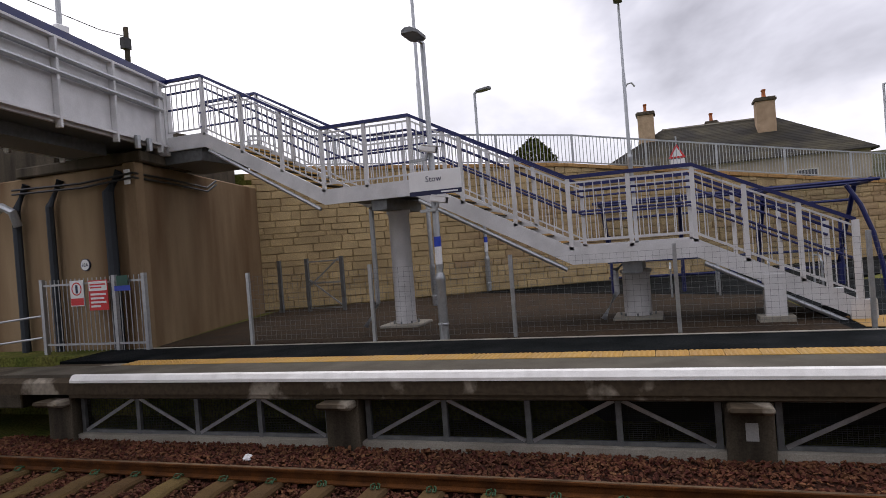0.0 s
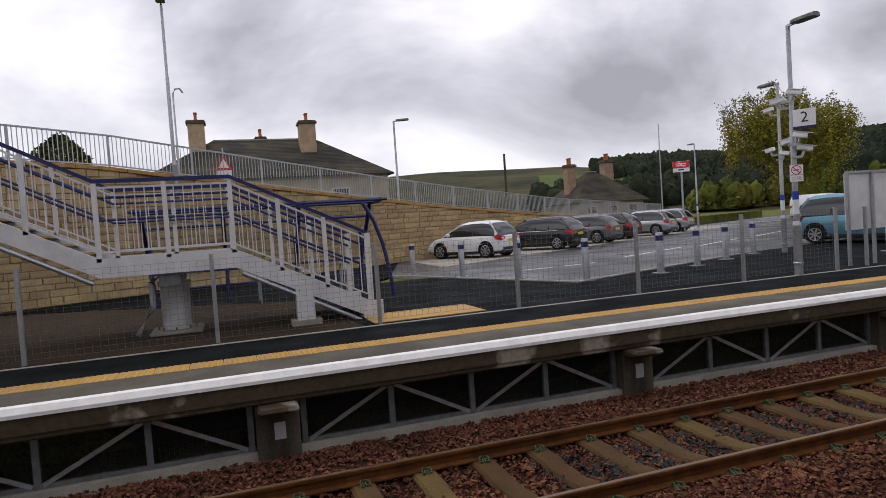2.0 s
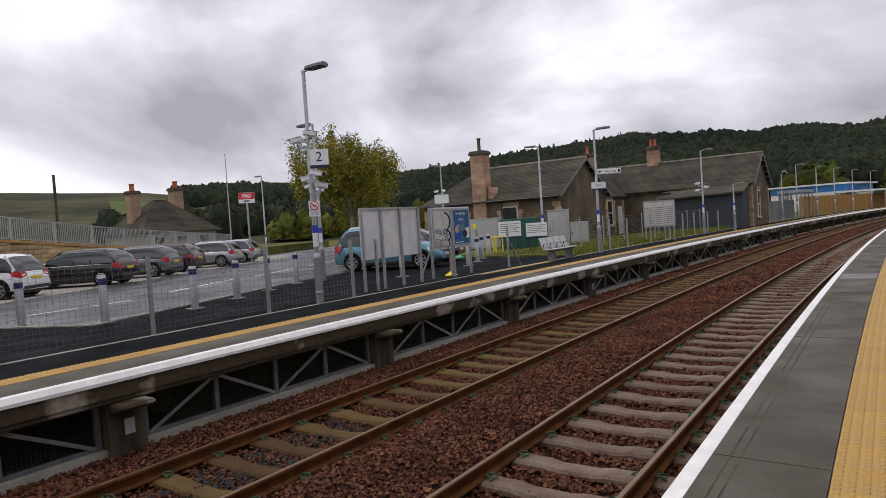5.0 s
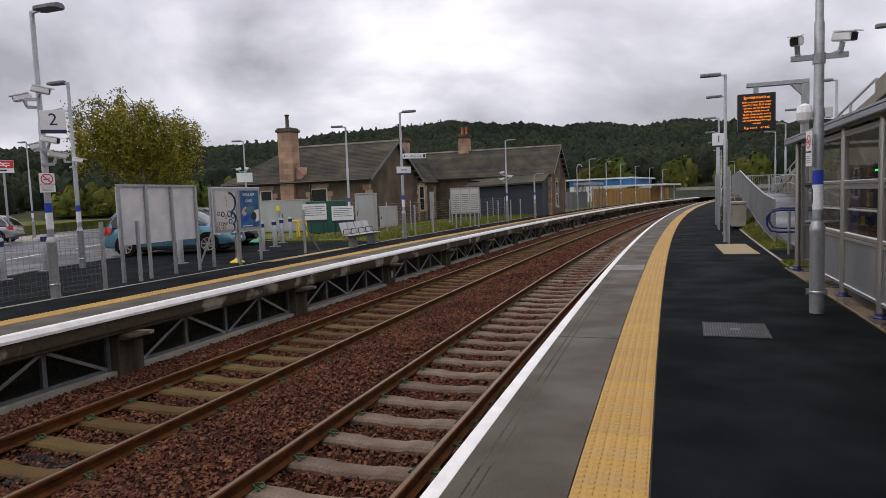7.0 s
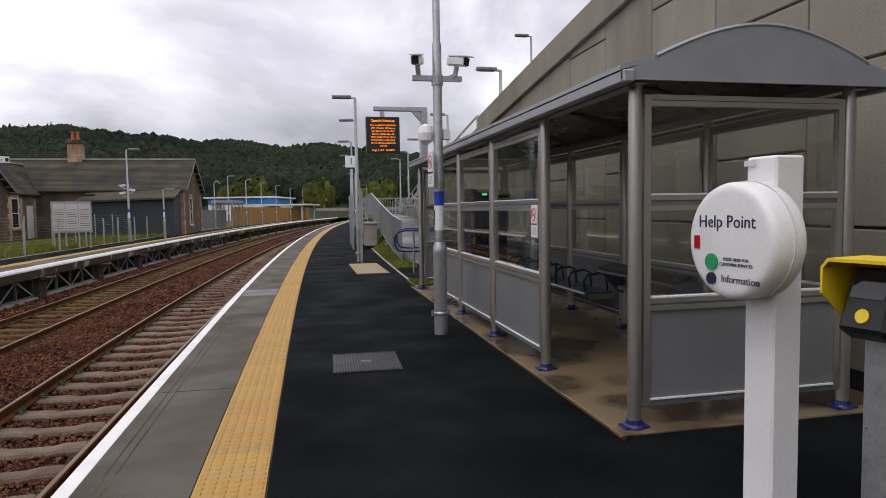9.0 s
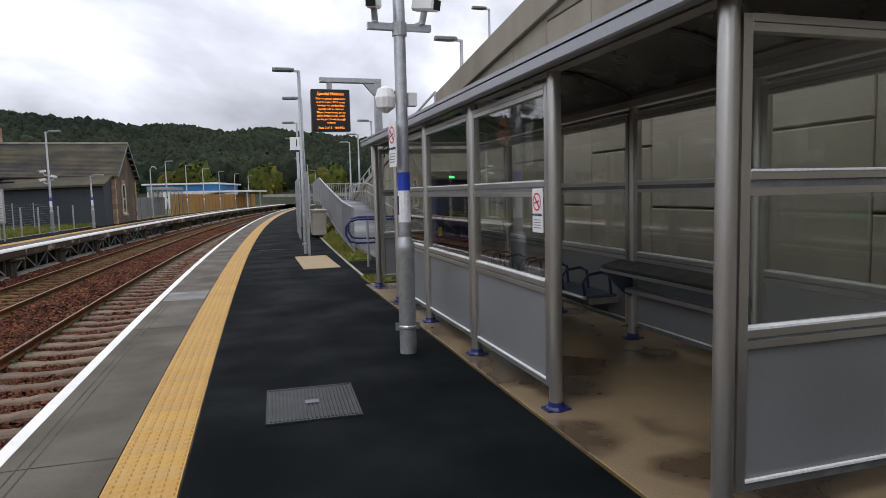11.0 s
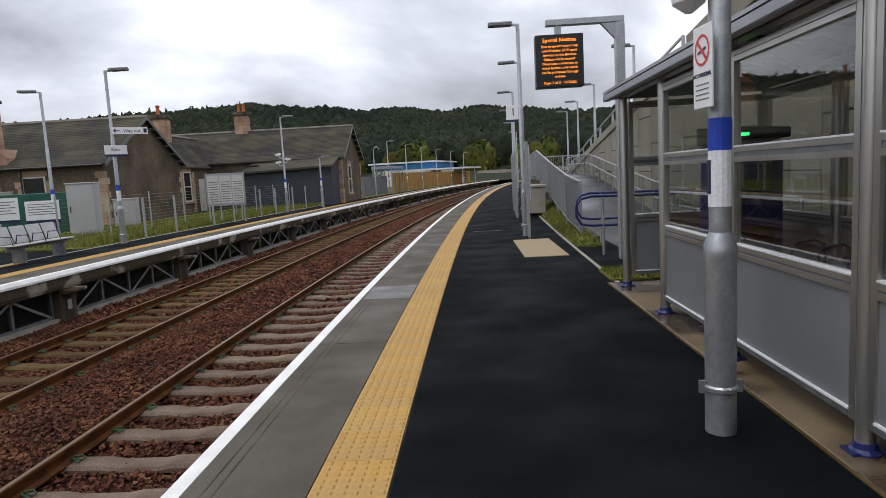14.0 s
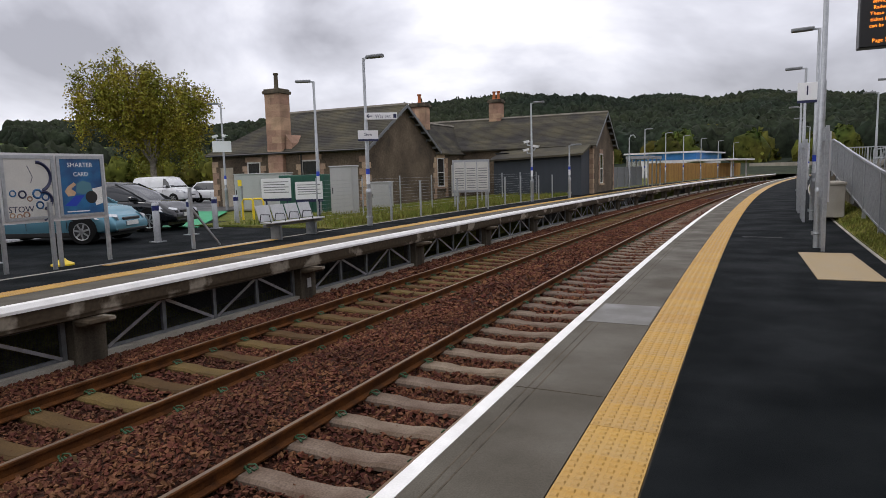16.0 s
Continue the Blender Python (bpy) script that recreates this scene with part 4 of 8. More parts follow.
cop.loft([[at_line(s, d, z) for d, z in ((WD - 0.09, top_z(s) - 0.42), (WD - 0.09, top_z(s) + 0.12), (WD + 0.3, top_z(s) + 0.12), (WD + 0.3, top_z(s) - 0.42))] for s in [-12 + 2 * i for i in range(17)]])
part("parapet_cope", cop, M["panelconc"], PW, "deep concrete parapet cope", bevel=0.015)
cop = Shape()
cop.loft([[at_line(s, d, z) for d, z in ((WD - 0.06, top_z(s) - 0.40), (WD - 0.06, top_z(s) - 0.13), (WD + 0.3, top_z(s) - 0.13), (WD + 0.3, top_z(s) - 0.40))] for s in [20.1 + 2 * i for i in range(19)]])
part("lower_cope", cop, M["panelconc"], PW, "lower concrete cope", bevel=0.015)
rmp = Shape()
rmp.loft([[at_line(s, d, z) for d, z in ((4.2, -0.1), (4.2, ramp_z(s) + 0.008), (WD - 0.01, ramp_z(s) + 0.008), (WD - 0.01, -0.1))] for s in [13.8 + 1.5 * i for i in range(24)]])
structure("lower_ramp", rmp, M["carpark"], "asphalt ramp rising beside the panel wall", "ramp")
edge = Shape()
edge.loft([[at_line(s, d, z) for d, z in ((4.02, -0.1), (4.02, ramp_z(s) + 0.03), (4.19, ramp_z(s) + 0.03), (4.19, -0.1))] for s in [19.4 + 1.5 * i for i in range(21)]])
structure("ramp_edge", edge, M["oldconc"], "stained concrete upstand of the ramp", "wall")
upper = Shape()
upper.loft([[at_line(s, d, z) for d, z in ((WD + 0.31, -0.2), (WD + 0.31, top_z(s) - 0.8), (WD + 2.3, top_z(s) - 0.8), (WD + 2.3, -0.2))] for s in ks])
structure("upper_ramp", upper, M["panelconc"], "upper ramp behind the panel wall", "ramp")
grs = Shape()
grs.loft([[at_line(s, d, z) for d, z in ((3.47, -0.1), (3.47, 0.02), (3.75, 0.05 + 0.1 * min(1, max(0, (s - 20) / 10))), (4.015, 0.03 + 0.3 * min(1, max(0, (s - 20) / 10))), (4.015, -0.1))] for s in [17.8 + 1.0 * i for i in range(16)]])
structure("grass_strip", grs, M["grass"], "mossy grass strip between platform and ramp", "grass")
structure("grass_patch", Shape().slab([(3.5, 13.9), (4.6, 13.9), (4.6, 15.0), (3.5, 14.8)], 0.0, 0.03), M["grass"], "small patch of grass beside the shelter", "grass")
def blades(name, region, n, h, label, seed):
    rng = random.Random(seed)
    sh = Shape()
    for _ in range(n):
        x, y, z = region(rng)
        a, l = rng.uniform(0, 6.28), h * rng.uniform(0.4, 1.3)
        dx, dy = math.cos(a) * 0.012, math.sin(a) * 0.012
        bx, by = rng.uniform(-0.5, 0.5) * l, rng.uniform(-0.5, 0.5) * l
        sh.add([(x - dx, y - dy, z), (x + dx, y + dy, z), (x + bx, y + by, z + l)], [(0, 1, 2)])
    me = bpy.data.meshes.new(name)
    me.from_pydata(sh.v, [], sh.f)
    me.materials.append(M["blade"])
    tagged(new(name, me), label, "grass", kind="stuff")


def strip_region(r):
    s, u = r.uniform(17.8, 32), r.random()
    t = min(1, max(0, (s - 19) / 8))
    return at_line(s, 3.48 + 0.52 * u, 0.02 + u * (0.01 + 0.26 * t))


blades("grass_tufts", strip_region, 5000, 0.07, "mossy green grass tufts", 5)
blades("grass_tufts", lambda r: (r.uniform(3.52, 4.58), r.uniform(13.92, 14.8), 0.03), 1200, 0.06, "short green grass tufts", 6)
blades("grass_tufts", lambda r: at_line(r.uniform(22.5, 46), -9.4 - 4.6 * r.random() ** 1.6, 0.03), 16000, 0.2, "rough yellowing grass tufts", 7)
structure("buff_pad", Shape().box(2.60, 3.38, 16.62, 19.5, 0.0, 0.013), M["buff"], "buff blister paving at the ramp's foot", "paving", 0.003)
railing("ramp_fence", "galvanised bar fence along the ramp", [at_line(19.78 + 2.4 * i, 3.84, ramp_z(19.78 + 2.4 * i)) for i in range(13)], 1.2, 2.4, "", M["galv"], gap=0.11)
th = thing("wall_handrail", "galvanised double handrail along the ramp wall", "handrail")
for h in (0.95, 0.55):
    part("rail", Shape().tube([at_line(s, WD - 0.25, ramp_z(s) + h) for s in [14.5 + 2 * i for i in range(16)]], 0.024, 6), M["galv"], th)
for i in range(21):
    s = 14.5 + 1.5 * i
    x, y, z = at_line(s, WD - 0.25, ramp_z(s))
    part("post", Shape().tube([(x, y, z), (x, y, z + 0.95)], 0.024, 6), M["galv"], th)
railing("upper_railing", "grey railing on the upper ramp", [at_line(21 + 3 * i, WD + 0.15, top_z(21 + 3 * i) - 0.15) for i in range(10)], 0.55, 3, "", M["galv"], bars=False)
railing("landing_railing", "railing across the far landing of the ramp", [at_line(47, 3.6 + 1.2 * i, 1.15) for i in range(4)], 1.15, 1.2, "", M["galv"])


# ---- hills and distance ----
AZ = (-60, -20, -9.5, -5.6, -3.8, -1.8, 1.6, 5.8, 9, 11.3, 13.8, 18.5, 21, 23.6, 28, 34, 38, 48.5, 53, 57, 60, 67, 72, 90, 120, 160, 200)
EL = (4.5, 4.6, 4.8, 5.45, 5.5, 5.85, 5.35, 5.9, 5.75, 6.25, 6.3, 6.6, 6.4, 6.2, 5.8, 5.3, 4.75, 4.45, 4.45, 4.15, 3.95, 4.2, 4.3, 4.0, 4.0, 3.5, 3.5)


def hill_h(az, r):
    t = min(1, max(0, (r - 140) / 420))
    e = float(np.interp(az, AZ, EL))
    return 560 * math.tan(radians(e - float(np.interp(az, (34, 48, 57, 60), (1.15, 0.95, 0.5, 0.0))))) * t * t * (3 - 2 * t) + 1.5 + 5 * noise.noise(Vector((az * 0.12, r * 0.006, 0))) * t


def hill_at(az, r):
    a = radians(az)
    return (1.5 - r * math.sin(a), 4 + r * math.cos(a), hill_h(az, r))


def hill(name, a0, a1, mat, label):
    sh = Shape()
    n, k = int((a1 - a0) / 1.5), 22
    v = [hill_at(a0 + (a1 - a0) * i / n, 130 + 26 * j) for i in range(n + 1) for j in range(k)]
    v = [(x, y, z - 1.6 if j == 0 else z) for (x, y, z), j in zip(v, list(range(k)) * (n + 1))]
    sh.add(v, [(i * k + j, (i + 1) * k + j, (i + 1) * k + j + 1, i * k + j + 1) for i in range(n) for j in range(k - 1)])
    structure(name, sh, mat, label, "hill", smooth=True)


hill("wooded_hill", -60, 36, M["forest"], "dark wooded hillside across the valley")
hill("moorland_hill", 36, 200, M["moor"], "brown-green moorland hill with pastures")


def wood(name, n, azr, rr, mat, label, size, seed, leaves=40, leaf=0.16, tall=1.0):
    """Many crowns of small leaf clusters in one mesh."""
    rng = np.random.default_rng(seed)
    az, r = rng.uniform(*azr, n), rng.uniform(*rr, n)
    c = np.array([hill_at(a, q) for a, q in zip(az, r)])
    s = size * rng.uniform(0.6, 1.3, n)
    d = rng.normal(0, 1, (n, leaves, 3))
    d /= np.linalg.norm(d, axis=-1, keepdims=True)
    d *= rng.uniform(0.55, 1.0, (n, leaves, 1))
    d[..., 2] = np.abs(d[..., 2]) * 1.25 * tall - 0.12
    d[..., :2] *= (0.62 - 0.22 * (tall > 1.1)) * (1.15 - 0.5 * np.clip(d[..., 2:] / tall, 0, 1))
    p = c[:, None] + d * s[:, None, None]
    u = rng.normal(0, 1, (n, leaves, 3))
    u /= np.linalg.norm(u, axis=-1, keepdims=True)
    w = np.cross(u, rng.normal(0, 1, (n, leaves, 3)))
    w /= np.linalg.norm(w, axis=-1, keepdims=True)
    k = (s[:, None, None] * leaf * rng.uniform(0.6, 1.4, (n, leaves, 1)))
    v = np.stack([p - u * k, p + w * k * 0.8, p + u * k, p - w * k * 0.8], 2).reshape(-1, 3)
    f = np.arange(len(v)).reshape(-1, 4)
    f = np.concatenate([f[:, [0, 1, 2]], f[:, [0, 2, 3]]])
    # a bumpy crown inside the leaves
    seg, rings_ = 7, ((0.98, -0.15), (1.0, 0.35), (0.82, 0.7), (0.45, 0.95))
    wide = 0.55 - 0.2 * (tall > 1.1)
    th = np.arange(seg) * 2 * math.pi / seg
    crown = np.concatenate([np.stack([np.cos(th + 0.4 * i) * q * (1 - 0.4 * i / 3 * (tall > 1.1)), np.sin(th + 0.4 * i) * q * (1 - 0.4 * i / 3 * (tall > 1.1)), np.full(seg, z * tall)], -1) for i, (q, z) in enumerate(rings_)] + [np.array([[0, 0, 1.08 * tall]])])
    crown = crown[None] * rng.uniform(0.78, 1.16, (n, len(crown), 1)) * np.array([wide, wide, 1.0]) * s[:, None, None] + c[:, None]
    t0 = [(i * seg + j, i * seg + (j + 1) % seg, (i + 1) * seg + (j + 1) % seg) for i in range(3) for j in range(seg)]
    t0 += [(i * seg + j, (i + 1) * seg + (j + 1) % seg, (i + 1) * seg + j) for i in range(3) for j in range(seg)]
    t0 += [(3 * seg + j, 3 * seg + (j + 1) % seg, 4 * seg) for j in range(seg)]
    cf = (np.array(t0)[None] + (np.arange(n) * (4 * seg + 1))[:, None, None]).reshape(-1, 3)
    f = np.concatenate([cf, f + n * (4 * seg + 1)])
    v = np.concatenate([crown.reshape(-1, 3), v])
    me = bpy.data.meshes.new(name)
    me.vertices.add(len(v))
    me.vertices.foreach_set("co", v.ravel())
    me.loops.add(f.size)
    me.loops.foreach_set("vertex_index", f.ravel().astype(np.int32))
    me.polygons.add(len(f))
    me.polygons.foreach_set("loop_start", np.arange(0, f.size, 3, dtype=np.int32))
    me.polygons.foreach_set("use_smooth", np.arange(len(f)) < len(cf))
    me.update(calc_edges=True)
    me.materials.append(mat)
    tagged(new(name, me), label, "trees", kind="stuff")


wood("hill_trees", 13000, (-24, 40), (190, 585), M["forest"], "dense dark trees covering the hillside", 6.5, 11, 10, 0.09)
wood("ridge_trees", 420, (-24, 14), (540, 585), M["forest"], "broad trees along the hill's skyline", 8, 12, 50, 0.09)
wood("ridge_conifers", 260, (14, 36), (545, 585), M["forest"], "conifers along the hill's skyline", 8, 17, 50, 0.07, 1.35)
wood("autumn_trees", 34, (-8, 16), (165, 215), M["woods"], "yellowing broadleaf trees at the hill's foot", 6.5, 13, 320, 0.085)
wood("valley_trees", 260, (22, 64), (150, 250), M["forest"], "dark trees in the valley beyond the car park", 6.5, 14, 90, 0.09)
wood("valley_scrub", 60, (20, 52), (132, 150), M["woods"], "green scrub beyond the car park", 4.5, 15, 220, 0.1)
wood("moor_shelterbelt", 2200, (37, 58), (330, 575), M["forest"], "dark plantation on the moor's shoulder", 6, 16, 14, 0.1)
fld = Shape()
fld.add([tuple(Vector(hill_at(51 + 6 * i, 290 + 24 * j)) + Vector((0, 0, 1.2))) for i in range(3) for j in range(4)], [(i * 4 + j, i * 4 + j + 1, (i + 1) * 4 + j + 1, (i + 1) * 4 + j) for i in range(2) for j in range(3)])
structure("pasture", fld, M["field"], "bright green pasture on the hillside", "field")


# ---- houses ----
def roof_slopes(th, ax, x0, x1, y0, y1, eave, ridge, over=0.25, mat="slate", hip=0.0):
    """Two slopes in overlapping courses; the ridge runs along ax."""
    for q in (0, 1):
        sh = Shape()
        n = 26
        for i in range(n):
            t0, t1 = i / n, (i + 1) / n + 0.008
            if ax == "x":
                ym = (y0 + y1) / 2
                e = y0 - over if q == 0 else y1 + over
                a, b = e + (ym - e) * t0, e + (ym - e) * min(1, t1)
                z0, z1 = eave + (ridge - eave) * t0, eave + (ridge - eave) * min(1, t1)
                h0, h1 = hip * t0, hip * min(1, t1)
                sh.add([(x0 - over + h0, a, z0 + 0.045), (x1 + over, a, z0 + 0.045), (x1 + over, b, z1 + 0.03), (x0 - over + h1, b, z1 + 0.03),
                        (x0 - over + h0, a, z0 - 0.04), (x1 + over, a, z0 - 0.04), (x1 + over, b, z1 - 0.08), (x0 - over + h1, b, z1 - 0.08)],
                       [(0, 1, 2, 3), (7, 6, 5, 4), (0, 4, 5, 1), (1, 5, 6, 2), (2, 6, 7, 3), (3, 7, 4, 0)])
            else:
                xm = (x0 + x1) / 2
                e = x0 - over if q == 0 else x1 + over
                a, b = e + (xm - e) * t0, e + (xm - e) * min(1, t1)
                z0, z1 = eave + (ridge - eave) * t0, eave + (ridge - eave) * min(1, t1)
                h0, h1 = hip * t0, hip * min(1, t1)
                sh.add([(a, y0 - over + h0, z0 + 0.045), (a, y1 + over - h0, z0 + 0.045), (b, y1 + over - h1, z1 + 0.03), (b, y0 - over + h1, z1 + 0.03),
                        (a, y0 - over + h0, z0 - 0.04), (a, y1 + over - h0, z0 - 0.04), (b, y1 + over - h1, z1 - 0.08), (b, y0 - over + h1, z1 - 0.08)],
                       [(0, 1, 2, 3), (7, 6, 5, 4), (0, 4, 5, 1), (1, 5, 6, 2), (2, 6, 7, 3), (3, 7, 4, 0)])
        part("roof_slope", sh, M[mat], th, "worn dark slates")
    rid = Shape()
    if ax == "x":
        rid.beam((x0 - over + hip, (y0 + y1) / 2, ridge + 0.04), (x1 + over, (y0 + y1) / 2, ridge + 0.04), 0.22, 0.1)
    else:
        rid.beam(((x0 + x1) / 2, y0 - over + hip, ridge + 0.04), ((x0 + x1) / 2, y1 + over - hip, ridge + 0.04), 0.22, 0.1)
    part("ridge_cap", rid, M["paleconc"], th, "pale ridge tiles")
    if hip:
        for ya, sg in ((y0 - over, 1), (y1 + over, -1)) if ax == "y" else ():
            xm = (x0 + x1) / 2
            part("hip_slope", Shape().add([(x0 - over, ya, eave + 0.05), (x1 + over, ya, eave + 0.05), (xm, ya + sg * hip, ridge + 0.05), (x0 - over, ya, eave - 0.05), (x1 + over, ya, eave - 0.05), (xm, ya + sg * hip, ridge - 0.05)],
                                          [(0, 1, 2), (5, 4, 3), (0, 3, 4, 1), (1, 4, 5, 2), (2, 5, 3, 0)]), M[mat], th)
        if ax == "x":
            ym = (y0 + y1) / 2
            part("hip_slope", Shape().add([(x0 - over, y0 - over, eave + 0.05), (x0 - over, y1 + over, eave + 0.05), (x0 - over + hip, ym, ridge + 0.05), (x0 - over, y0 - over, eave - 0.05), (x0 - over, y1 + over, eave - 0.05), (x0 - over + hip, ym, ridge - 0.05)],
                                          [(0, 1, 2), (5, 4, 3), (0, 3, 4, 1), (1, 4, 5, 2), (2, 5, 3, 0)]), M[mat], th)


def walls(th, ax, x0, x1, y0, y1, eave, ridge, mat, z0=-0.1):
    sh = Shape()
    if ax == "x":
        ym = (y0 + y1) / 2
        sh.loft([[(x, y0, z0), (x, y0, eave), (x, ym, ridge - 0.06), (x, y1, eave), (x, y1, z0)] for x in (x0, x1)])
    else:
        xm = (x0 + x1) / 2
        sh.loft([[(x0, y, z0), (x0, y, eave), (xm, y, ridge - 0.06), (x1, y, eave), (x1, y, z0)] for y in (y0, y1)])
    return part("wall", sh, M[mat], th)


def window(th, x, y, z, w, h, face, mat="frame", surround=True):
    """A sash window on a wall facing +x or -y."""
    rot = 0 if face == "-y" else math.pi / 2
    m = Matrix.Translation((x, y, z)) @ Matrix.Rotation(rot, 4, "Z")
    fr = Shape()
    for a in ((-w / 2, -w / 2 + 0.07, 0, h), (w / 2 - 0.07, w / 2, 0, h), (-w / 2 + 0.07, w / 2 - 0.07, 0, 0.07), (-w / 2 + 0.07, w / 2 - 0.07, h - 0.07, h), (-w / 2 + 0.07, w / 2 - 0.07, h / 2 - 0.03, h / 2 + 0.03)):
        fr.box(a[0], a[1], -0.05, 0.02, a[2], a[3], m)
    win = part("window", fr, M[mat], th, "white sash window")
    part("pane", Shape().box(-w / 2 + 0.06, w / 2 - 0.06, -0.02, 0.01, 0.06, h - 0.06, m), M["pane"], win)
    part("sill", Shape().box(-w / 2 - 0.12, w / 2 + 0.12, -0.12, 0.02, -0.12, -0.002, m), M["quoin"], win)
    if surround:
        q = Shape().box(-w / 2 - 0.12, w / 2 + 0.12, -0.03, 0.02, h + 0.002, h + 0.28, m)
        part("lintel", q, M["quoin"], win)
        for k in range(int(h / 0.3)):
            for sgn in (-1, 1):
                ww = 0.24 if k % 2 else 0.36
                a, b = (w / 2 + 0.003, w / 2 + ww) if sgn > 0 else (-w / 2 - ww, -w / 2 - 0.003)
                part("quoin", Shape().box(a, b, -0.03, 0.02, k * 0.3 + 0.005, k * 0.3 + 0.292, m), M["quoin"], win)


def chimney(th, x, y, z0, z1, w, d, pots=1, mat="chimney", potmat="terracotta", pot_h=0.6, blocks=True):
    ch = part("chimney", Shape().box(x - w / 2 + 0.02, x + w / 2 - 0.02, y - d / 2 + 0.02, y + d / 2 - 0.02, z0, z1), M[mat], th)
    if blocks:
        r, k = z0, 0
        while r < z1 - 0.15:
            h = min(0.34, z1 - r)
            for i, (a, b) in enumerate(((-w / 2, -w / 2 + w * (0.35 + 0.3 * (k % 2))), (-w / 2 + w * (0.35 + 0.3 * (k % 2)), w / 2))):
                part("chimney_stone", Shape().box(x + a + 0.004, x + b - 0.004, y - d / 2, y + d / 2, r + 0.004, r + h - 0.004), M[mat], ch)
            r += h
            k += 1
    part("chimney_cap", Shape().box(x - w / 2 - 0.09, x + w / 2 + 0.09, y - d / 2 - 0.09, y + d / 2 + 0.09, z1, z1 + 0.16).box(x - w / 2 - 0.03, x + w / 2 + 0.03, y - d / 2 - 0.03, y + d / 2 + 0.03, z1 + 0.16, z1 + 0.26), M["oldconc"], ch, bevel=0.02)
    for i in range(pots):
        px = x + (i - (pots - 1) / 2) * 0.34
        part("chimney_pot", Shape().lathe((px, y, z1 + 0.26), [(0.13, 0), (0.15, 0.04), (0.115, 0.12), (0.105, pot_h - 0.12), (0.14, pot_h - 0.08), (0.14, pot_h)], 10), M[potmat], ch, smooth=True)


def brackets(th, x, y0, ym, y1, eave, ridge):
    """Barge boards and stepped brackets of a gable that faces +x."""
    for ya in (y0, y1):
        part("bargeboard", Shape().beam((x + 0.28, ya, eave - 0.02), (x + 0.28, ym, ridge - 0.02), 0.05, 0.16), M["galvdark"], th)
        for k in range(1, 6):
            t = k / 6
            y, z = ya + (ym - ya) * t, eave + (ridge - eave) * t
            part("bracket", Shape().box(x, x + 0.27, y - 0.05, y + 0.05, z - 0.2, z - 0.09), M["galvdark"], th)


def quoins(th, x, y, z1, sx, sy):
    for k in range(int(z1 / 0.32)):
        a, b = (0.42, 0.26) if k % 2 else (0.26, 0.42)
        xs = sorted((x + sx * 0.025, x - sx * a))
        ys = sorted((y + sy * 0.025, y - sy * b))
        part("quoin", Shape().box(*xs, *ys, k * 0.32 + 0.004, k * 0.32 + 0.315), M["quoin"], th)


SB = thing("station_building", "derelict single-storey stone station house with slate roof", "building", kind="structure")
SB.matrix_basis = Matrix()
walls(SB, "x", -22.6, -15.4, 35.1, 43.4, 2.9, 5.42, "harl")
part("wall", Shape().box(-25.6, -22.6, 35.1, 43.4, -0.1, 2.9), M["harl"], SB)
roof_slopes(SB, "x", -25.6, -15.4, 35.1, 43.4, 2.9, 5.42, 0.28, hip=2.8)
brackets(SB, -15.4, 34.85, 39.25, 43.65, 2.87, 5.37)
quoins(SB, -15.4, 35.1, 2.8, 1, -1)
quoins(SB, -15.4, 43.4, 2.8, 1, 1)
quoins(SB, -25.6, 35.1, 2.8, -1, -1)
window(SB, -18.8, 35.1, 0.75, 1.15, 1.7, "-y")
window(SB, -22.6, 35.1, 0.75, 0.9, 1.7, "-y")
chimney(SB, -20.9, 35.25, 0.0, 6.0, 0.98, 0.85, 1, potmat="oldconc", pot_h=0.85)
part("chimney_shoulder", Shape().loft([[(-20.33, y, 3.0), (-19.95, y, 3.0), (-19.95, y, 3.4), (-20.33, y, 3.85)] for y in (35.05, 36.6)]), M["chimney"], SB)
part("blocked_doorway", Shape().box(-25.0, -24.1, 35.06, 35.12, 0.0, 2.2), M["housewall"], SB)
walls(SB, "y", -19.9, -15.75, 43.4, 50.0, 2.8, 5.0, "harl")
roof_slopes(SB, "y", -19.9, -15.75, 43.7, 52.0, 2.8, 5.0, 0.22)
window(SB, -15.75, 44.8, 0.7, 1.05, 1.85, "+x")
dr = part("door", Shape().box(-15.78, -15.70, 46.5, 47.4, 0.0, 2.1), M["frame"], SB, "weathered white panelled door")
for k in range(4):
    part("plank", Shape().box(-15.698, -15.685, 46.55 + 0.21 * k, 46.72 + 0.21 * k, 0.06, 2.04), M["frame"], dr)
for yy in (45.9, 47.9):
    quoins(SB, -15.75, yy, 2.6, 1, 1)
chimney(SB, -17.8, 46.2, 4.2, 6.0, 1.1, 0.8, 1)
walls(SB, "x", -22, -6.75, 48.6, 56.4, 3.05, 5.45, "harl")
roof_slopes(SB, "x", -22, -6.75, 48.6, 56.4, 3.05, 5.45, 0.28)
brackets(SB, -6.75, 48.35, 52.5, 56.65, 3.02, 5.4)
quoins(SB, -6.75, 48.6, 3.0, 1, -1)
quoins(SB, -6.75, 56.4, 3.0, 1, 1)
window(SB, -6.75, 51.4, 0.6, 1.05, 2.0, "+x")
chimney(SB, -14.6, 52.5, 4.8, 6.6, 0.9, 0.8, 2)
part("lean_to", Shape().loft([[(x, 46.2, -0.1), (x, 46.2, z), (x, 48.55, z + 0.6), (x, 48.55, -0.1)] for x, z in ((-12.6, 2.2), (-10.2, 2.25), (-6.95, 2.4))]), M["board"], SB, "dark blue-grey clad lean-to")
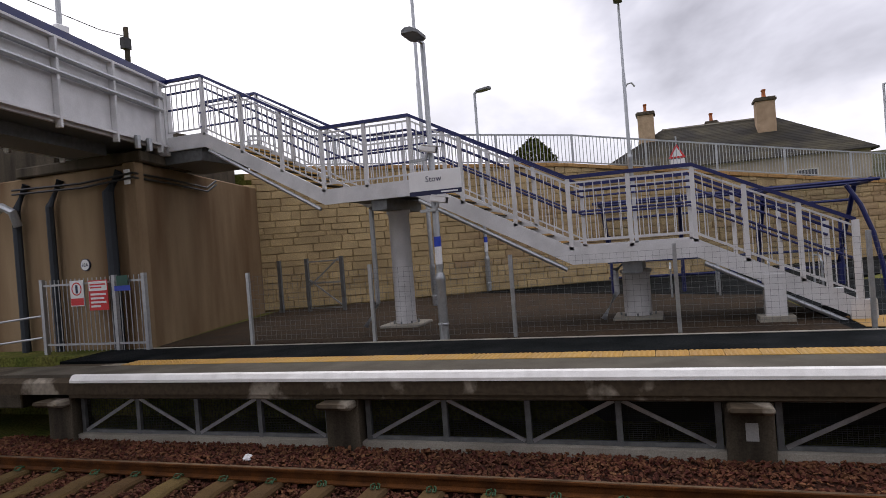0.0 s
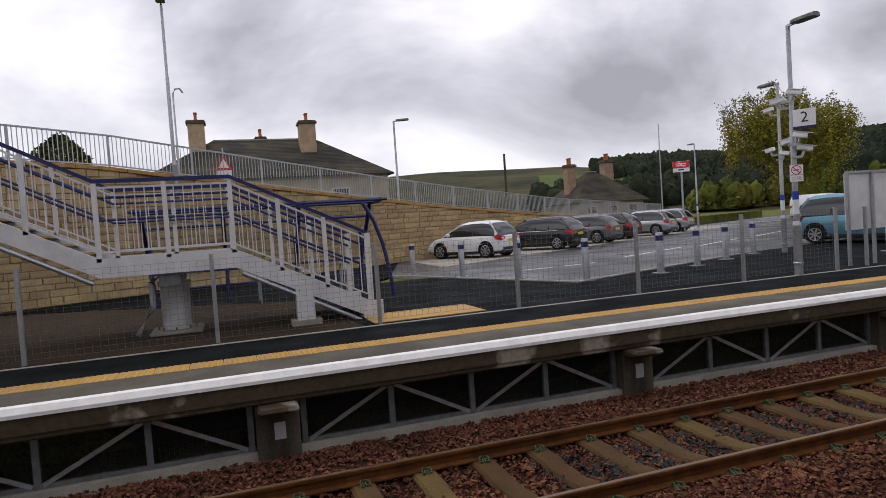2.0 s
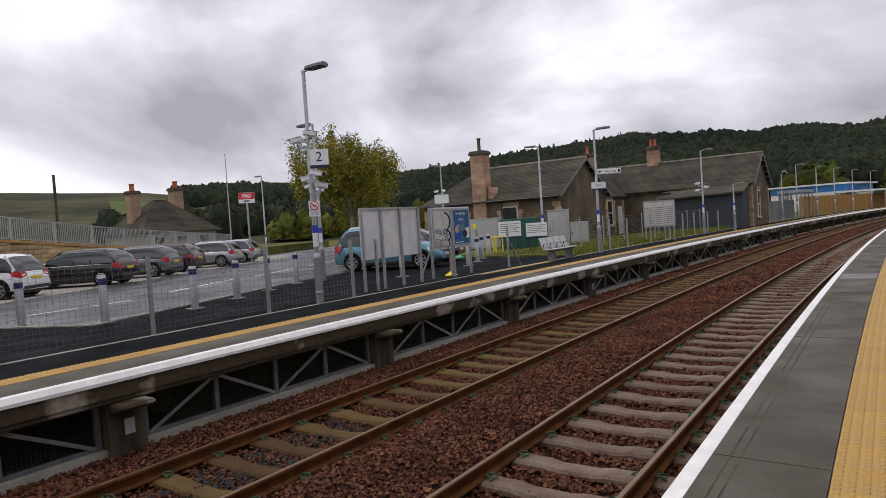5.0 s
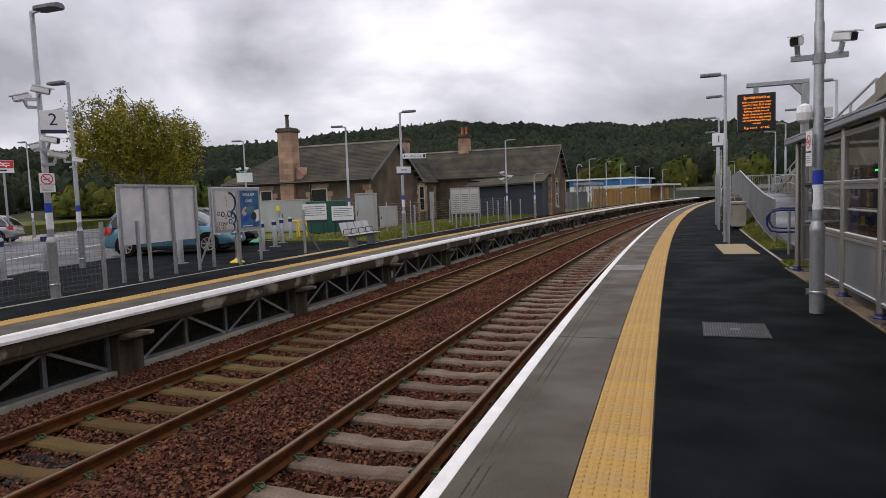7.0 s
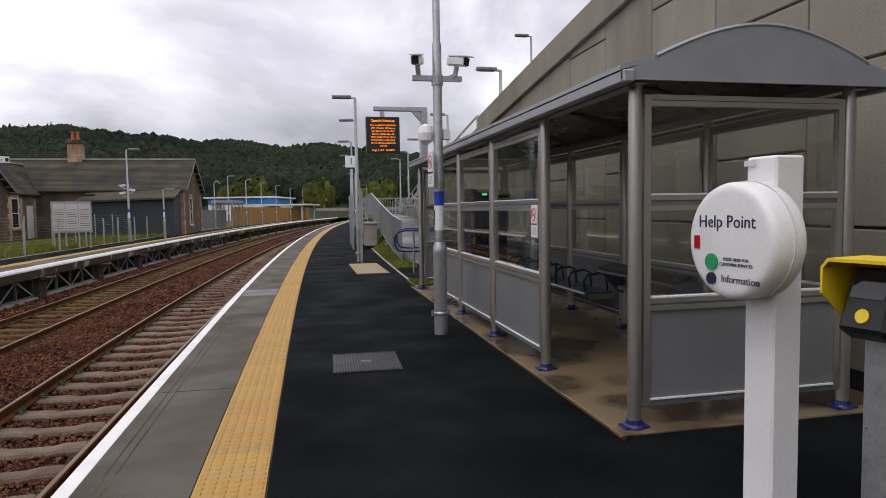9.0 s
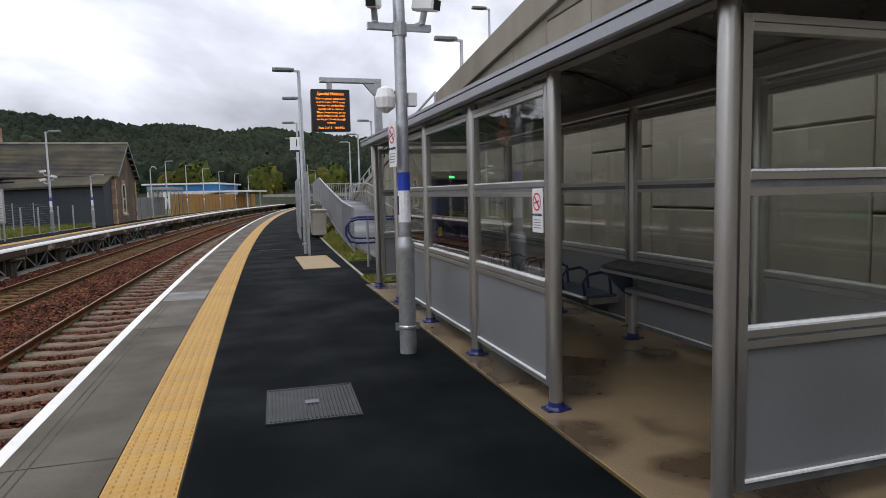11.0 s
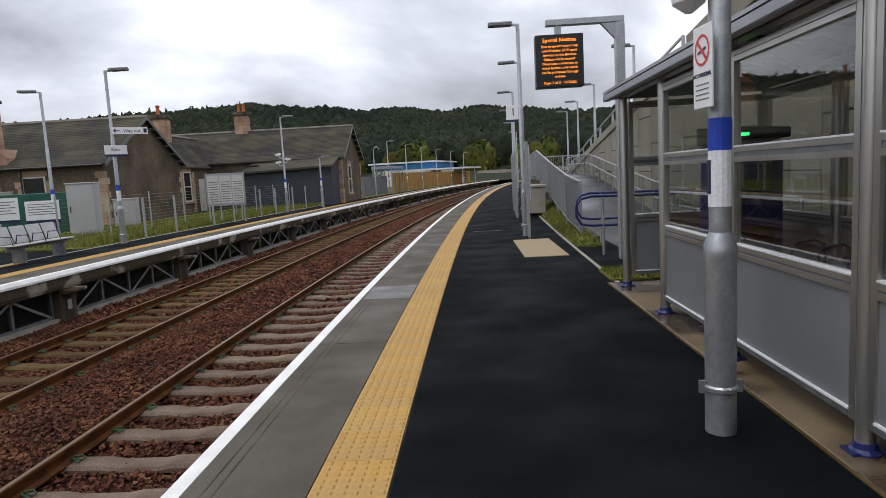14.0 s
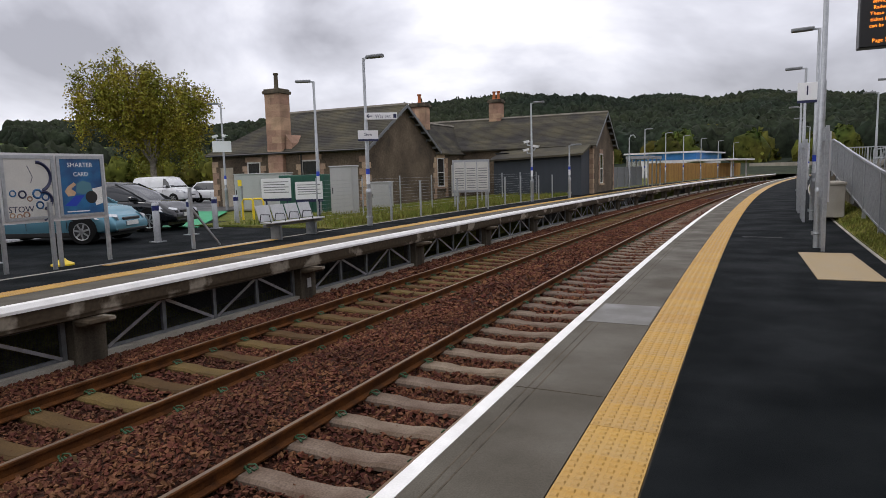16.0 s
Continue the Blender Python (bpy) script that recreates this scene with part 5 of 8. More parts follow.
part("lean_to_roof", Shape().loft([[(x, 45.95, z + 0.02), (x, 45.95, z + 0.14), (x, 48.55, z + 0.78), (x, 48.55, z + 0.64)] for x, z in ((-12.8, 2.2), (-6.8, 2.4))]), M["slate"], SB)
part("gutter", Shape().tube([(-25.7, 34.75, 2.86), (-15.2, 34.75, 2.86)], 0.06, 6), M["black"], SB)
part("downpipe", Shape().tube([(-19.35, 35.02, 2.8), (-19.35, 35.02, 0.0)], 0.045, 6), M["black"], SB)
part("skylight", Shape().box(-12.9, -12.0, 47.3, 47.9, 2.72, 2.80), M["pane"], SB)


def house(name, label, x0, x1, y0, y1, base, eave, ridge, ax, chims, hip=0.0):
    th = thing(name, label, "house", kind="structure")
    walls(th, ax, x0, x1, y0, y1, eave, eave + 0.1 if hip else ridge, "housewall", base - 0.5)
    roof_slopes(th, ax, x0, x1, y0, y1, eave, ridge, 0.4, hip=hip)
    for cx, cy, z1, w in chims:
        chimney(th, cx, cy, eave, z1, w, w, 2, mat="quoin", blocks=False)
    return th


h1 = house("roadside_house", "slate-roofed stone house with two tall chimneys behind the road", -56, -46, -7.0, 9.8, 2.5, 5.6, 9.0, "y", ((-50.0, -3.5, 10.1, 1.2), (-49.5, 4.5, 9.9, 1.25), (-52.5, 1.2, 9.2, 0.8)), hip=5.0)
for y in (-2.5, 0.6, 6.2):
    window(h1, -46.0, y, 3.4, 1.3, 1.3, "+x", surround=False)
h2 = house("bungalow", "small rendered bungalow with a pyramid slate roof", -54, -48.0, 27.3, 34.0, 0.2, 2.5, 5.4, "y", ((-51.0, 28.3, 5.9, 0.85), (-51.0, 32.3, 6.2, 0.95)), hip=3.3)
for y in (28.6, 30.7, 32.8):
    window(h2, -48.0, y, 0.9, 1.0, 1.3, "+x", surround=False)

# far end: timber fence, shelter and blue shed beyond the far platform
TF = thing("timber_fence", "long orange close-boarded timber fence behind the far platform", "fence")
for i in range(110):
    s = 70 + 0.45 * i
    part("board", Shape().box(-0.02, 0.02, -0.215, 0.215, 0.0, 2.0 + random.uniform(-0.03, 0.03), line_pose(s, -10.2)), M["timber"], TF)
BS = thing("blue_shed", "low industrial shed with bright blue cladding", "shed", kind="structure")
m = line_pose(118, -20)
part("wall", Shape().box(-5.3, 5.3, -8, 8, -0.1, 2.7, m), M["greypaint"], BS)
part("blue_band", Shape().box(-5.35, 5.35, -8.05, 8.05, 2.7, 3.75, m), M["bluebuild"], BS, "bright blue cladding band")
part("roof", Shape().box(-5.9, 5.9, -8.5, 8.5, 3.75, 4.0, m), M["greypaint"], BS)
part("canopy", Shape().box(4.5, 12.5, -14, -2, 2.35, 2.6, m), M["greypaint"], BS, "white flat canopy")
for cx, cy in ((5.5, -13), (11.5, -13), (11.5, -3)):
    part("canopy_post", Shape().box(cx - 0.1, cx + 0.1, cy - 0.1, cy + 0.1, -0.1, 2.35, m), M["greypaint"], BS)
FS = thing("distant_shelter", "small glazed waiting shelter far along the opposite platform", "shelter")
m = line_pose(66, -9.6)
part("roof", Shape().box(-1.0, 1.0, -2.4, 2.4, 2.35, 2.6, m), M["roofgrey"], FS)
for y in (-2.3, -0.8, 0.8, 2.3):
    for x in (-0.9, 0.9):
        part("post", Shape().box(x - 0.05, x + 0.05, y - 0.05, y + 0.05, 0, 2.35, m), M["steel"], FS)
part("glazing", Shape().box(-0.92, -0.9, -2.3, 2.3, 0.2, 2.3, m), M["shelterglass"], FS)
CB = thing("mesh_panel_fence", "grey galvanised mesh panel fence beyond the station house", "fence")
for i in range(6):
    part("panel", Shape().box(-0.015, 0.015, -0.95, 0.95, 0.05, 1.7, line_pose(56 + 2 * i, -10.0)), M["galvdark"], CB)
structure("far_stop_wall", Shape().box(-14, 14, -0.3, 0.3, -1.2, 2.0, line_pose(152, -2)), M["panelconc"], "pale parapet where the line bends out of sight", "wall")


# ---- birch tree ----
def tree(x, y, height, spread_, seed, label):
    rng = random.Random(seed)
    th = thing("birch_tree", label, "tree", at=(x, y, 0))
    wood_ = Shape()
    tips = []
    fork = height * 0.28
    wood_.tube([(0, 0, -0.1), (0.1, 0.05, fork * 0.5), (0.05, 0.1, fork)], 0.3, 8, 0.22)
    for i in range(9):
        a = 6.283 * i / 9 + rng.uniform(-0.3, 0.3)
        out, up = spread_ * rng.uniform(0.35, 0.75), height * rng.uniform(0.55, 0.95)
        z0 = fork * rng.uniform(0.75, 1.05)
        p = [Vector((0.05, 0.08, z0)), Vector((math.cos(a) * out * 0.35, math.sin(a) * out * 0.35, z0 + (up - z0) * 0.45)), Vector((math.cos(a) * out * 0.8, math.sin(a) * out * 0.8, z0 + (up - z0) * 0.85)), Vector((math.cos(a) * out, math.sin(a) * out, up))]
        wood_.tube(p, 0.13, 6, 0.025)
        for j in range(14):
            q = p[1].lerp(p[2], rng.random()) if rng.random() < 0.5 else p[2].lerp(p[3], rng.random())
            b = rng.uniform(0, 6.283)
            l = rng.uniform(0.8, 2.3) * spread_ / 5
            e = q + Vector((math.cos(b) * l, math.sin(b) * l, rng.uniform(-0.4, 0.9)))
            wood_.tube([q, q.lerp(e, 0.6) + Vector((0, 0, 0.25)), e], 0.03, 4, 0.008)
            tips.append((q.lerp(e, 0.65), e))
    part("trunk", wood_, M["bark"], th, "pale forked trunk and limbs", smooth=True)
    v, f = [], []
    for q, e in tips:
        for strand in range(9):
            o = q.lerp(e, rng.random()) + Vector((rng.gauss(0, 0.35), rng.gauss(0, 0.35), rng.gauss(0.1, 0.3)))
            ln = rng.uniform(0.6, 3.6)
            dx, dy = rng.gauss(0, 0.25), rng.gauss(0, 0.25)
            for k in range(int(9 + ln * 12)):
                t = rng.random()
                c = o + Vector((dx * t + rng.gauss(0, 0.16), dy * t + rng.gauss(0, 0.16), -ln * t + rng.gauss(0, 0.1)))
                if c.z < height * 0.12:
                    continue
                u = Vector((rng.gauss(0, 1), rng.gauss(0, 1), rng.gauss(0, 1))).normalized() * rng.uniform(0.06, 0.13)
                w = u.cross(Vector((rng.gauss(0, 1), rng.gauss(0, 1), rng.gauss(0, 1)))).normalized() * rng.uniform(0.05, 0.1)
                n = len(v)
                v += [tuple(c - u), tuple(c + w), tuple(c + u), tuple(c - w)]
                f.append((n, n + 1, n + 2, n + 3))
    me = bpy.data.meshes.new("crown")
    me.from_pydata(v, [], f)
    me.materials.append(M["leaf"])
    part("crown", me, None, th, "drooping yellow-green autumn leaves")


tree(-42.2, 45.4, 11.9, 6.2, 21, "tall birch with drooping yellowing leaves behind the car park")


# ---- vehicles ----
def car(label, paint, at, heading, length, width, height, style, group="parked cars"):
    """x ahead. style: 'hatch', 'estate', 'mpv' or 'van'."""
    kind_ = "van" if style == "van" else "car"
    th = thing(kind_, label, kind_, group, (*at, 0.02), radians(heading))
    L, w, H = length / 2, width / 2, height
    belt = H * {"van": 0.60, "mpv": 0.585}.get(style, 0.615)
    cowl = L - {"hatch": 0.95, "estate": 1.30, "mpv": 0.86, "van": 1.05}[style]
    top_f = cowl - {"hatch": 0.98, "estate": 0.85, "mpv": 1.08, "van": 0.55}[style]
    back = -L + {"hatch": 0.10, "estate": 0.10, "mpv": 0.10, "van": 0.03}[style]
    top_b = back + {"hatch": 0.42, "estate": 0.46, "mpv": 0.34, "van": 0.08}[style]
    line_x = (-L, -L + 0.04, -L + 0.12, -L + 0.5, cowl - 0.3, cowl, (cowl + L) / 2, L - 0.28, L - 0.08, L)
    line_z = (0.62, 0.86, belt - 0.03, belt, belt, belt - 0.01, belt - 0.09, belt - 0.22, belt - 0.32, 0.52)

    # lower body: many cross-sections with rounded shoulders and tucked-in sills
    rings = []
    for i in range(35):
        x = L * math.sin(math.pi / 2 * (i - 17) / 17)
        u = abs(x / L)
        zt = float(np.interp(x, line_x, line_z))
        ww = w * (1 - 0.15 * u ** 6)
        lo = 0.22 + 0.07 * u ** 4
        h = zt - lo
        half = [(0.84 * ww, lo), (0.955 * ww, lo + 0.05), (0.985 * ww, lo + 0.25 * h), (ww, lo + 0.5 * h), (0.985 * ww, lo + 0.72 * h), (0.955 * ww, lo + 0.90 * h), (0.905 * ww, lo + 0.98 * h), (0.80 * ww, zt + 0.005), (0.4 * ww, zt + 0.018)]
        rings.append([(x, -y, z) for y, z in half] + [(x, y, z) for y, z in half[::-1]])
    part("body", Shape().loft(rings), M[paint], th, smooth=True)

    # glazed cabin, roof panel and pillars
    cab = [(back, belt - 0.02), ((back + top_b) / 2 - 0.03, belt + 0.52 * (H - belt)), (top_b, H - 0.10), (top_b + 0.18, H - 0.035), ((top_b + top_f) / 2 - 0.3, H), ((top_b + top_f) / 2 + 0.2, H - 0.002),
           (top_f - 0.12, H - 0.025), (top_f + 0.10, H - 0.09), ((top_f + cowl) / 2 + 0.08, belt + 0.50 * (H - belt)), (cowl, belt - 0.02)]

    def half_cab(x, z, grow=0.0):
        t = max(0.0, (z - belt) / (H - belt))
        b_ = 0.895 * w + grow
        return [(b_, belt - 0.03), (b_ * (1 - 0.07 * t), belt + 0.45 * (z - belt)), (b_ * (1 - 0.17 * t), belt + 0.86 * (z - belt)), (b_ * (1 - 0.28 * t), belt + 0.97 * (z - belt) + grow), (b_ * 0.4, z + 0.012 * t + grow)]

    rings = []
    for x, z in cab:
        q = half_cab(x, z)
        rings.append([(x, -y, zz) for y, zz in q] + [(x, y, zz) for y, zz in q[::-1]])
    part("cabin", Shape().loft(rings), M[paint if style == "van" else "carglass"], th, "" if style == "van" else "dark tinted glazing", smooth=True)
    if style == "van":
        rings = []
        for x, z in cab[6:]:
            q = half_cab(x, z, 0.006)[:3]
            rings.append([(x + 0.01, -y, zz) for y, zz in q] + [(x + 0.01, y, zz) for y, zz in q[::-1]])
        part("front_glazing", Shape().loft(rings), M["carglass"], th, "dark windscreen and door glass", smooth=True)
    rings = []
    for x, z in cab[2:8]:
        q = half_cab(x, z, 0.010)
        out = [(x, -y, zz) for y, zz in q[2:]] + [(x, y, zz) for y, zz in q[:1:-1]]
        rings.append(out + [(x, y * 0.98, zz - 0.03) for x, y, zz in out[::-1]])
    part("roof", Shape().loft(rings), M[paint], th, smooth=True)
    b0, b1 = 0.897 * w, 0.897 * w * 0.80
    for sgn in (-1, 1):
        part("front_pillar", Shape().beam((cowl + 0.02, sgn * (b0 - 0.012), belt - 0.01), (top_f + 0.0, sgn * b1, H - 0.075), 0.075, 0.035, up=(0, 1, 0)), M[paint], th)
        rear = {"hatch": 0.20, "estate": 0.11, "mpv": 0.13, "van": 0.1}[style]
        part("rear_pillar", Shape().beam((back + rear / 2 + 0.05, sgn * (b0 - 0.01), belt - 0.02), (top_b + rear / 2 + 0.05, sgn * b1, H - 0.09), rear, 0.035, up=(0, 1, 0)), M[paint], th)
        mids = [] if style == "van" else ([0.52] if style == "hatch" else [0.36, 0.66])
        for k in mids:
            x = back + 0.3 + (cowl - 0.9 - back) * k
            part("door_pillar", Shape().beam((x, sgn * (b0 + 0.0), belt - 0.02), (x - 0.06, sgn * (b1 + 0.004), H - 0.09), 0.07, 0.03, up=(0, 1, 0)), M["black"], th)
        part("waist_trim", Shape().beam((back + 0.25, sgn * (0.905 * w), belt - 0.008), (cowl, sgn * (0.905 * w), belt - 0.008), 0.02, 0.025), M["black"], th)
        part("sill", Shape().beam((-L + 1.1, sgn * w * 0.955, 0.25), (L - 1.15, sgn * w * 0.955, 0.25), 0.05, 0.09), M["black"], th)
        for k in ((-0.12, 0.95) if style != "van" else (0.55,)):
            part("door_gap", Shape().box(k - 0.005, k + 0.005, sgn * (w + 0.001) - 0.006, sgn * (w + 0.001) + 0.002, 0.36, belt - 0.16), M["black"], th)
            part("door_handle", Shape().box(k + 0.06, k + 0.22, sgn * (w - 0.004) - 0.012, sgn * (w - 0.004) + 0.012, belt - 0.20, belt - 0.17), M[paint], th)
    r = 0.315
    for x in (-L + 0.76, L - 0.80):
        for sgn in (-1, 1):
            y = sgn * (w - 0.105)
            part("wheel_arch", Shape().tube([(x, sgn * (w - 0.25), r + 0.045), (x, sgn * (w * 0.993 + 0.003), r + 0.045)], r + 0.045, 24), M["tyre"], th)
            wh = part("wheel", Shape().tube([(x, y - sgn * 0.1, r), (x, y + sgn * 0.09, r), (x, y + sgn * 0.115, r)], r, 24), M["tyre"], th, smooth=True)
            part("rim", Shape().tube([(x, y + sgn * 0.09, r), (x, y + sgn * 0.119, r)], r * 0.70, 20), M["black"], wh, "dark wheel centre")
            sp = Shape().tube([(x, y + sgn * 0.115, r), (x, y + sgn * 0.127, r)], r * 0.17, 10)
            for k in range(7):
                t = 6.2832 * k / 7 + 0.3
                sp.beam((x, y + sgn * 0.121, r), (x + math.cos(t) * r * 0.66, y + sgn * 0.121, r + math.sin(t) * r * 0.66), 0.045, 0.012, up=(0, 1, 0))
            sp.tube([(x + math.cos(t) * r * 0.67, y + sgn * 0.121, r + math.sin(t) * r * 0.67) for t in [6.2832 * k / 20 for k in range(21)]], 0.012, 5)
            part("spokes", sp, M["alloy"], wh, "silver alloy spokes")
    for sgn in (-1, 1):
        tz0, tz1 = (belt - 0.24, belt + 0.0) if style != "mpv" else (belt - 0.26, belt + 0.04)
        part("tail_light", Shape().loft([[(-L + 0.015, sgn * w * 0.52, tz0 + 0.08), (-L + 0.05, sgn * w * 0.52, tz1 - 0.05), (-L + 0.06, sgn * w * 0.86, tz1), (-L + 0.012, sgn * w * 0.86, tz0)],
                                         [(-L + 0.10, sgn * w * 0.55, tz0 + 0.08), (-L + 0.12, sgn * w * 0.55, tz1 - 0.05), (-L + 0.36, sgn * w * 0.965, tz1 - 0.03), (-L + 0.26, sgn * w * 0.972, tz0 + 0.06)]]), M["tail"], th, "red tail light")
        part("headlight", Shape().loft([[(L - 0.52, sgn * w * 0.955, belt - 0.17), (L - 0.52, sgn * w * 1.0, belt - 0.26), (L - 0.44, sgn * w * 0.995, belt - 0.35)],
                                        [(L - 0.08, sgn * w * 0.58, belt - 0.255), (L + 0.0, sgn * w * 0.74, belt - 0.31), (L + 0.006, sgn * w * 0.66, belt - 0.40)]]), M["headlamp"], th, "clear headlamp")
        part("door_mirror", Shape().box(cowl - 0.42, cowl - 0.27, sgn * (w + 0.03) - 0.09, sgn * (w + 0.03) + 0.09, belt, belt + 0.14), M[paint], th, bevel=0.04)
    part("rear_plate", Shape().box(-L - 0.012, -L + 0.06, -0.26, 0.26, 0.64, 0.75), M["plate_y"], th, "yellow rear plate")
    part("rear_bumper", Shape().box(-L - 0.02, -L + 0.16, -w * 0.82, w * 0.82, 0.28, 0.46), M["black"], th, "dark lower bumper", bevel=0.05)
    part("front_plate", Shape().box(L - 0.03, L + 0.022, -0.26, 0.26, 0.42, 0.53), M["plate_w"], th)
    part("front_bumper", Shape().box(L - 0.2, L + 0.012, -w * 0.76, w * 0.76, 0.26, 0.36), M["black"], th, "dark air intake", bevel=0.03)
    part("grille", Shape().box(L - 0.06, L + 0.01, -0.38, 0.38, 0.55, 0.63), M["black"], th, bevel=0.02)
    part("underside", Shape().box(-L + 0.3, L - 0.3, -w * 0.8, w * 0.8, 0.16, 0.3), M["black"], th)
    return th


HEAD = math.degrees(math.atan2(-0.55, -0.84))
car("white hatchback parked nose-in to the stone wall", "p_white", (-24.95, 7.9), HEAD, 3.92, 1.70, 1.53, "hatch")
car("black estate car parked nose-in to the wall", "p_black", (-26.7, 11.9), HEAD, 4.6, 1.78, 1.50, "estate")
car("grey estate car parked nose-in to the wall", "p_grey", (-28.8, 15.4), HEAD, 4.5, 1.76, 1.47, "estate")
car("dark maroon hatchback parked nose-in to the wall", "p_dark", (-30.7, 18.2), HEAD, 4.1, 1.72, 1.47, "hatch")
car("silver hatchback parked nose-in to the wall", "p_silver", (-31.7, 21.4), HEAD, 4.2, 1.75, 1.48, "hatch")
car("pale silver hatchback at the end of the parked row", "p_silver", (-33.8, 24.6), HEAD, 4.0, 1.7, 1.48, "hatch")
car("pale blue people carrier parked beside the poster boards", "p_blue", (-14.7, 18.1), 20, 4.28, 1.75, 1.64, "mpv")
car("dark grey hatchback parked beside the pale blue car", "p_black", (-16.2, 21.4), 20, 4.3, 1.76, 1.52, "hatch")
car("small white van parked across the car park", "p_van", (-34.4, 39.6), 5, 4.4, 1.8, 1.85, "van")
car("white hatchback parked beside the van", "p_white", (-31.4, 41.6), 5, 4.0, 1.7, 1.45, "hatch")


# ---- footbridge and its stairs ----
XN, XF = -10.3, -12.2
STEPS = [(-13.2, 4.33), (-11.6, 4.33), (-8.87, 2.85), (-7.0, 2.85), (-4.17, 1.38), (-2.18, 1.38), (0.05, 0.30)]
ST = thing("footbridge_stairs", "pale grey steel footbridge stairs with dark blue handrails", "stairs")
for x, nm in ((XN, "stringer"), (XF, "stringer")):
    sh = Shape()
    sh.loft([[(x + o, y, z - dz) for o, dz in ((-0.03, 0.30), (0.03, 0.30), (0.03, 0), (-0.03, 0))] for y, z in STEPS])
    part(nm, sh, M["greypaint"], ST)
    part("foot_plate", Shape().box(x - 0.05, x + 0.05, -0.1, 0.25, 0.0, 0.30), M["greypaint"], ST)
for (y0, z0), (y1, z1) in zip(STEPS, STEPS[1:]):
    if z0 == z1:
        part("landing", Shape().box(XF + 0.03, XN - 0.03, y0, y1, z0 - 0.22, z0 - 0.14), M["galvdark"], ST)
    else:
        n = 9
        for k in range(n):
            ya, za = y0 + (y1 - y0) * k / n, z0 - 0.14 + (z1 - z0) * (k + 0.5) / n
            stp = part("step", Shape().box(XF + 0.03, XN - 0.03, ya, ya + (y1 - y0) / n + 0.03, za - 0.05, za), M["oldconc"], ST)
            part("nosing", Shape().box(XF + 0.05, XN - 0.05, ya + (y1 - y0) / n - 0.03, ya + (y1 - y0) / n + 0.032, za - 0.03, za + 0.006), M["tactile"], stp)
RAILH = 1.2
for x in (XN, XF):
    for a in (0.97, 0.62):
        inner = x - 0.08 if x == XN else x + 0.08
        part("inner_handrail", Shape().tube([(inner, y, z + a - 0.02) for y, z in STEPS], 0.024, 6), M["blue"], ST, "dark blue tubular handrail")
    part("top_rail", Shape().loft([[(x + o, y, z + RAILH + dz) for o, dz in ((-0.04, -0.03), (0.04, -0.03), (0.04, 0.03), (-0.04, 0.03))] for y, z in STEPS]), M["blue"], ST, "dark blue capping rail")
    for (y0, z0), (y1, z1) in zip(STEPS, STEPS[1:]):
        bays = 1 if y1 == -11.6 else (2 if z0 == z1 else 3)
        for k in range(bays):
            ya, za = y0 + (y1 - y0) * k / bays, z0 + (z1 - z0) * k / bays
            yb, zb = y0 + (y1 - y0) * (k + 1) / bays, z0 + (z1 - z0) * (k + 1) / bays
            part("post", Shape().box(x - 0.03, x + 0.03, ya - 0.035, ya + 0.035, za - 0.05, za + RAILH - 0.03), M["greypaint"], ST)
            part("lower_bar", Shape().beam((x, ya, za + 0.10), (x, yb, zb + 0.10), 0.03, 0.03), M["greypaint"], ST)
            part("upper_bar", Shape().beam((x, ya, za + RAILH - 0.10), (x, yb, zb + RAILH - 0.10), 0.03, 0.03), M["greypaint"], ST)
            n = max(4, int((yb - ya) / 0.125))
            for j in range(1, n):
                y, z = ya + (yb - ya) * j / n, za + (zb - za) * j / n
                part("baluster", Shape().box(x - 0.008, x + 0.008, y - 0.008, y + 0.008, z + 0.10, z + RAILH - 0.10), M["greypaint"], ST)
    part("end_post", Shape().box(x - 0.045, x + 0.045, 0.0, 0.09, 0.0, 0.30 + RAILH), M["greypaint"], ST)
for y, z, r in ((-7.75, 2.55, 0.21), (-3.2, 1.08, 0.24)):
    col = part("column", Shape().lathe(((XN + XF) / 2, y, 0.06), [(r, 0), (r, z - 0.34), (r * 1.15, z - 0.3), (r * 1.15, z - 0.25)], 20), M["greypaint"], ST, "round grey steel column", smooth=True)
    part("base_plate", Shape().box((XN + XF) / 2 - 0.42, (XN + XF) / 2 + 0.42, y - 0.42, y + 0.42, 0.0, 0.07), M["paleconc"], col, bevel=0.02)
    part("cross_head", Shape().box(XF + 0.05, XN - 0.05, y - 0.16, y + 0.16, z - 0.2, z + 0.02), M["galvdark"], ST)
    for k in range(8):
        a = 6.283 * k / 8
        part("bolt", Shape().tube([((XN + XF) / 2 + math.cos(a) * (r + 0.06), y + math.sin(a) * (r + 0.06), 0.07), ((XN + XF) / 2 + math.cos(a) * (r + 0.06), y + math.sin(a) * (r + 0.06), 0.12)], 0.018, 6), M["galvdark"], col)
    part("drainpipe", Shape().tube([(XN - 0.25, y - 0.1, z), (XN - 0.3, y - 0.3, z - 0.15), (XN - 0.3, y - 0.3, 0.55), (XN - 0.2, y - 0.55, 0.1)], 0.05, 8), M["galv"], ST, smooth=True)
part("support_leg", Shape().box(XN - 0.12, XN + 0.06, -1.25, -0.95, 0.1, 0.75), M["greypaint"], ST)
part("support_foot", Shape().box(XN - 0.2, XN + 0.14, -1.35, -0.85, 0.0, 0.1), M["paleconc"], ST)
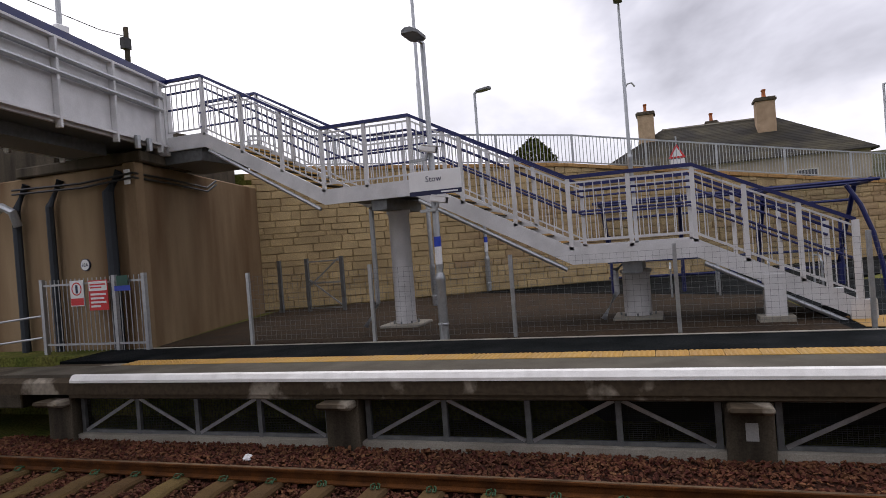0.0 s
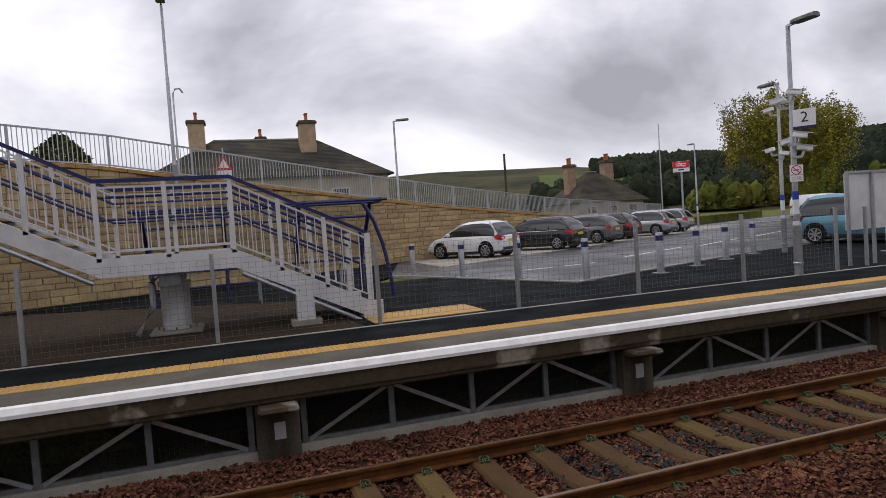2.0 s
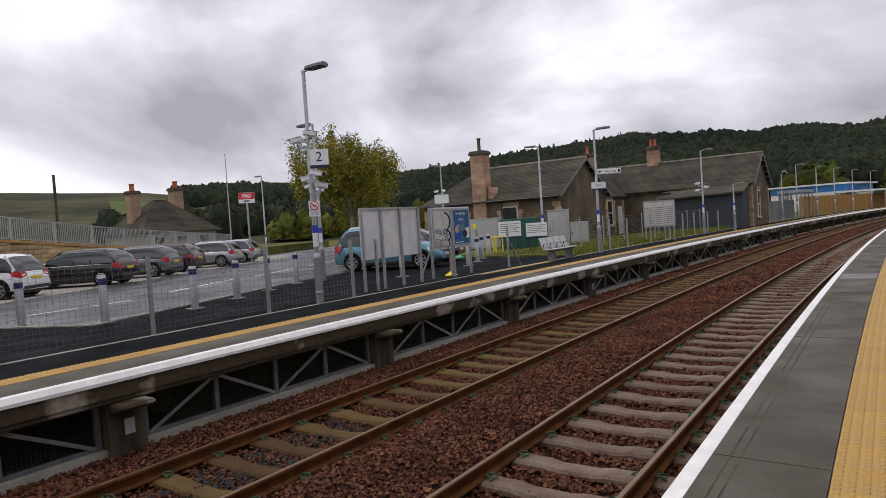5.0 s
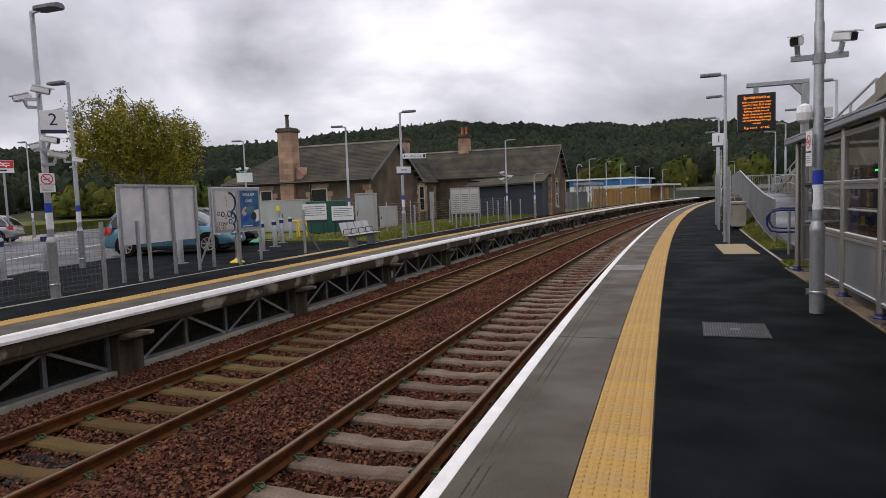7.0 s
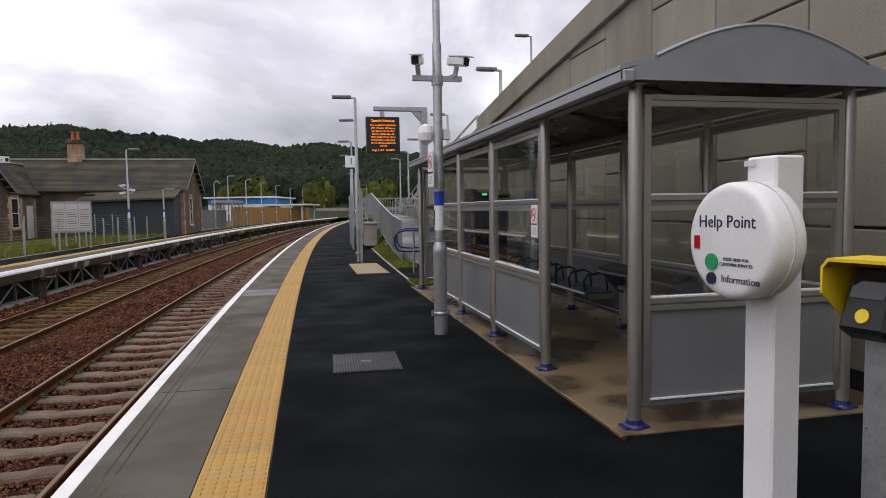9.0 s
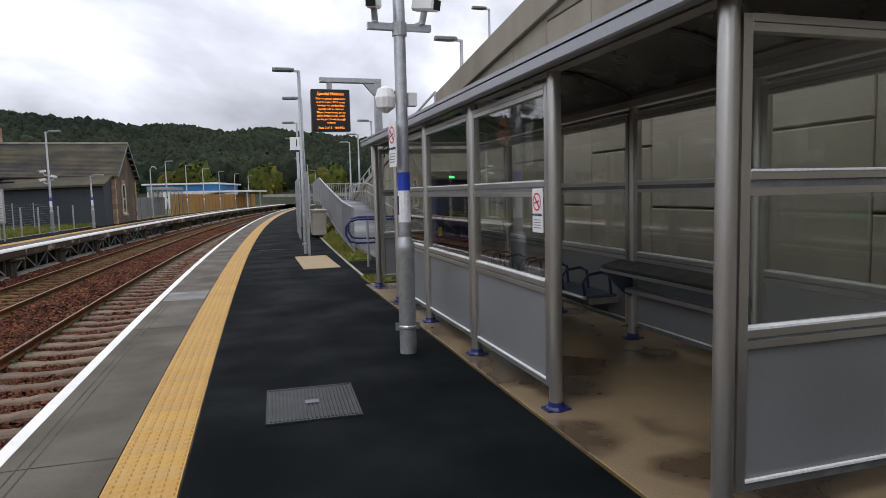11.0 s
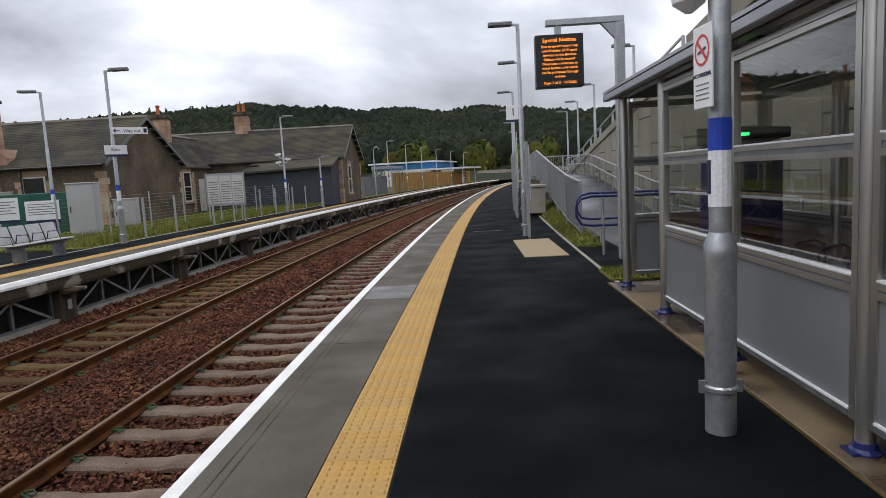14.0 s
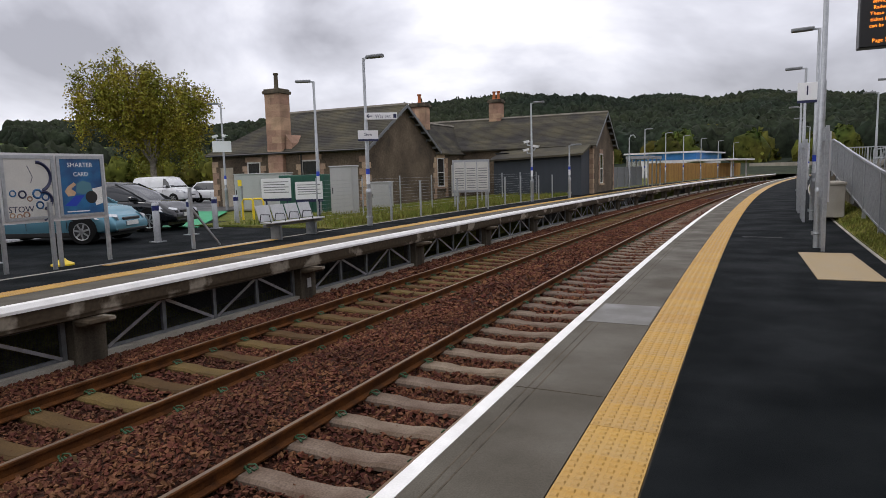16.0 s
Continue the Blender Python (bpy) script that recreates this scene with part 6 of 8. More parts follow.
for (y0, z0), (y1, z1) in ((STEPS[1], STEPS[2]), (STEPS[3], STEPS[4]), (STEPS[5], STEPS[6])):
    part("conduit", Shape().tube([(XN + 0.02, y0 + 0.1, z0 - 0.40), (XN + 0.02, y1 - 0.1, z1 - 0.38)], 0.04, 8), M["galv"], ST, smooth=True)

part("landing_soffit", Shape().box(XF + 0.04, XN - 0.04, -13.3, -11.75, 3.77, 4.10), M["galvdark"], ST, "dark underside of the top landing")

BR = thing("footbridge", "grey riveted-style steel footbridge girder with dark blue cap", "bridge", kind="structure")
B0, BD = Vector((-10.2, -12.55, 0)), Vector((3.6, 0.85, 0)).normalized()
BN = Vector((BD.y, -BD.x, 0))


def bpt(k, o, z):
    return tuple(B0 + BD * k + BN * o + Vector((0, 0, z)))


def bbox(k0, k1, o0, o1, z0, z1):
    return Shape().add([bpt(k, o, z) for z in (z0, z1) for k, o in ((k0, o0), (k1, o0), (k1, o1), (k0, o1))], [(3, 2, 1, 0), (4, 5, 6, 7), (0, 1, 5, 4), (1, 2, 6, 5), (2, 3, 7, 6), (3, 0, 4, 7)])


for o in (0.0, 2.2):
    part("girder", bbox(0, 22, o, o + 0.06, 4.05, 5.5), M["greypaint"], BR)
    part("cap", bbox(-0.1, 22, o - 0.075, o + 0.12, 5.47, 5.6), M["blue"], BR, "dark blue cap strip")
    for z in (4.1, 5.42):
        part("flange", bbox(0, 22, o - 0.1, o + 0.16, z, z + 0.04), M["greypaint"], BR)
    for i in range(15):
        part("stiffener", bbox(0.3 + 1.5 * i, 0.36 + 1.5 * i, o - 0.12, o - 0.001, 3.95, 5.45), M["greypaint"], BR, bevel=0.01)
for z in (4.85, 5.12):
    part("service_pipe", Shape().tube([bpt(0.2, -0.09, z), bpt(22, -0.09, z)], 0.05, 8), M["galv"], BR, smooth=True)
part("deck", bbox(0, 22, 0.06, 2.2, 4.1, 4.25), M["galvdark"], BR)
part("end_plate", bbox(-0.3, 0.0, -0.02, 2.3, 3.95, 5.3), M["greypaint"], BR)
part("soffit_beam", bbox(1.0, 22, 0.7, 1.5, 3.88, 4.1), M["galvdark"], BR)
for k in (0.9, 1.3):
    part("drain_stub", Shape().tube([bpt(k, -0.15, 4.15), bpt(k, -0.15, 3.9)], 0.06, 8), M["galv"], BR)

AB = thing("abutment", "stained buff-rendered bridge abutment with pipes", "abutment", kind="structure")
ab = Shape().slab([(-9.5, -12.65), (-15.75, -14.3), (-15.75, -22), (-9.5, -22)], -0.5, 3.75)
part("abutment_wall", ab, M["abutment"], AB, bevel=0.03)
part("bearing_shelf", Shape().slab([(-9.4, -12.5), (-11.5, -13.0), (-11.5, -16), (-9.4, -16)], 3.75, 3.98), M["oldconc"], AB, "dark concrete bearing shelf", bevel=0.03)
part("abutment_head", Shape().slab([(-9.55, -15.0), (-15.7, -15.0), (-15.7, -22), (-9.55, -22)], 3.751, 5.2), M["oldconc"], AB, "dark concrete head wall behind the girders")
part("stained_pier", Shape().box(-9.6, -9.36, -12.95, -12.62, -0.3, 3.75), M["abutment"], AB, bevel=0.02)
for y, r in ((-13.35, 0.11), (-15.0, 0.08), (-16.0, 0.09)):
    part("downpipe", Shape().tube([(-9.35, y, -0.2), (-9.35, y, 3.2 - 0.15 * (y < -14)), (-9.45, y + 0.25, 3.6)], r, 8), M["board"], AB, "dark green-grey downpipe", smooth=True)
part("bent_pipe", Shape().tube([(-9.3, -15.9, 2.7), (-9.2, -15.9, 3.0), (-9.2, -16.2, 3.15), (-9.2, -16.5, 3.0), (-9.2, -16.45, 2.8)], 0.09, 8), M["galv"], AB, smooth=True)
for o in (0.0, 0.09):
    part("cable", Shape().tube([(-9.3, -16, 3.4 + o), (-9.3, -14, 3.35 + o), (-9.28, -12.6, 3.42 + o), (-10.6, -12.85, 3.4 + o), (-12.2, -13.2, 3.35 + o), (-12.6, -13.25, 3.55 + o)], 0.025, 6), M["black"], AB)
part("ladder_bracket", Shape().box(-9.34, -9.3, -12.85, -12.72, 3.3, 3.6), M["sign"], AB)
ov = part("number_disc", Shape().tube([(-9.52, -14.26, 1.75), (-9.47, -14.26, 1.75)], 0.13, 20), M["ink"], AB)
part("disc_face", Shape().tube([(-9.47, -14.26, 1.75), (-9.462, -14.26, 1.75)], 0.115, 20), M["sign"], ov)
letters("68A", 0.11, M["ink"], ov, upright(-9.461, -14.26, 1.71, 0))

GT = thing("access_gate", "galvanised bar gate and fence beside the abutment", "gate")
for y in (-14.95, -13.0, -12.25):
    part("gate_post", Shape().box(-9.04, -8.96, y - 0.04, y + 0.04, -0.3, 1.5), M["galv"], GT)
for y0, y1 in ((-14.95, -13.0), (-13.0, -12.25)):
    for z in (0.12, 1.35):
        part("rail", Shape().box(-9.02, -8.98, y0, y1, z, z + 0.04), M["galv"], GT)
    n = int((y1 - y0) / 0.11)
    for k in range(1, n):
        y = y0 + (y1 - y0) * k / n
        part("bar", Shape().tube([(-9.0, y, 0.0), (-9.0, y, 1.48)], 0.01, 5), M["galv"], GT)
for z in (0.75, 0.3):
    part("side_rail", Shape().tube([(-8.96, -15.0, z), (-8.7, -16.2, z - 0.1), (-8.4, -18, z - 0.3)], 0.025, 6), M["galv"], GT)


def board_sign(name, label, x, y, z, w, h, face, mat, group="", depth=0.012):
    """A flat sign; face: heading in degrees from +x. Its origin is the plate's middle."""
    th = thing(name, label, "sign", group)
    th.matrix_basis = Matrix.Translation((x, y, z)) @ Matrix.Rotation(radians(face + 90), 4, "Z")
    part("plate", Shape().box(-w / 2, w / 2, -depth / 2, depth / 2, -h / 2, h / 2), M[mat], th, bevel=0.003)
    return th


def on_face(x, z, o=0.008):
    return Matrix.Translation((x, -o, z)) @ Matrix.Rotation(radians(90), 4, "X")


def bars_on(th, rows, mat, o=0.0075):
    for x0, x1, z, h in rows:
        part("print_bar", Shape().box(x0, x1, -o, -o + 0.002, z, z + h), M[mat], th)


s = board_sign("warning_sign", "white prohibition sign with red panel on the gate", -8.93, -13.92, 1.18, 0.36, 0.52, 0, "sign")
part("red_panel", Shape().box(-0.17, 0.17, -0.008, -0.005, -0.24, -0.10), M["red"], s)
part("ban_ring", Shape().loft([[(math.cos(a) * r, -0.0085, 0.09 + math.sin(a) * r) for a in [6.283 * k / 20 for k in range(20)]] for r in (0.135, 0.11)], True, False), M["red"], s)
part("figure_bar", Shape().box(-0.03, 0.03, -0.008, -0.006, 0.0, 0.17), M["ink"], s)
s = board_sign("warning_sign", "white and red warning sign on the gate", -8.93, -13.36, 1.12, 0.5, 0.6, 0, "red")
part("white_panel", Shape().box(-0.235, 0.235, -0.009, -0.006, 0.09, 0.28), M["sign"], s)
bars_on(s, [(-0.2, 0.2, 0.2, 0.03), (-0.2, 0.1, 0.14, 0.03)], "red", 0.011)
bars_on(s, [(-0.2, 0.2, 0.0, 0.04), (-0.2, 0.15, -0.08, 0.04), (-0.2, 0.2, -0.16, 0.04), (-0.2, 0.05, -0.24, 0.04)], "sign", 0.0085)
s = board_sign("notice", "small green and blue notice on the gate post", -8.92, -12.72, 1.38, 0.28, 0.2, 0, "greenbox")
part("blue_strip", Shape().box(-0.2, 0.2, -0.009, -0.006, -0.2, -0.1), M["bandblue"], s)

# mesh fence beside the far platform
MF = thing("mesh_fence", "low galvanised wire mesh fence along the far platform", "fence")
ys = [-9.87 + 2.47 * i for i in range(9)]
for y in ys:
    x, yy, _ = at_line(y, -9.42)
    part("post", Shape().box(x - 0.03, x + 0.03, yy - 0.03, yy + 0.03, 0, 1.35), M["galv"], MF)
wires = Shape()
for a, b in zip(ys[:-1], ys[1:]):
    for k in range(15):
        z = 0.08 + 0.085 * k
        wires.beam(at_line(a, -9.42, z), at_line(b, -9.42, z), 0.0032, 0.0032)
    for k in range(1, 24):
        s_ = a + (b - a) * k / 24
        wires.beam(at_line(s_, -9.42, 0.08), at_line(s_, -9.42, 1.27), 0.003, 0.003)
tagged(part("wire_mesh", wires, M["galvdark"], MF), kind="stuff")
for i, (s_, h) in enumerate(((10.96, 1.3), (14.3, 1.2), (17.4, 1.35), (25.4, 1.3), (27.4, 1.3), (30.4, 1.3), (33.2, 1.3), (35.4, 1.3), (37.4, 1.3), (40.0, 1.3), (42.2, 1.3))):
    p = at_line(s_, -9.6 if s_ < 20 else -9.35)
    fp = thing("fence_post", "galvanised fence post beside the far platform", "post", "fence posts", p)
    part("shaft", Shape().box(-0.03, 0.03, -0.03, 0.03, -0.02, h), M["galv"], fp)
    part("cap", Shape().box(-0.035, 0.035, -0.035, 0.035, h, h + 0.012), M["galv"], fp)
    if s_ == 17.4:
        part("stay", Shape().beam((0.02, 0, 0.9), (0.05, 0.75, 0.02), 0.04, 0.04), M["galv"], fp)
LF = thing("link_fence", "grey mesh fence behind the grass verge", "fence")
for i in range(9):
    x, y, _ = at_line(24 + 2.6 * i, -11.3)
    part("post", Shape().tube([(x, y, 0), (x, y, 1.5)], 0.03, 6), M["galv"], LF)
w2 = Shape()
for k in range(11):
    for i in range(8):
        w2.beam(at_line(24 + 2.6 * i, -11.3, 0.1 + 0.13 * k), at_line(26.6 + 2.6 * i, -11.3, 0.1 + 0.13 * k), 0.006, 0.006)
tagged(part("wire_mesh", w2, M["galv"], LF), kind="stuff")

# blue cycle shelter behind the stairs' foot
CS = thing("cycle_shelter", "dark blue cycle shelter with curved clear roof", "cycle shelter")
for k in range(4):
    y = -4.0 + 1.7 * k
    pts = [(-16.2, y, 0.0), (-16.2, y, 0.5)] + [(-16.25 + 1.75 * math.sin(t) * 1.0, y, 0.55 + 1.75 * (1 - math.cos(t)) * 0 + 1.7 * math.sin(t * 0.95)) for t in (0.25, 0.55, 0.85, 1.15, 1.4)] + [(-13.9, y, 2.2), (-13.4, y, 2.22)]
    part("rib", Shape().tube(pts, 0.05, 8), M["blue"], CS, smooth=True)
    part("strut", Shape().tube([(-15.9, y, 0.0), (-15.9, y, 1.5)], 0.04, 8), M["blue"], CS, smooth=True)
for x, z in ((-13.4, 2.22), (-14.2, 2.2), (-15.4, 1.9), (-16.15, 0.8), (-16.2, 0.4)):
    part("purlin", Shape().tube([(x, -4.1, z), (x, 1.25, z)], 0.035, 6), M["blue"], CS)
part("end_hoop", Shape().tube([(-13.45, 0.7, 2.15), (-13.45, 0.92, 1.75), (-13.45, 1.1, 1.2), (-13.45, 1.22, 0.55), (-13.45, 1.27, 0.0)], 0.045, 8), M["blue"], CS, "dark blue curved end hoop", smooth=True)
rf = Shape()
rf.loft([[(-16.28 + 1.8 * math.sin(t), y, 0.57 + 1.74 * math.sin(t * 0.95)) for t in (0.05, 0.3, 0.6, 0.9, 1.2, 1.45)] + [(-13.4, y, 2.27)] for y in (-4.1, 1.25)], False, False)
part("clear_roof", rf, M["clear"], CS, "clear curved sheet")
for k in range(5):
    y = -3.6 + 1.0 * k
    bk = thing("cycle_hoop", "galvanised cycle parking hoop under the shelter", "cycle stand", "cycle hoops")
    part("hoop", Shape().tube([(-15.3, y, 0), (-15.3, y, 0.65), (-15.2, y, 0.75), (-14.6, y, 0.75), (-14.5, y, 0.65), (-14.5, y, 0)], 0.025, 6), M["galv"], bk, smooth=True)
CG = thing("compound_gate", "galvanised framed gate under the stairs", "gate")
for y in (-13.1, -12.2, -11.1):
    part("post", Shape().box(-14.9, -14.82, y - 0.05, y + 0.05, 0, 1.5), M["galvdark"], CG)
part("brace", Shape().beam((-14.86, -12.15, 0.9), (-14.86, -11.15, 0.15), 0.03, 0.04), M["galv"], CG)
part("brace", Shape().beam((-14.86, -12.1, 0.75), (-14.86, -11.2, 1.45), 0.03, 0.04), M["galv"], CG)
for z in (0.1, 0.8, 1.4):
    part("rail", Shape().beam((-14.86, -12.2, z), (-14.86, -11.1, z), 0.03, 0.04), M["galv"], CG)


# ---- lamp posts, signs, cameras ----
def lamp_post(at, height, facing, label, band=True, head="slab", base_r=0.083, group="lamp posts"):
    """facing: heading in degrees from +x in which the lamp looks."""
    th = thing("lamp_post", label, "lamp post", group, at)
    part("base_tube", Shape().lathe((0, 0, 0), [(base_r, 0), (base_r, 0.98), (base_r * 1.06, 1.0), (base_r * 1.06, 1.05), (base_r * 0.72, 1.13)], 14), M["galv"], th, smooth=True)
    part("door_clamp", Shape().lathe((0, 0, 0.24), [(base_r + 0.003, 0), (base_r + 0.012, 0.01), (base_r + 0.012, 0.03), (base_r + 0.003, 0.04)], 14).box(base_r, base_r + 0.035, -0.012, 0.012, 0.23, 0.30).box(-base_r - 0.035, -base_r, -0.012, 0.012, 0.23, 0.30), M["galv"], th)
    mid = height * 0.62
    part("shaft", Shape().lathe((0, 0, 1.1), [(0.058, 0), (0.056, mid - 1.1), (0.045, mid - 1.06), (0.042, height - 1.1)], 12), M["galv"], th, smooth=True)
    if band:
        part("blue_band", Shape().lathe((0, 0, 1.57), [(0.0605, 0), (0.0605, 0.17)], 14), M["bandblue"], th, "bright blue band")
        part("white_band", Shape().lathe((0, 0, 1.27), [(0.0605, 0), (0.0605, 0.299)], 14), M["bandwhite"], th, "white band with faint dark marks")
        part("band_mark", Shape().box(-0.063, -0.05, -0.02, 0.02, 1.34, 1.52), M["ink"], th)
    m = Matrix.Rotation(radians(facing), 4, "Z")
    if head == "slab":
        arm = Shape().beam(m @ Vector((-0.03, 0, height)), m @ Vector((0.2, 0, height + 0.02)), 0.05, 0.05)
        part("arm", arm, M["galv"], th)
        part("lamp_head", Shape().loft([[m @ Vector((x, y, height + z)) for y, z in ((-w, 0.0), (w, 0.0), (w, 0.05), (w * 0.5, 0.085), (-w * 0.5, 0.085), (-w, 0.05))] for x, w in ((0.12, 0.08), (0.2, 0.14), (0.58, 0.14), (0.66, 0.1))]), M["galvdark"], th, "dark grey flat lamp head")
    else:
        part("lamp_head", Shape().tube([m @ Vector(p) for p in ((0, 0, height), (0.12, 0, height + 0.25), (0.35, 0, height + 0.28), (0.5, 0, height + 0.05))], 0.05, 8), M["galv"], th, smooth=True)
    return th


def cctv(at, facing, pole_off=0.3, label="white box security camera on a post bracket"):
    th = thing("security_camera", label, "security camera", "security cameras", at)
    th.matrix_basis = Matrix.Translation(at) @ Matrix.Rotation(radians(facing), 4, "Z")
    t = Matrix.Rotation(radians(12), 4, "Y")
    part("housing", Shape().box(-0.15, 0.15, -0.055, 0.055, -0.05, 0.06, t), M["sign"], th, bevel=0.02)
    part("visor", Shape().box(-0.12, 0.2, -0.062, 0.062, 0.06, 0.072, t), M["sign"], th)
    part("lens", Shape().box(0.145, 0.153, -0.042, 0.042, -0.038, 0.048, t), M["black"], th)
    part("bracket", Shape().tube([(-0.02, 0, -0.05), (-0.05, 0, -0.14), (-0.05 - 0.0, 0, -0.16)], 0.03, 8), M["galv"], th)
    part("bracket_arm", Shape().beam((-0.05, 0, -0.16), (-0.05 - pole_off, 0, -0.17), 0.05, 0.05), M["galv"], th)
    return th


P1 = lamp_post((3.01, 9.0, 0.0), 5.6, 180, "galvanised post with cameras and blue band beside the shelter")
for dx, f in ((-0.25, 215), (0.24, -35)):
    cctv((3.01 + dx, 8.93, 3.27), 250 if dx < 0 else 300, 0.12)
part("camera_collar", Shape().lathe((0, 0, 3.0), [(0.07, 0), (0.07, 0.12)], 12).box(-0.3, 0.3, -0.03, 0.03, 3.05, 3.11), M["galv"], P1)
part("small_camera", Shape().lathe((-0.14, 0.05, 2.30), [(0.02, 0), (0.085, 0.05), (0.10, 0.14), (0.075, 0.22), (0.02, 0.25)], 12), M["sign"], P1, "white dome camera")
part("junction_box", Shape().box(0.06, 0.14, -0.05, 0.05, 2.36, 2.48), M["greypaint"], P1)


def no_smoking(x, y, z, face, w=0.2, h=0.42):
    s = board_sign("no_smoking_sign", "white no smoking sign with a red ring", x, y, z, w, h, face, "sign", "no smoking signs")
    part("ring", Shape().loft([[(math.cos(a) * r, -0.0085, h * 0.2 + math.sin(a) * r) for a in [6.283 * k / 24 for k in range(24)]] for r in (w * 0.40, w * 0.33)], True, False), M["red"], s)
    part("slash", Shape().beam((-w * 0.25, -0.009, h * 0.2 + w * 0.25), (w * 0.25, -0.009, h * 0.2 - w * 0.25), 0.002, w * 0.08), M["red"], s)
    part("cigarette", Shape().beam((-w * 0.22, -0.0085, h * 0.17), (w * 0.2, -0.0085, h * 0.22), 0.002, w * 0.06), M["ink"], s)
    letters("NO SMOKING", w * 0.155, M["ink"], s, on_face(0, -h * 0.12, 0.007))
    bars_on(s, [(-w * 0.36, w * 0.36, -h * (0.22 + 0.06 * k), h * 0.018) for k in range(4)], "panel")
    return s


no_smoking(2.90, 8.93, 2.0, 186)
no_smoking(3.555, 7.20, 1.40, 180, 0.16, 0.31)

lamp_post(at_line(27.0, 2.95), 5.0, 170, "galvanised platform lamp post carrying the platform number")
lamp_post((2.95, 20.3, 0.0), 4.75, 180, "slim galvanised platform lamp post with a flat head", band=False, base_r=0.06)
for s_ in (34.0, 42.5, 52.0, 63.0, 76.0, 92.0):
    lamp_post(at_line(s_, 2.9), 4.9, 170, "galvanised platform lamp post further along the near platform")
n1 = board_sign("platform_number_sign", "white platform number sign with a blue base", *at_line(26.95, 2.72)[:2], 3.42, 0.46, 0.46, 268, "sign", "platform numbers")
letters("1", 0.36, M["ink"], n1, on_face(0, -0.10))
part("blue_base", Shape().box(-0.23, 0.23, -0.009, 0.009, -0.30, -0.2305), M["ink"], n1)

SP = lamp_post((-9.36, -6.27, 0.0), 5.0, 0, "galvanised lamp post carrying the station name")
sn = board_sign("station_name_sign", "white station name board with a navy strip", -9.25, -6.2, 2.68, 0.92, 0.33, 0, "sign", "station names")
letters("Stow", 0.14, M["ink"], sn, on_face(-0.02, -0.02))
part("navy_strip", Shape().box(-0.46, 0.46, -0.009, 0.009, -0.24, -0.1655), M["ink"], sn)
bars_on(sn, [(0.1, 0.4, -0.215, 0.025)], "sign", 0.0105)
cctv((-9.25, -6.27, 3.2), 90)
cctv((-9.25, -6.15, 2.35), 85)

P2 = lamp_post((-9.26, 8.82, 0.0), 5.1, 0, "galvanised lamp post carrying cameras and the platform number")
n2 = board_sign("platform_number_sign", "white platform number sign with a navy base", -8.95, 8.8, 3.2, 0.4, 0.34, -50, "sign", "platform numbers")
letters("2", 0.3, M["ink"], n2, on_face(0, -0.09))
part("navy_base", Shape().box(-0.2, 0.2, -0.009, 0.009, -0.235, -0.1705), M["ink"], n2)
for p, f in (((-9.1, 8.72, 3.72), 40), ((-9.5, 8.7, 3.62), 215), ((-9.0, 8.75, 2.85), 20), ((-9.45, 8.9, 2.78), 200), ((-9.1, 8.95, 2.6), 60)):
    cctv(p, f, 0.2)
no_smoking(-9.14, 8.74, 2.1, -40, 0.24, 0.34)

WP = lamp_post((-8.62, 24.0, 0.0), 5.0, 0, "galvanised lamp post carrying the way out sign")
wo = board_sign("way_out_sign", "white way out direction sign with an arrow", -8.05, 23.95, 3.28, 0.95, 0.2, -55, "sign")
letters("Way out", 0.13, M["ink"], wo, on_face(0.05, -0.045))
part("arrow", Shape().beam((-0.43, -0.008, 0.0), (-0.27, -0.008, 0.0), 0.002, 0.025).beam((-0.43, -0.008, 0), (-0.37, -0.008, 0.05), 0.002, 0.022).beam((-0.43, -0.008, 0), (-0.37, -0.008, -0.05), 0.002, 0.022), M["ink"], wo)
part("pictogram", Shape().box(0.36, 0.45, -0.0085, -0.006, -0.06, 0.06), M["ink"], wo)
sn = board_sign("station_name_sign", "white station name board with a navy strip", -8.5, 23.9, 2.75, 0.62, 0.26, -45, "sign", "station names")
letters("Stow", 0.12, M["ink"], sn, on_face(0, -0.03))
part("navy_strip", Shape().box(-0.31, 0.31, -0.009, 0.009, -0.19, -0.1305), M["ink"], sn)
lamp_post((-12.6, 27.0, 0.0), 5.0, 200, "galvanised lamp post beside the car park")
lamp_post((-22.0, 32.2, 0.0), 5.3, 200, "galvanised car park lamp post with cameras")
for f in (190, 350):
    cctv((-22.0 + 0.3 * math.cos(radians(f)), 32.0, 3.7), f, 0.25)
b = board_sign("blank_notice", "white notice below the cameras on a lamp post", -21.95, 32.05, 3.2, 0.9, 0.55, -45, "sign")
KP = lamp_post((-7.8, 38.6, 0.0), 4.9, 0, "galvanised lamp post with cameras beside the station house")
for z, f in ((3.0, 200), (2.75, 10), (2.6, 190)):
    cctv((-7.8 + 0.25 * math.cos(radians(f)), 38.5, z), f, 0.2)
lamp_post((-6.9, 42.9, 0.0), 2.9, 0, "short galvanised post beside the lean-to", head="slab", group="")
lamp_post((-14.0, 13.6, 0.0), 5.05, 180, "galvanised lamp post at the car park's edge")
for z, f in ((4.3, 200), (3.1, 190), (2.95, 20)):
    cctv((-14.0 + 0.28 * math.cos(radians(f)), 13.5, z), f, 0.2)
lamp_post((-26.3, 5.1, 0.0), 6.15, 60, "galvanised lamp post against the stone wall", band=True)
lamp_post((-19.0, -8.1, 0.0), 6.35, 60, "galvanised lamp post behind the stairs")
lamp_post((-21.4, -3.6, 3.0), 6.1, 0, "tall road lamp post behind the railing", band=False)
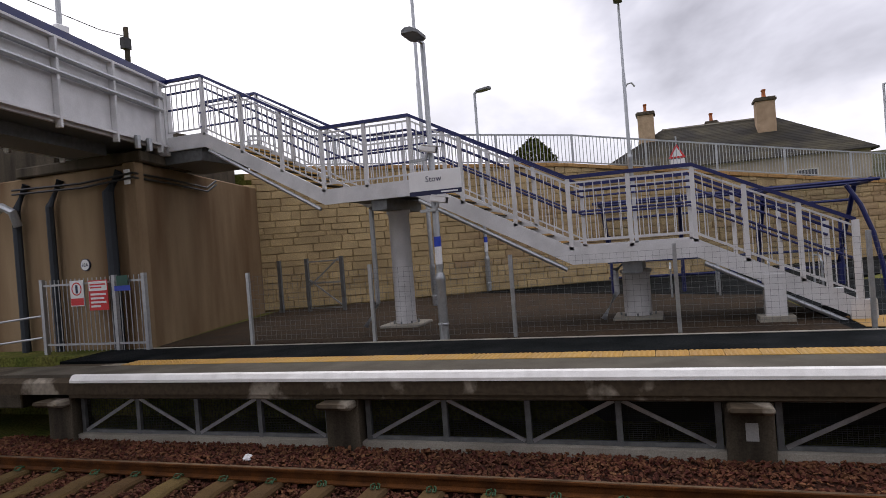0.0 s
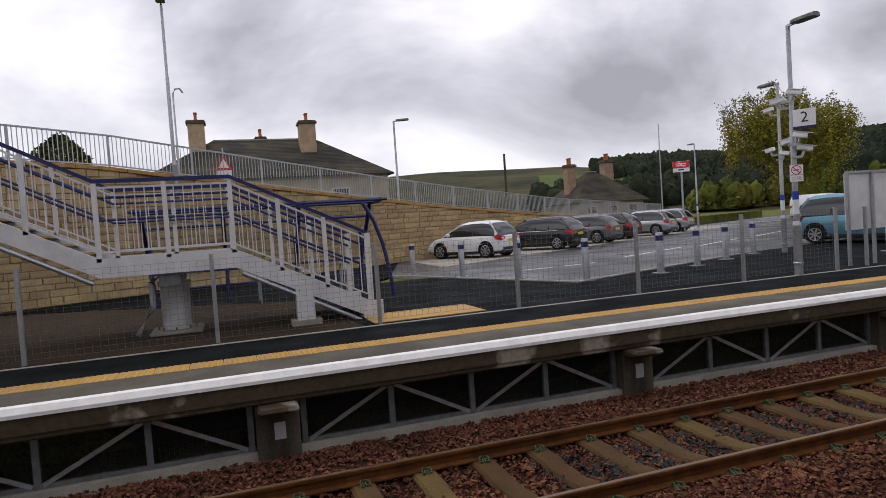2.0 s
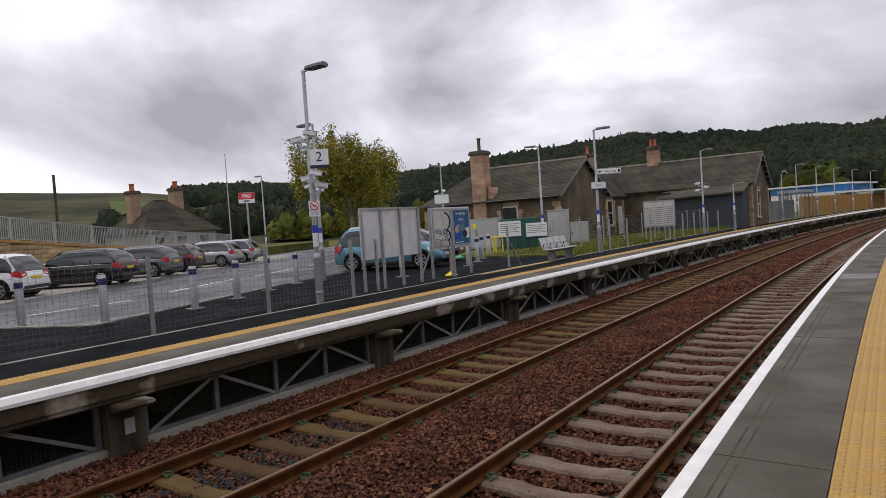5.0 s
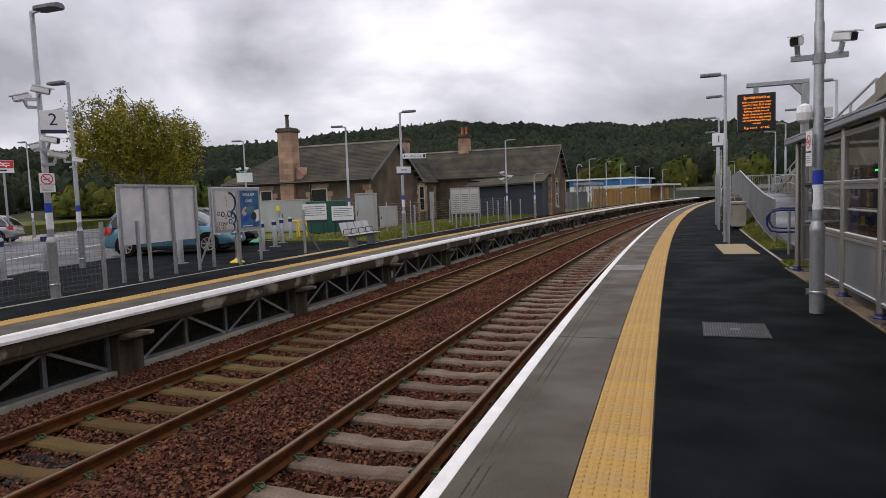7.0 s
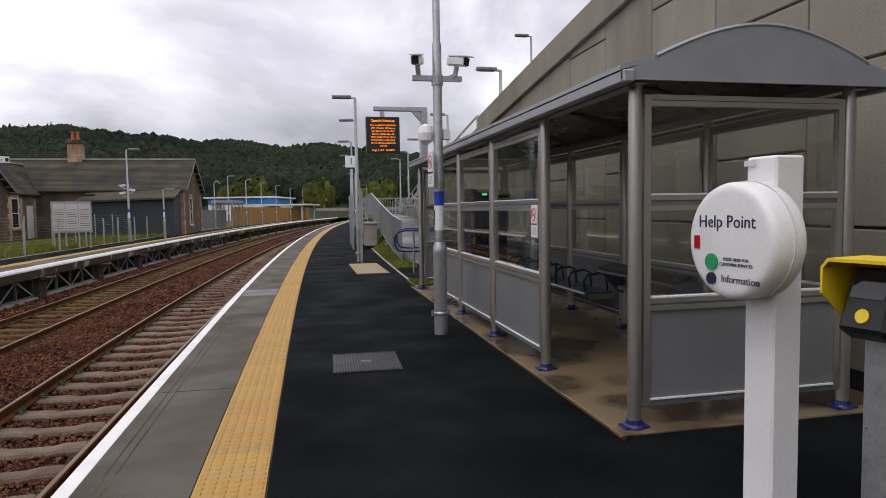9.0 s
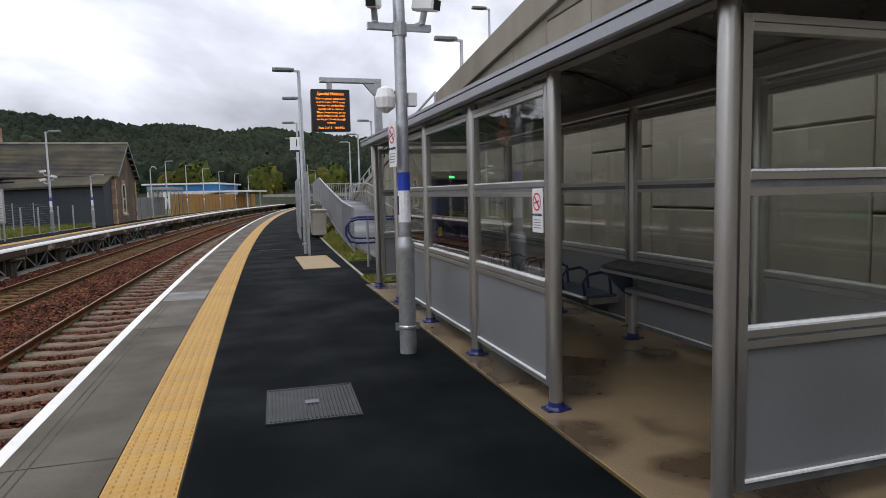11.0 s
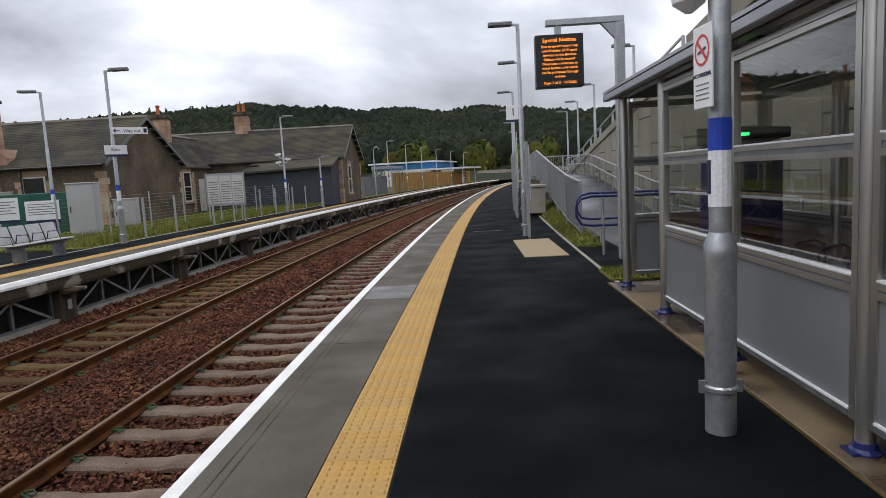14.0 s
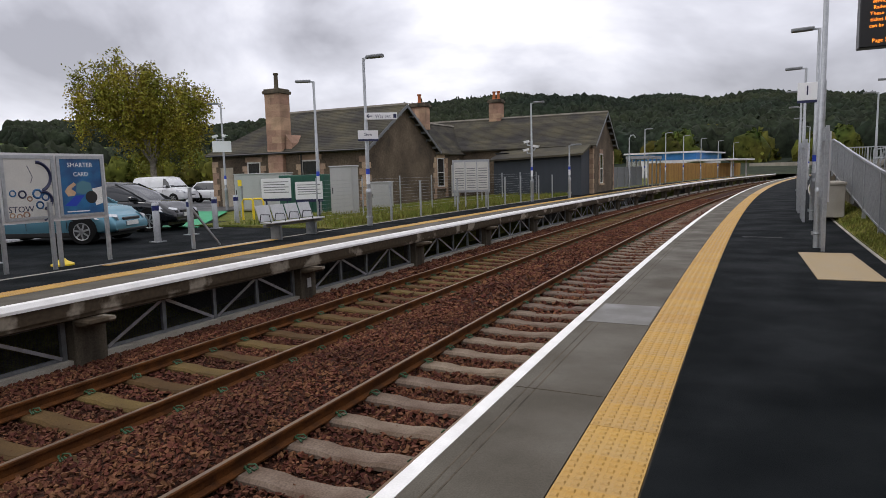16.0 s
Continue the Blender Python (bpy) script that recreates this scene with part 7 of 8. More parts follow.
lamp_post((-36.0, -4.2, 3.2), 6.2, 90, "old swan-neck street lamp beyond the road", band=False, head="neck", base_r=0.07, group="")
lamp_post((-15.0, -8.5, 0.0), 9.5, 0, "tall slim lighting column behind the stairs", band=False, base_r=0.07)
for s_ in (65.0, 73.0, 81.0, 90.0, 100.0, 110.0):
    lamp_post(at_line(s_, -9.3), 4.9, 0, "galvanised lamp post far along the opposite platform")
lamp_post(at_line(61.0, -9.6), 4.0, 20, "swan-neck lamp post beyond the station house", band=False, head="neck")
for s_, z in ((18.2, 5.17), (26.0, 5.1), (34.3, 5.03), (41.0, 5.0), (48.0, 5.1)):
    x, y, _ = at_line(s_, WD + 0.12)
    zb = top_z(s_) - 0.8
    lamp_post((x, y, zb), z - zb, 180, "slim lamp post on the upper ramp", band=False, base_r=0.06, group="ramp lamp posts")
lamp_post((10.46, 26.0, 2.0), 6.3, 180, "slim lamp post on the higher ramp run", band=False, base_r=0.06, group="ramp lamp posts")
lamp_post((-36.5, 30.0, 0.0), 6.0, 180, "car park lamp post with cameras beyond the parked cars")
mast = thing("flag_pole", "slim white pole beyond the parked cars", "pole", "", (-36.5, 27.0, 0))
part("shaft", Shape().tube([(0, 0, 0), (0, 0, 7.5)], 0.05, 8, 0.03), M["galv"], mast)
tp = thing("telegraph_pole", "dark wooden telegraph pole beyond the road", "pole", "", (-69.75, 30.6, -1.5))
part("shaft", Shape().tube([(0, 0, 0), (0, 0, 10.95)], 0.17, 10, 0.13), M["oldconc"], tp)
tp = thing("telegraph_pole", "dark wooden telegraph pole behind the bridge", "pole", "", (-26.4, -29.3, 3.5))
part("shaft", Shape().tube([(0, 0, 0), (0, 0, 11.1)], 0.16, 8, 0.13), M["oldconc"], tp)
part("fitting", Shape().box(-0.16, 0.3, -0.16, 0.16, 9.9, 10.5), M["black"], tp)
rs = board_sign("station_emblem_sign", "red and white railway emblem sign on a post", -32.0, 25.0, 4.1, 0.98, 0.66, -45, "sign")
part("red_field", Shape().box(-0.48, 0.48, -0.012, -0.0065, -0.09, 0.32), M["red"], rs)
for k, (za, zb, xa) in enumerate(((0.18, 0.18, -0.3), (0.06, 0.06, -0.3))):
    part("emblem_bar", Shape().box(xa, 0.3, -0.014, -0.012, za - 0.026, za + 0.026), M["sign"], rs)
part("emblem_bar", Shape().beam((-0.15, -0.0135, 0.26), (0.17, -0.0135, -0.02), 0.003, 0.05), M["sign"], rs)
bars_on(rs, [(-0.17, 0.17, -0.24, 0.08)], "ink", 0.008)
part("post", Shape().tube([(0, 0.06, -4.1), (0, 0.06, 0.3)], 0.06, 8), M["galv"], rs)


def bollard(x, y):
    th = thing("bollard", "galvanised bollard with a dark blue collar", "bollard", "bollards", (x, y, 0.0))
    part("tube", Shape().lathe((0, 0, 0), [(0.085, 0), (0.085, 0.97), (0.07, 1.0)], 14), M["galv"], th, smooth=True)
    part("collar", Shape().lathe((0, 0, 0.80), [(0.088, 0), (0.088, 0.13)], 14), M["blue"], th, "dark blue collar")
    part("flange", Shape().box(-0.15, 0.15, -0.15, 0.15, 0.0, 0.025), M["galv"], th)


for x, y in ((-18.7, 3.3), (-16.4, 4.1), (-14.35, 4.9), (-12.2, 5.6), (-12.15, 7.65), (-12.9, 9.4), (-13.7, 11.1), (-14.5, 12.9), (-11.6, 14.7), (-11.65, 18.69), (-12.38, 20.50), (-13.29, 22.38), (-13.95, 24.06)):
    bollard(x, y)

# poster boards on the far platform
PB = thing("display_board", "blank grey backing panel on galvanised posts", "notice panel", "")
part("panel", Shape().box(-9.80, -9.76, 10.85, 13.22, 0.80, 2.07), M["greypaint"], PB)
for y in (10.85, 11.62, 12.4, 13.22):
    part("post", Shape().box(-9.75, -9.69, y - 0.03, y + 0.03, 0, 2.1), M["galv"], PB)
part("rail", Shape().box(-9.78, -9.72, 10.85, 13.22, 2.07, 2.12), M["galv"], PB)
PP = thing("poster_board", "double poster board in a grey frame on posts", "poster board", "")
PP.matrix_basis = Matrix.Translation((-9.72, 14.83, 0)) @ Matrix.Rotation(radians(88), 4, "Z")
for x in (-0.98, 0.0, 0.98):
    part("post", Shape().box(x - 0.03, x + 0.03, 0.0, 0.06, 0, 2.08), M["galv"], PP)
part("backing", Shape().box(-0.98, 0.98, -0.03, 0.0, 0.85, 2.08), M["greypaint"], PP)
for x0, x1, mt, lb in ((-0.92, -0.05, "art", "pale map poster with blue ornaments"), (0.05, 0.92, "artblue", "blue smart card poster")):
    pf = part("poster", Shape().box(x0, x1, -0.036, -0.031, 0.92, 2.02), M[mt], PP, lb)
    fr = Shape()
    for q in ((x0 - 0.03, x0 + 0.03, 0.9, 2.04), (x1 - 0.03, x1 + 0.03, 0.9, 2.04)):
        fr.box(q[0], q[1], -0.05, -0.0365, q[2], q[3])
    fr.box(x0 + 0.03, x1 - 0.03, -0.05, -0.0365, 0.9, 0.96).box(x0 + 0.03, x1 - 0.03, -0.05, -0.0365, 1.98, 2.04)
    part("poster_frame", fr, M["galv"], pf)
    if mt == "artblue":
        letters("SMARTER", 0.12, M["sign"], pf, Matrix.Translation((0.48, -0.037, 1.83)) @ Matrix.Rotation(radians(90), 4, "X"))
        letters("CARD", 0.11, M["sign"], pf, Matrix.Translation((0.48, -0.037, 1.66)) @ Matrix.Rotation(radians(90), 4, "X"))
        part("printed_shape", Shape().loft([[(0.14, y, 1.38), (0.20, y, 1.47), (0.33, y, 1.55), (0.37, y, 1.50), (0.27, y, 1.43), (0.36, y, 1.36), (0.33, y, 1.30), (0.2, y, 1.29)] for y in (-0.0372, -0.0362)]), M["skin_tan"], pf, "tan printed shape")
        part("printed_shape", Shape().loft([[(0.36, y, 1.36), (0.38, y, 1.52), (0.5, y, 1.58), (0.66, y, 1.53), (0.7, y, 1.36), (0.5, y, 1.32)] for y in (-0.0374, -0.0364)]), M["p_blue"], pf, "pale blue printed shape")
        part("printed_shape", Shape().loft([[(0.68, y, 1.42), (0.90, y, 1.46), (0.90, y, 1.14), (0.74, y, 1.10)] for y in (-0.0371, -0.0361)]), M["plate_w"], pf)
        part("printed_shape", Shape().tube([(0.66, -0.0385, 1.26), (0.66, -0.0375, 1.26)], 0.12, 20), M["black"], pf)
        part("printed_shape", Shape().loft([[(0.12, y, 1.12), (0.34, y, 1.30), (0.52, y, 1.30), (0.34, y, 1.10)] for y in (-0.0376, -0.0366)]), M["bandblue"], pf)
        part("print_bar", Shape().box(0.16, 0.6, -0.0375, -0.0365, 0.995, 1.015), M["sign"], pf)
    else:
        for cx, cz, r, t0, t1, th_ in ((-0.36, 1.66, 0.26, -1.2, 1.5, 0.030), (-0.26, 1.24, 0.15, -1.5, 1.9, 0.030), (-0.30, 1.02, 0.13, -1.4, 0.6, 0.024)):
            part("gear_arc", Shape().tube([(cx + math.cos(t0 + (t1 - t0) * k / 16) * r, -0.037, cz + math.sin(t0 + (t1 - t0) * k / 16) * r) for k in range(17)], th_, 4), M["ink"], pf, "dark blue cog arc")
        for cx, cz, r, mt_ in ((-0.36, 1.36, 0.075, "artblue"), (-0.22, 1.30, 0.06, "artblue"), (-0.33, 1.16, 0.06, "artblue"), (-0.62, 1.36, 0.06, "ink"), (-0.78, 1.38, 0.05, "artblue"), (-0.70, 0.98, 0.04, "chimney"), (-0.58, 1.00, 0.05, "chimney"), (-0.5, 1.28, 0.04, "chimney"), (-0.82, 1.0, 0.04, "chimney")):
            part("gear_ring", Shape().tube([(cx + math.cos(6.2832 * k / 14) * r, -0.0368, cz + math.sin(6.2832 * k / 14) * r) for k in range(15)], r * 0.26, 4), M[mt_], pf)
        part("clock_hand", Shape().beam((-0.42, -0.0368, 1.66), (-0.50, -0.0368, 1.86), 0.002, 0.012).beam((-0.42, -0.0368, 1.66), (-0.46, -0.0368, 1.56), 0.002, 0.012), M["ink"], pf)
        letters("STOW", 0.15, M["ink"], pf, Matrix.Translation((-0.66, -0.037, 1.05)) @ Matrix.Rotation(radians(90), 4, "X"))
part("brace", Shape().beam((-0.98, 0.05, 0.9), (-1.25, 0.3, 0.0), 0.04, 0.04), M["galv"], PP)
yf = thing("weighted_stand", "yellow weighted stand with a slim stem beside the poster board", "stand", "", (-9.9, 14.95, 0))
part("foot", Shape().lathe((0, 0, 0), [(0.2, 0), (0.2, 0.03), (0.08, 0.09), (0.05, 0.13)], 12), M["yellow"], yf)
part("stem", Shape().tube([(0, 0, 0.1), (0, 0, 0.75)], 0.03, 8), M["buff"], yf)
TB = thing("timetable_board", "three-panel timetable board on grey legs", "notice board", "", (-8.5, 32.0, 0))
TB.matrix_basis = Matrix.Translation((-8.5, 32.1, 0)) @ Matrix.Rotation(radians(28), 4, "Z")
part("frame", Shape().box(-0.78, 0.78, -0.03, 0.03, 0.72, 2.08), M["galv"], TB)
for k in range(3):
    pn = part("timetable", Shape().box(-0.72 + 0.49 * k, -0.27 + 0.49 * k, -0.04, -0.031, 0.82, 1.98), M["art"], TB)
    for j in range(9):
        part("print_bar", Shape().box(-0.68 + 0.49 * k, -0.31 + 0.49 * k, -0.042, -0.0405, 0.9 + 0.1 * j, 0.93 + 0.1 * j), M["panel"], pn)
for x in (-0.7, -0.25, 0.25, 0.7):
    part("leg", Shape().box(x - 0.03, x + 0.03, -0.02, 0.04, 0, 0.72), M["galv"], TB)

# bench, cabinets and notices at the far platform
SE = thing("metal_bench", "four-place perforated metal platform seat", "bench", "")
SE.matrix_basis = Matrix.Translation((-8.85, 20.5, 0)) @ Matrix.Rotation(radians(90), 4, "Z")
for k in range(4):
    x = -0.84 + 0.56 * k
    part("seat", Shape().box(x - 0.25, x + 0.25, -0.28, 0.12, 0.42, 0.45), M["seatmetal"], SE, bevel=0.01)
    bk = Shape().box(x - 0.25, x + 0.25, -0.012, 0.012, 0.0, 0.42, Matrix.Translation((0, 0.13, 0.46)) @ Matrix.Rotation(radians(-18), 4, "X"))
    part("backrest", bk, M["seatmetal"], SE, bevel=0.006)
    part("armrest", Shape().tube([(x - 0.28, 0.1, 0.45), (x - 0.28, 0.05, 0.65), (x - 0.28, -0.2, 0.65), (x - 0.28, -0.25, 0.45)], 0.014, 6), M["black"], SE)
part("beam", Shape().box(-1.15, 1.2, -0.1, -0.02, 0.34, 0.41), M["galvdark"], SE)
for x in (-0.7, 0.75):
    part("leg", Shape().box(x - 0.04, x + 0.04, -0.2, 0.1, 0.0, 0.34), M["galvdark"], SE)


def cabinet(x, y, w, d, h, mat, label, turn=0.0, doors=2):
    th = thing("cabinet", label, "cabinet", "line-side cabinets", (x, y, 0), radians(turn))
    part("body", Shape().box(-w / 2, w / 2, -d / 2, d / 2, 0, h), M[mat], th, bevel=0.015)
    part("lid", Shape().box(-w / 2 - 0.03, w / 2 + 0.03, -d / 2 - 0.03, d / 2 + 0.03, h, h + 0.05), M[mat], th, bevel=0.01)
    for k in range(doors):
        x0 = -w / 2 + 0.04 + (w - 0.04) / doors * k
        dr_ = part("door", Shape().box(x0, x0 + (w - 0.04) / doors - 0.04, -d / 2 - 0.015, -d / 2 - 0.002, 0.08, h - 0.06), M[mat], th)
        part("handle", Shape().box(x0 + 0.05, x0 + 0.08, -d / 2 - 0.03, -d / 2 - 0.015, h * 0.45, h * 0.58), M["black"], dr_)
    return th


cabinet(-19.4, 32.0, 2.8, 0.7, 1.75, "greybox", "large light grey steel cabinet before the station house", 10)
cabinet(-12.5, 28.6, 0.95, 0.6, 1.9, "greybox", "tall light grey cabinet on the verge", 10, 1)
cabinet(-13.0, 32.4, 0.9, 0.5, 1.2, "greybox", "small grey cabinet on the verge", 10, 1)
GN = thing("green_container", "dark green storage box before the station house", "container", "", (-15.4, 30.0, 0), radians(12))
part("body", Shape().box(-1.05, 1.05, -0.45, 0.45, 0, 1.65), M["greenbox"], GN, bevel=0.02)
for k in range(5):
    part("rib", Shape().box(-0.9 + 0.42 * k, -0.8 + 0.42 * k, -0.475, -0.451, 0.1, 1.55), M["greenbox"], GN)
for x, y, z, w, h in ((-14.1, 26.4, 1.05, 1.1, 0.75), (-12.75, 26.6, 0.95, 1.0, 0.65)):
    nb = board_sign("car_park_notice", "white car park notice with a navy base strip", x, y, z + 0.1, w, h, -62, "sign", "car park notices")
    bars_on(nb, [(-w * 0.42, w * (0.3 if k % 2 else 0.42), h * 0.3 - h * 0.13 * k, h * 0.04) for k in range(5)], "panel")
    part("navy_base", Shape().box(-w / 2, w / 2, -0.009, 0.009, -h / 2 - 0.1, -h / 2 - 0.0005), M["ink"], nb)
    for q in (-0.35, 0.35):
        part("post", Shape().box(w * q - 0.025, w * q + 0.025, 0.007, 0.05, -z - 0.1, h / 2), M["ink"], nb)
for x, y in ((-14.58, 25.36), (-14.39, 25.69)):
    hp = thing("hoop_guard", "yellow tubular hoop guard", "guard rail", "hoop guards", (x, y, 0))
    part("hoop", Shape().tube([(-0.25, 0, 0), (-0.25, 0, 0.7), (-0.18, 0, 0.8), (0.18, 0, 0.8), (0.25, 0, 0.7), (0.25, 0, 0)], 0.035, 8), M["yellow"], hp, smooth=True)
mp = thing("marker_post", "grey post with a small yellow notice", "post", "", (-16.7, 27.4, 0))
part("post", Shape().box(-0.05, 0.05, -0.05, 0.05, 0, 1.25), M["galv"], mp)
part("notice", Shape().box(-0.1, 0.1, -0.062, -0.052, 1.25, 1.5), M["yellow"], mp)

# yellow sleeper-end marks and litter on the line
for s_, d in ((-11.2, -4.9), (-10.6, -4.2), (-12.0, -3.6)):
    ym = thing("yellow_marker", "yellow painted marker board lying between the rails", "marker", "yellow markers", at_line(s_, d, -1.06))
    part("plate", Shape().box(-0.35, 0.35, -0.06, 0.06, 0, 0.03), M["yellow"], ym)
lt_ = thing("litter", "scrap of crumpled white paper on the ballast", "litter", "", at_line(-7.9, -6.3, -1.02))
part("scrap", Shape().loft([[(0.09 * math.cos(a) * w + 0.01 * k, 0.07 * math.sin(a) * w, 0.03 * k + 0.015 * math.sin(3 * a)) for a in [6.283 * j / 7 for j in range(7)]] for k, w in enumerate((1, 0.8, 0.3))]), M["sign"], lt_)

# road sign, bush and wire beyond the wall; camera on the bridge
ts = thing("road_sign", "red-edged triangular road sign behind the railing", "road sign", "", (-22.7, -2.1, 3.5))
part("post", Shape().tube([(0, 0, 0), (0, 0, 1.2)], 0.03, 6), M["galv"], ts)
part("red_triangle", Shape().prism([0, 1, 2], [(0.03, -0.28, 0.45), (0.03, 0.28, 0.45), (0.03, 0, 0.95)], [(0.045, -0.28, 0.45), (0.045, 0.28, 0.45), (0.045, 0, 0.95)]), M["red"], ts)
part("white_triangle", Shape().prism([0, 1, 2], [(0.046, -0.18, 0.51), (0.046, 0.18, 0.51), (0.046, 0, 0.83)], [(0.05, -0.18, 0.51), (0.05, 0.18, 0.51), (0.05, 0, 0.83)]), M["sign"], ts)
part("plate", Shape().box(0.03, 0.045, -0.25, 0.25, 0.2, 0.42), M["sign"], ts)
rngb = random.Random(31)
bush = thing("bush", "small green bush behind the road railing", "bush", "", (-24.0, -7.3, 3.9))
vb, fb = [], []
for _ in range(2600):
    a, t, r = rngb.uniform(0, 6.283), rngb.random(), rngb.uniform(0.6, 1.0)
    w = 0.95 * math.sin(math.pi * (0.25 + 0.7 * t)) * r
    c = Vector((math.cos(a) * w, math.sin(a) * w, 1.5 * t + rngb.gauss(0, 0.05)))
    u = Vector((rngb.gauss(0, 1), rngb.gauss(0, 1), rngb.gauss(0, 1))).normalized() * 0.07
    v = u.cross(Vector((rngb.gauss(0, 1), rngb.gauss(0, 1), rngb.gauss(0, 1)))).normalized() * 0.05
    n = len(vb)
    vb += [tuple(c - u), tuple(c + v), tuple(c + u), tuple(c - v)]
    fb.append((n, n + 1, n + 2, n + 3))
me = bpy.data.meshes.new("foliage")
me.from_pydata(vb, [], fb)
me.materials.append(M["woods"])
part("foliage", me, None, bush)
part("stem", Shape().tube([(0, 0, -0.3), (0, 0, 0.8)], 0.05, 6), M["bark"], bush)
wr = thing("overhead_wire", "thin overhead wire running to the telegraph pole", "wire")
part("wire", Shape().tube([(-26.4, -29.3, 14.1), (-25.3, -30.0, 14.3), (-22.2, -32.0, 15.5), (-18.0, -35.0, 17.6)], 0.025, 5), M["black"], wr)
bm_ = thing("bridge_mast", "slim grey mast with a small camera on the bridge", "mast", "", bpt(1.39, 1.2, 4.25))
part("shaft", Shape().tube([(0, 0, 0), (0, 0, 5.5)], 0.05, 8), M["galv"], bm_)
part("camera", Shape().box(-0.05, 0.22, 0.05, 0.2, 1.95, 2.1), M["sign"], bm_, "white camera", bevel=0.02)


# ---- waiting shelter on the near platform ----
SX0, SX1 = 3.59, 5.28
SY = [5.37, 7.01, 8.65, 10.28, 11.9, 13.45]
EAVE = 2.33
structure("shelter_slab", Shape().box(3.43, 5.75, 5.25, 13.75, -0.1, 0.015), M["slab"], "damp brown concrete slab under the shelter", "slab", 0.006)
structure("shelter_slab_edge", Shape().box(3.411, 3.428, 5.22, 13.78, -0.1, 0.013), M["sleeper"], "weathered concrete edging of the shelter slab", "edging")
SH = thing("waiting_shelter", "glazed stainless steel waiting shelter with a curved grey roof", "shelter")
for x in (SX0, SX1):
    for y in SY:
        po = part("post", Shape().lathe((x, y, 0.05), [(0.047, 0), (0.047, EAVE - 0.05)], 16), M["steel"], SH, "brushed steel post", smooth=True)
        part("foot_cap", Shape().lathe((x, y, 0.013), [(0.078, 0), (0.078, 0.012), (0.06, 0.03), (0.055, 0.06)], 14).box(x - 0.09, x + 0.09, y - 0.055, y + 0.055, 0.013, 0.03), M["blue"], po, "dark blue foot cap")


def glazed_bay(ax, p, q, fixed, glazing=True, lower=True):
    """A bay of frame, two panes and a lower panel between posts. ax 'y': along y at x=fixed; 'x': along x at y=fixed."""
    a, b = p + 0.055, q - 0.055

    def bx(u0, u1, z0, z1, t=0.025, o=0.0):
        return Shape().box(fixed - t + o, fixed + t + o, u0, u1, z0, z1) if ax == "y" else Shape().box(u0, u1, fixed - t + o, fixed + t + o, z0, z1)

    for u0, u1 in ((a, a + 0.05), (b - 0.05, b)):
        part("mullion", bx(u0, u1, 0.16, EAVE - 0.06), M["steel"], SH)
    for z0, z1 in ((0.16, 0.20), (0.82, 0.90), (1.50, 1.60), (EAVE - 0.13, EAVE - 0.06)):
        part("transom", bx(a + 0.05, b - 0.05, z0, z1, 0.022), M["galvdark"], SH)
        if z1 - z0 > 0.06:
            for q0, q1 in ((z0 - 0.002, z0 + 0.032), (z1 - 0.032, z1 + 0.002)):
                part("transom_rail", bx(a + 0.05, b - 0.05, q0, q1, 0.028), M["steel"], SH)
    # beads under the panes; their white colour paints the highlight on them
    for zb in (0.201, 0.903, 1.603):
        part("glazing_bead", bx(a + 0.05, b - 0.05, zb, zb + 0.011, 0.031), M["bandwhite"], SH, "thin bead with its highlight painted white")
    for z0, z1 in ((0.92, 1.50), (1.60, EAVE - 0.13)):
        gl = part("pane", bx(a + 0.05, b - 0.05, z0, z1, 0.004), M["shelterglass"], SH)
        gl.visible_shadow = False
    part("infill_panel", bx(a + 0.05, b - 0.05, 0.20, 0.82, 0.012), M["panel"], SH, "matt grey infill panel")


for i in (1, 2, 3):
    glazed_bay("y", SY[i], SY[i + 1], SX0)
for i in range(5):
    glazed_bay("y", SY[i], SY[i + 1], SX1)
for y in (SY[0], SY[-1]):
    glazed_bay("x", SX0, SX1, y)
for x in (SX0, SX1):
    part("eaves_beam", Shape().box(x - 0.05, x + 0.05, SY[0] - 0.1, SY[-1] + 0.1, EAVE, EAVE + 0.07), M["steel"], SH)
arc = [(SX0 - 0.205, EAVE + 0.062)] + [(SX0 + 0.04 + (SX1 - SX0 - 0.08) * k / 14, EAVE + 0.08 + 0.27 * math.sin(math.pi * (0.06 + 0.88 * k / 14))) for k in range(15)] + [(SX1 + 0.205, EAVE + 0.062)]
rf = Shape()
rf.loft([[(x, y, z + 0.03) for x, z in arc] + [(x, y, z) for x, z in arc[::-1]] for y in (SY[0] - 0.18, SY[-1] + 0.18)])
part("roof", rf, M["roofgrey"], SH, "curved grey metal roof")
part("gutter", Shape().box(SX0 - 0.2, SX0 - 0.12, SY[0] - 0.22, SY[-1] + 0.22, EAVE - 0.02, EAVE + 0.06), M["roofgrey"], SH, bevel=0.01)
part("gutter", Shape().box(SX1 + 0.12, SX1 + 0.2, SY[0] - 0.22, SY[-1] + 0.22, EAVE - 0.02, EAVE + 0.06), M["roofgrey"], SH, bevel=0.01)
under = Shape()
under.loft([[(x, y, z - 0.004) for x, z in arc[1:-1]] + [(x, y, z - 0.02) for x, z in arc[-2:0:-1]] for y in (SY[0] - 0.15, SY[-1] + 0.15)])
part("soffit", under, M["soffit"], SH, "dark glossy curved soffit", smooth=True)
for y in SY:
    part("roof_rib", Shape().tube([(x, y, z - 0.03) for x, z in arc[1:-1]], 0.022, 6), M["galvdark"], SH, smooth=True)
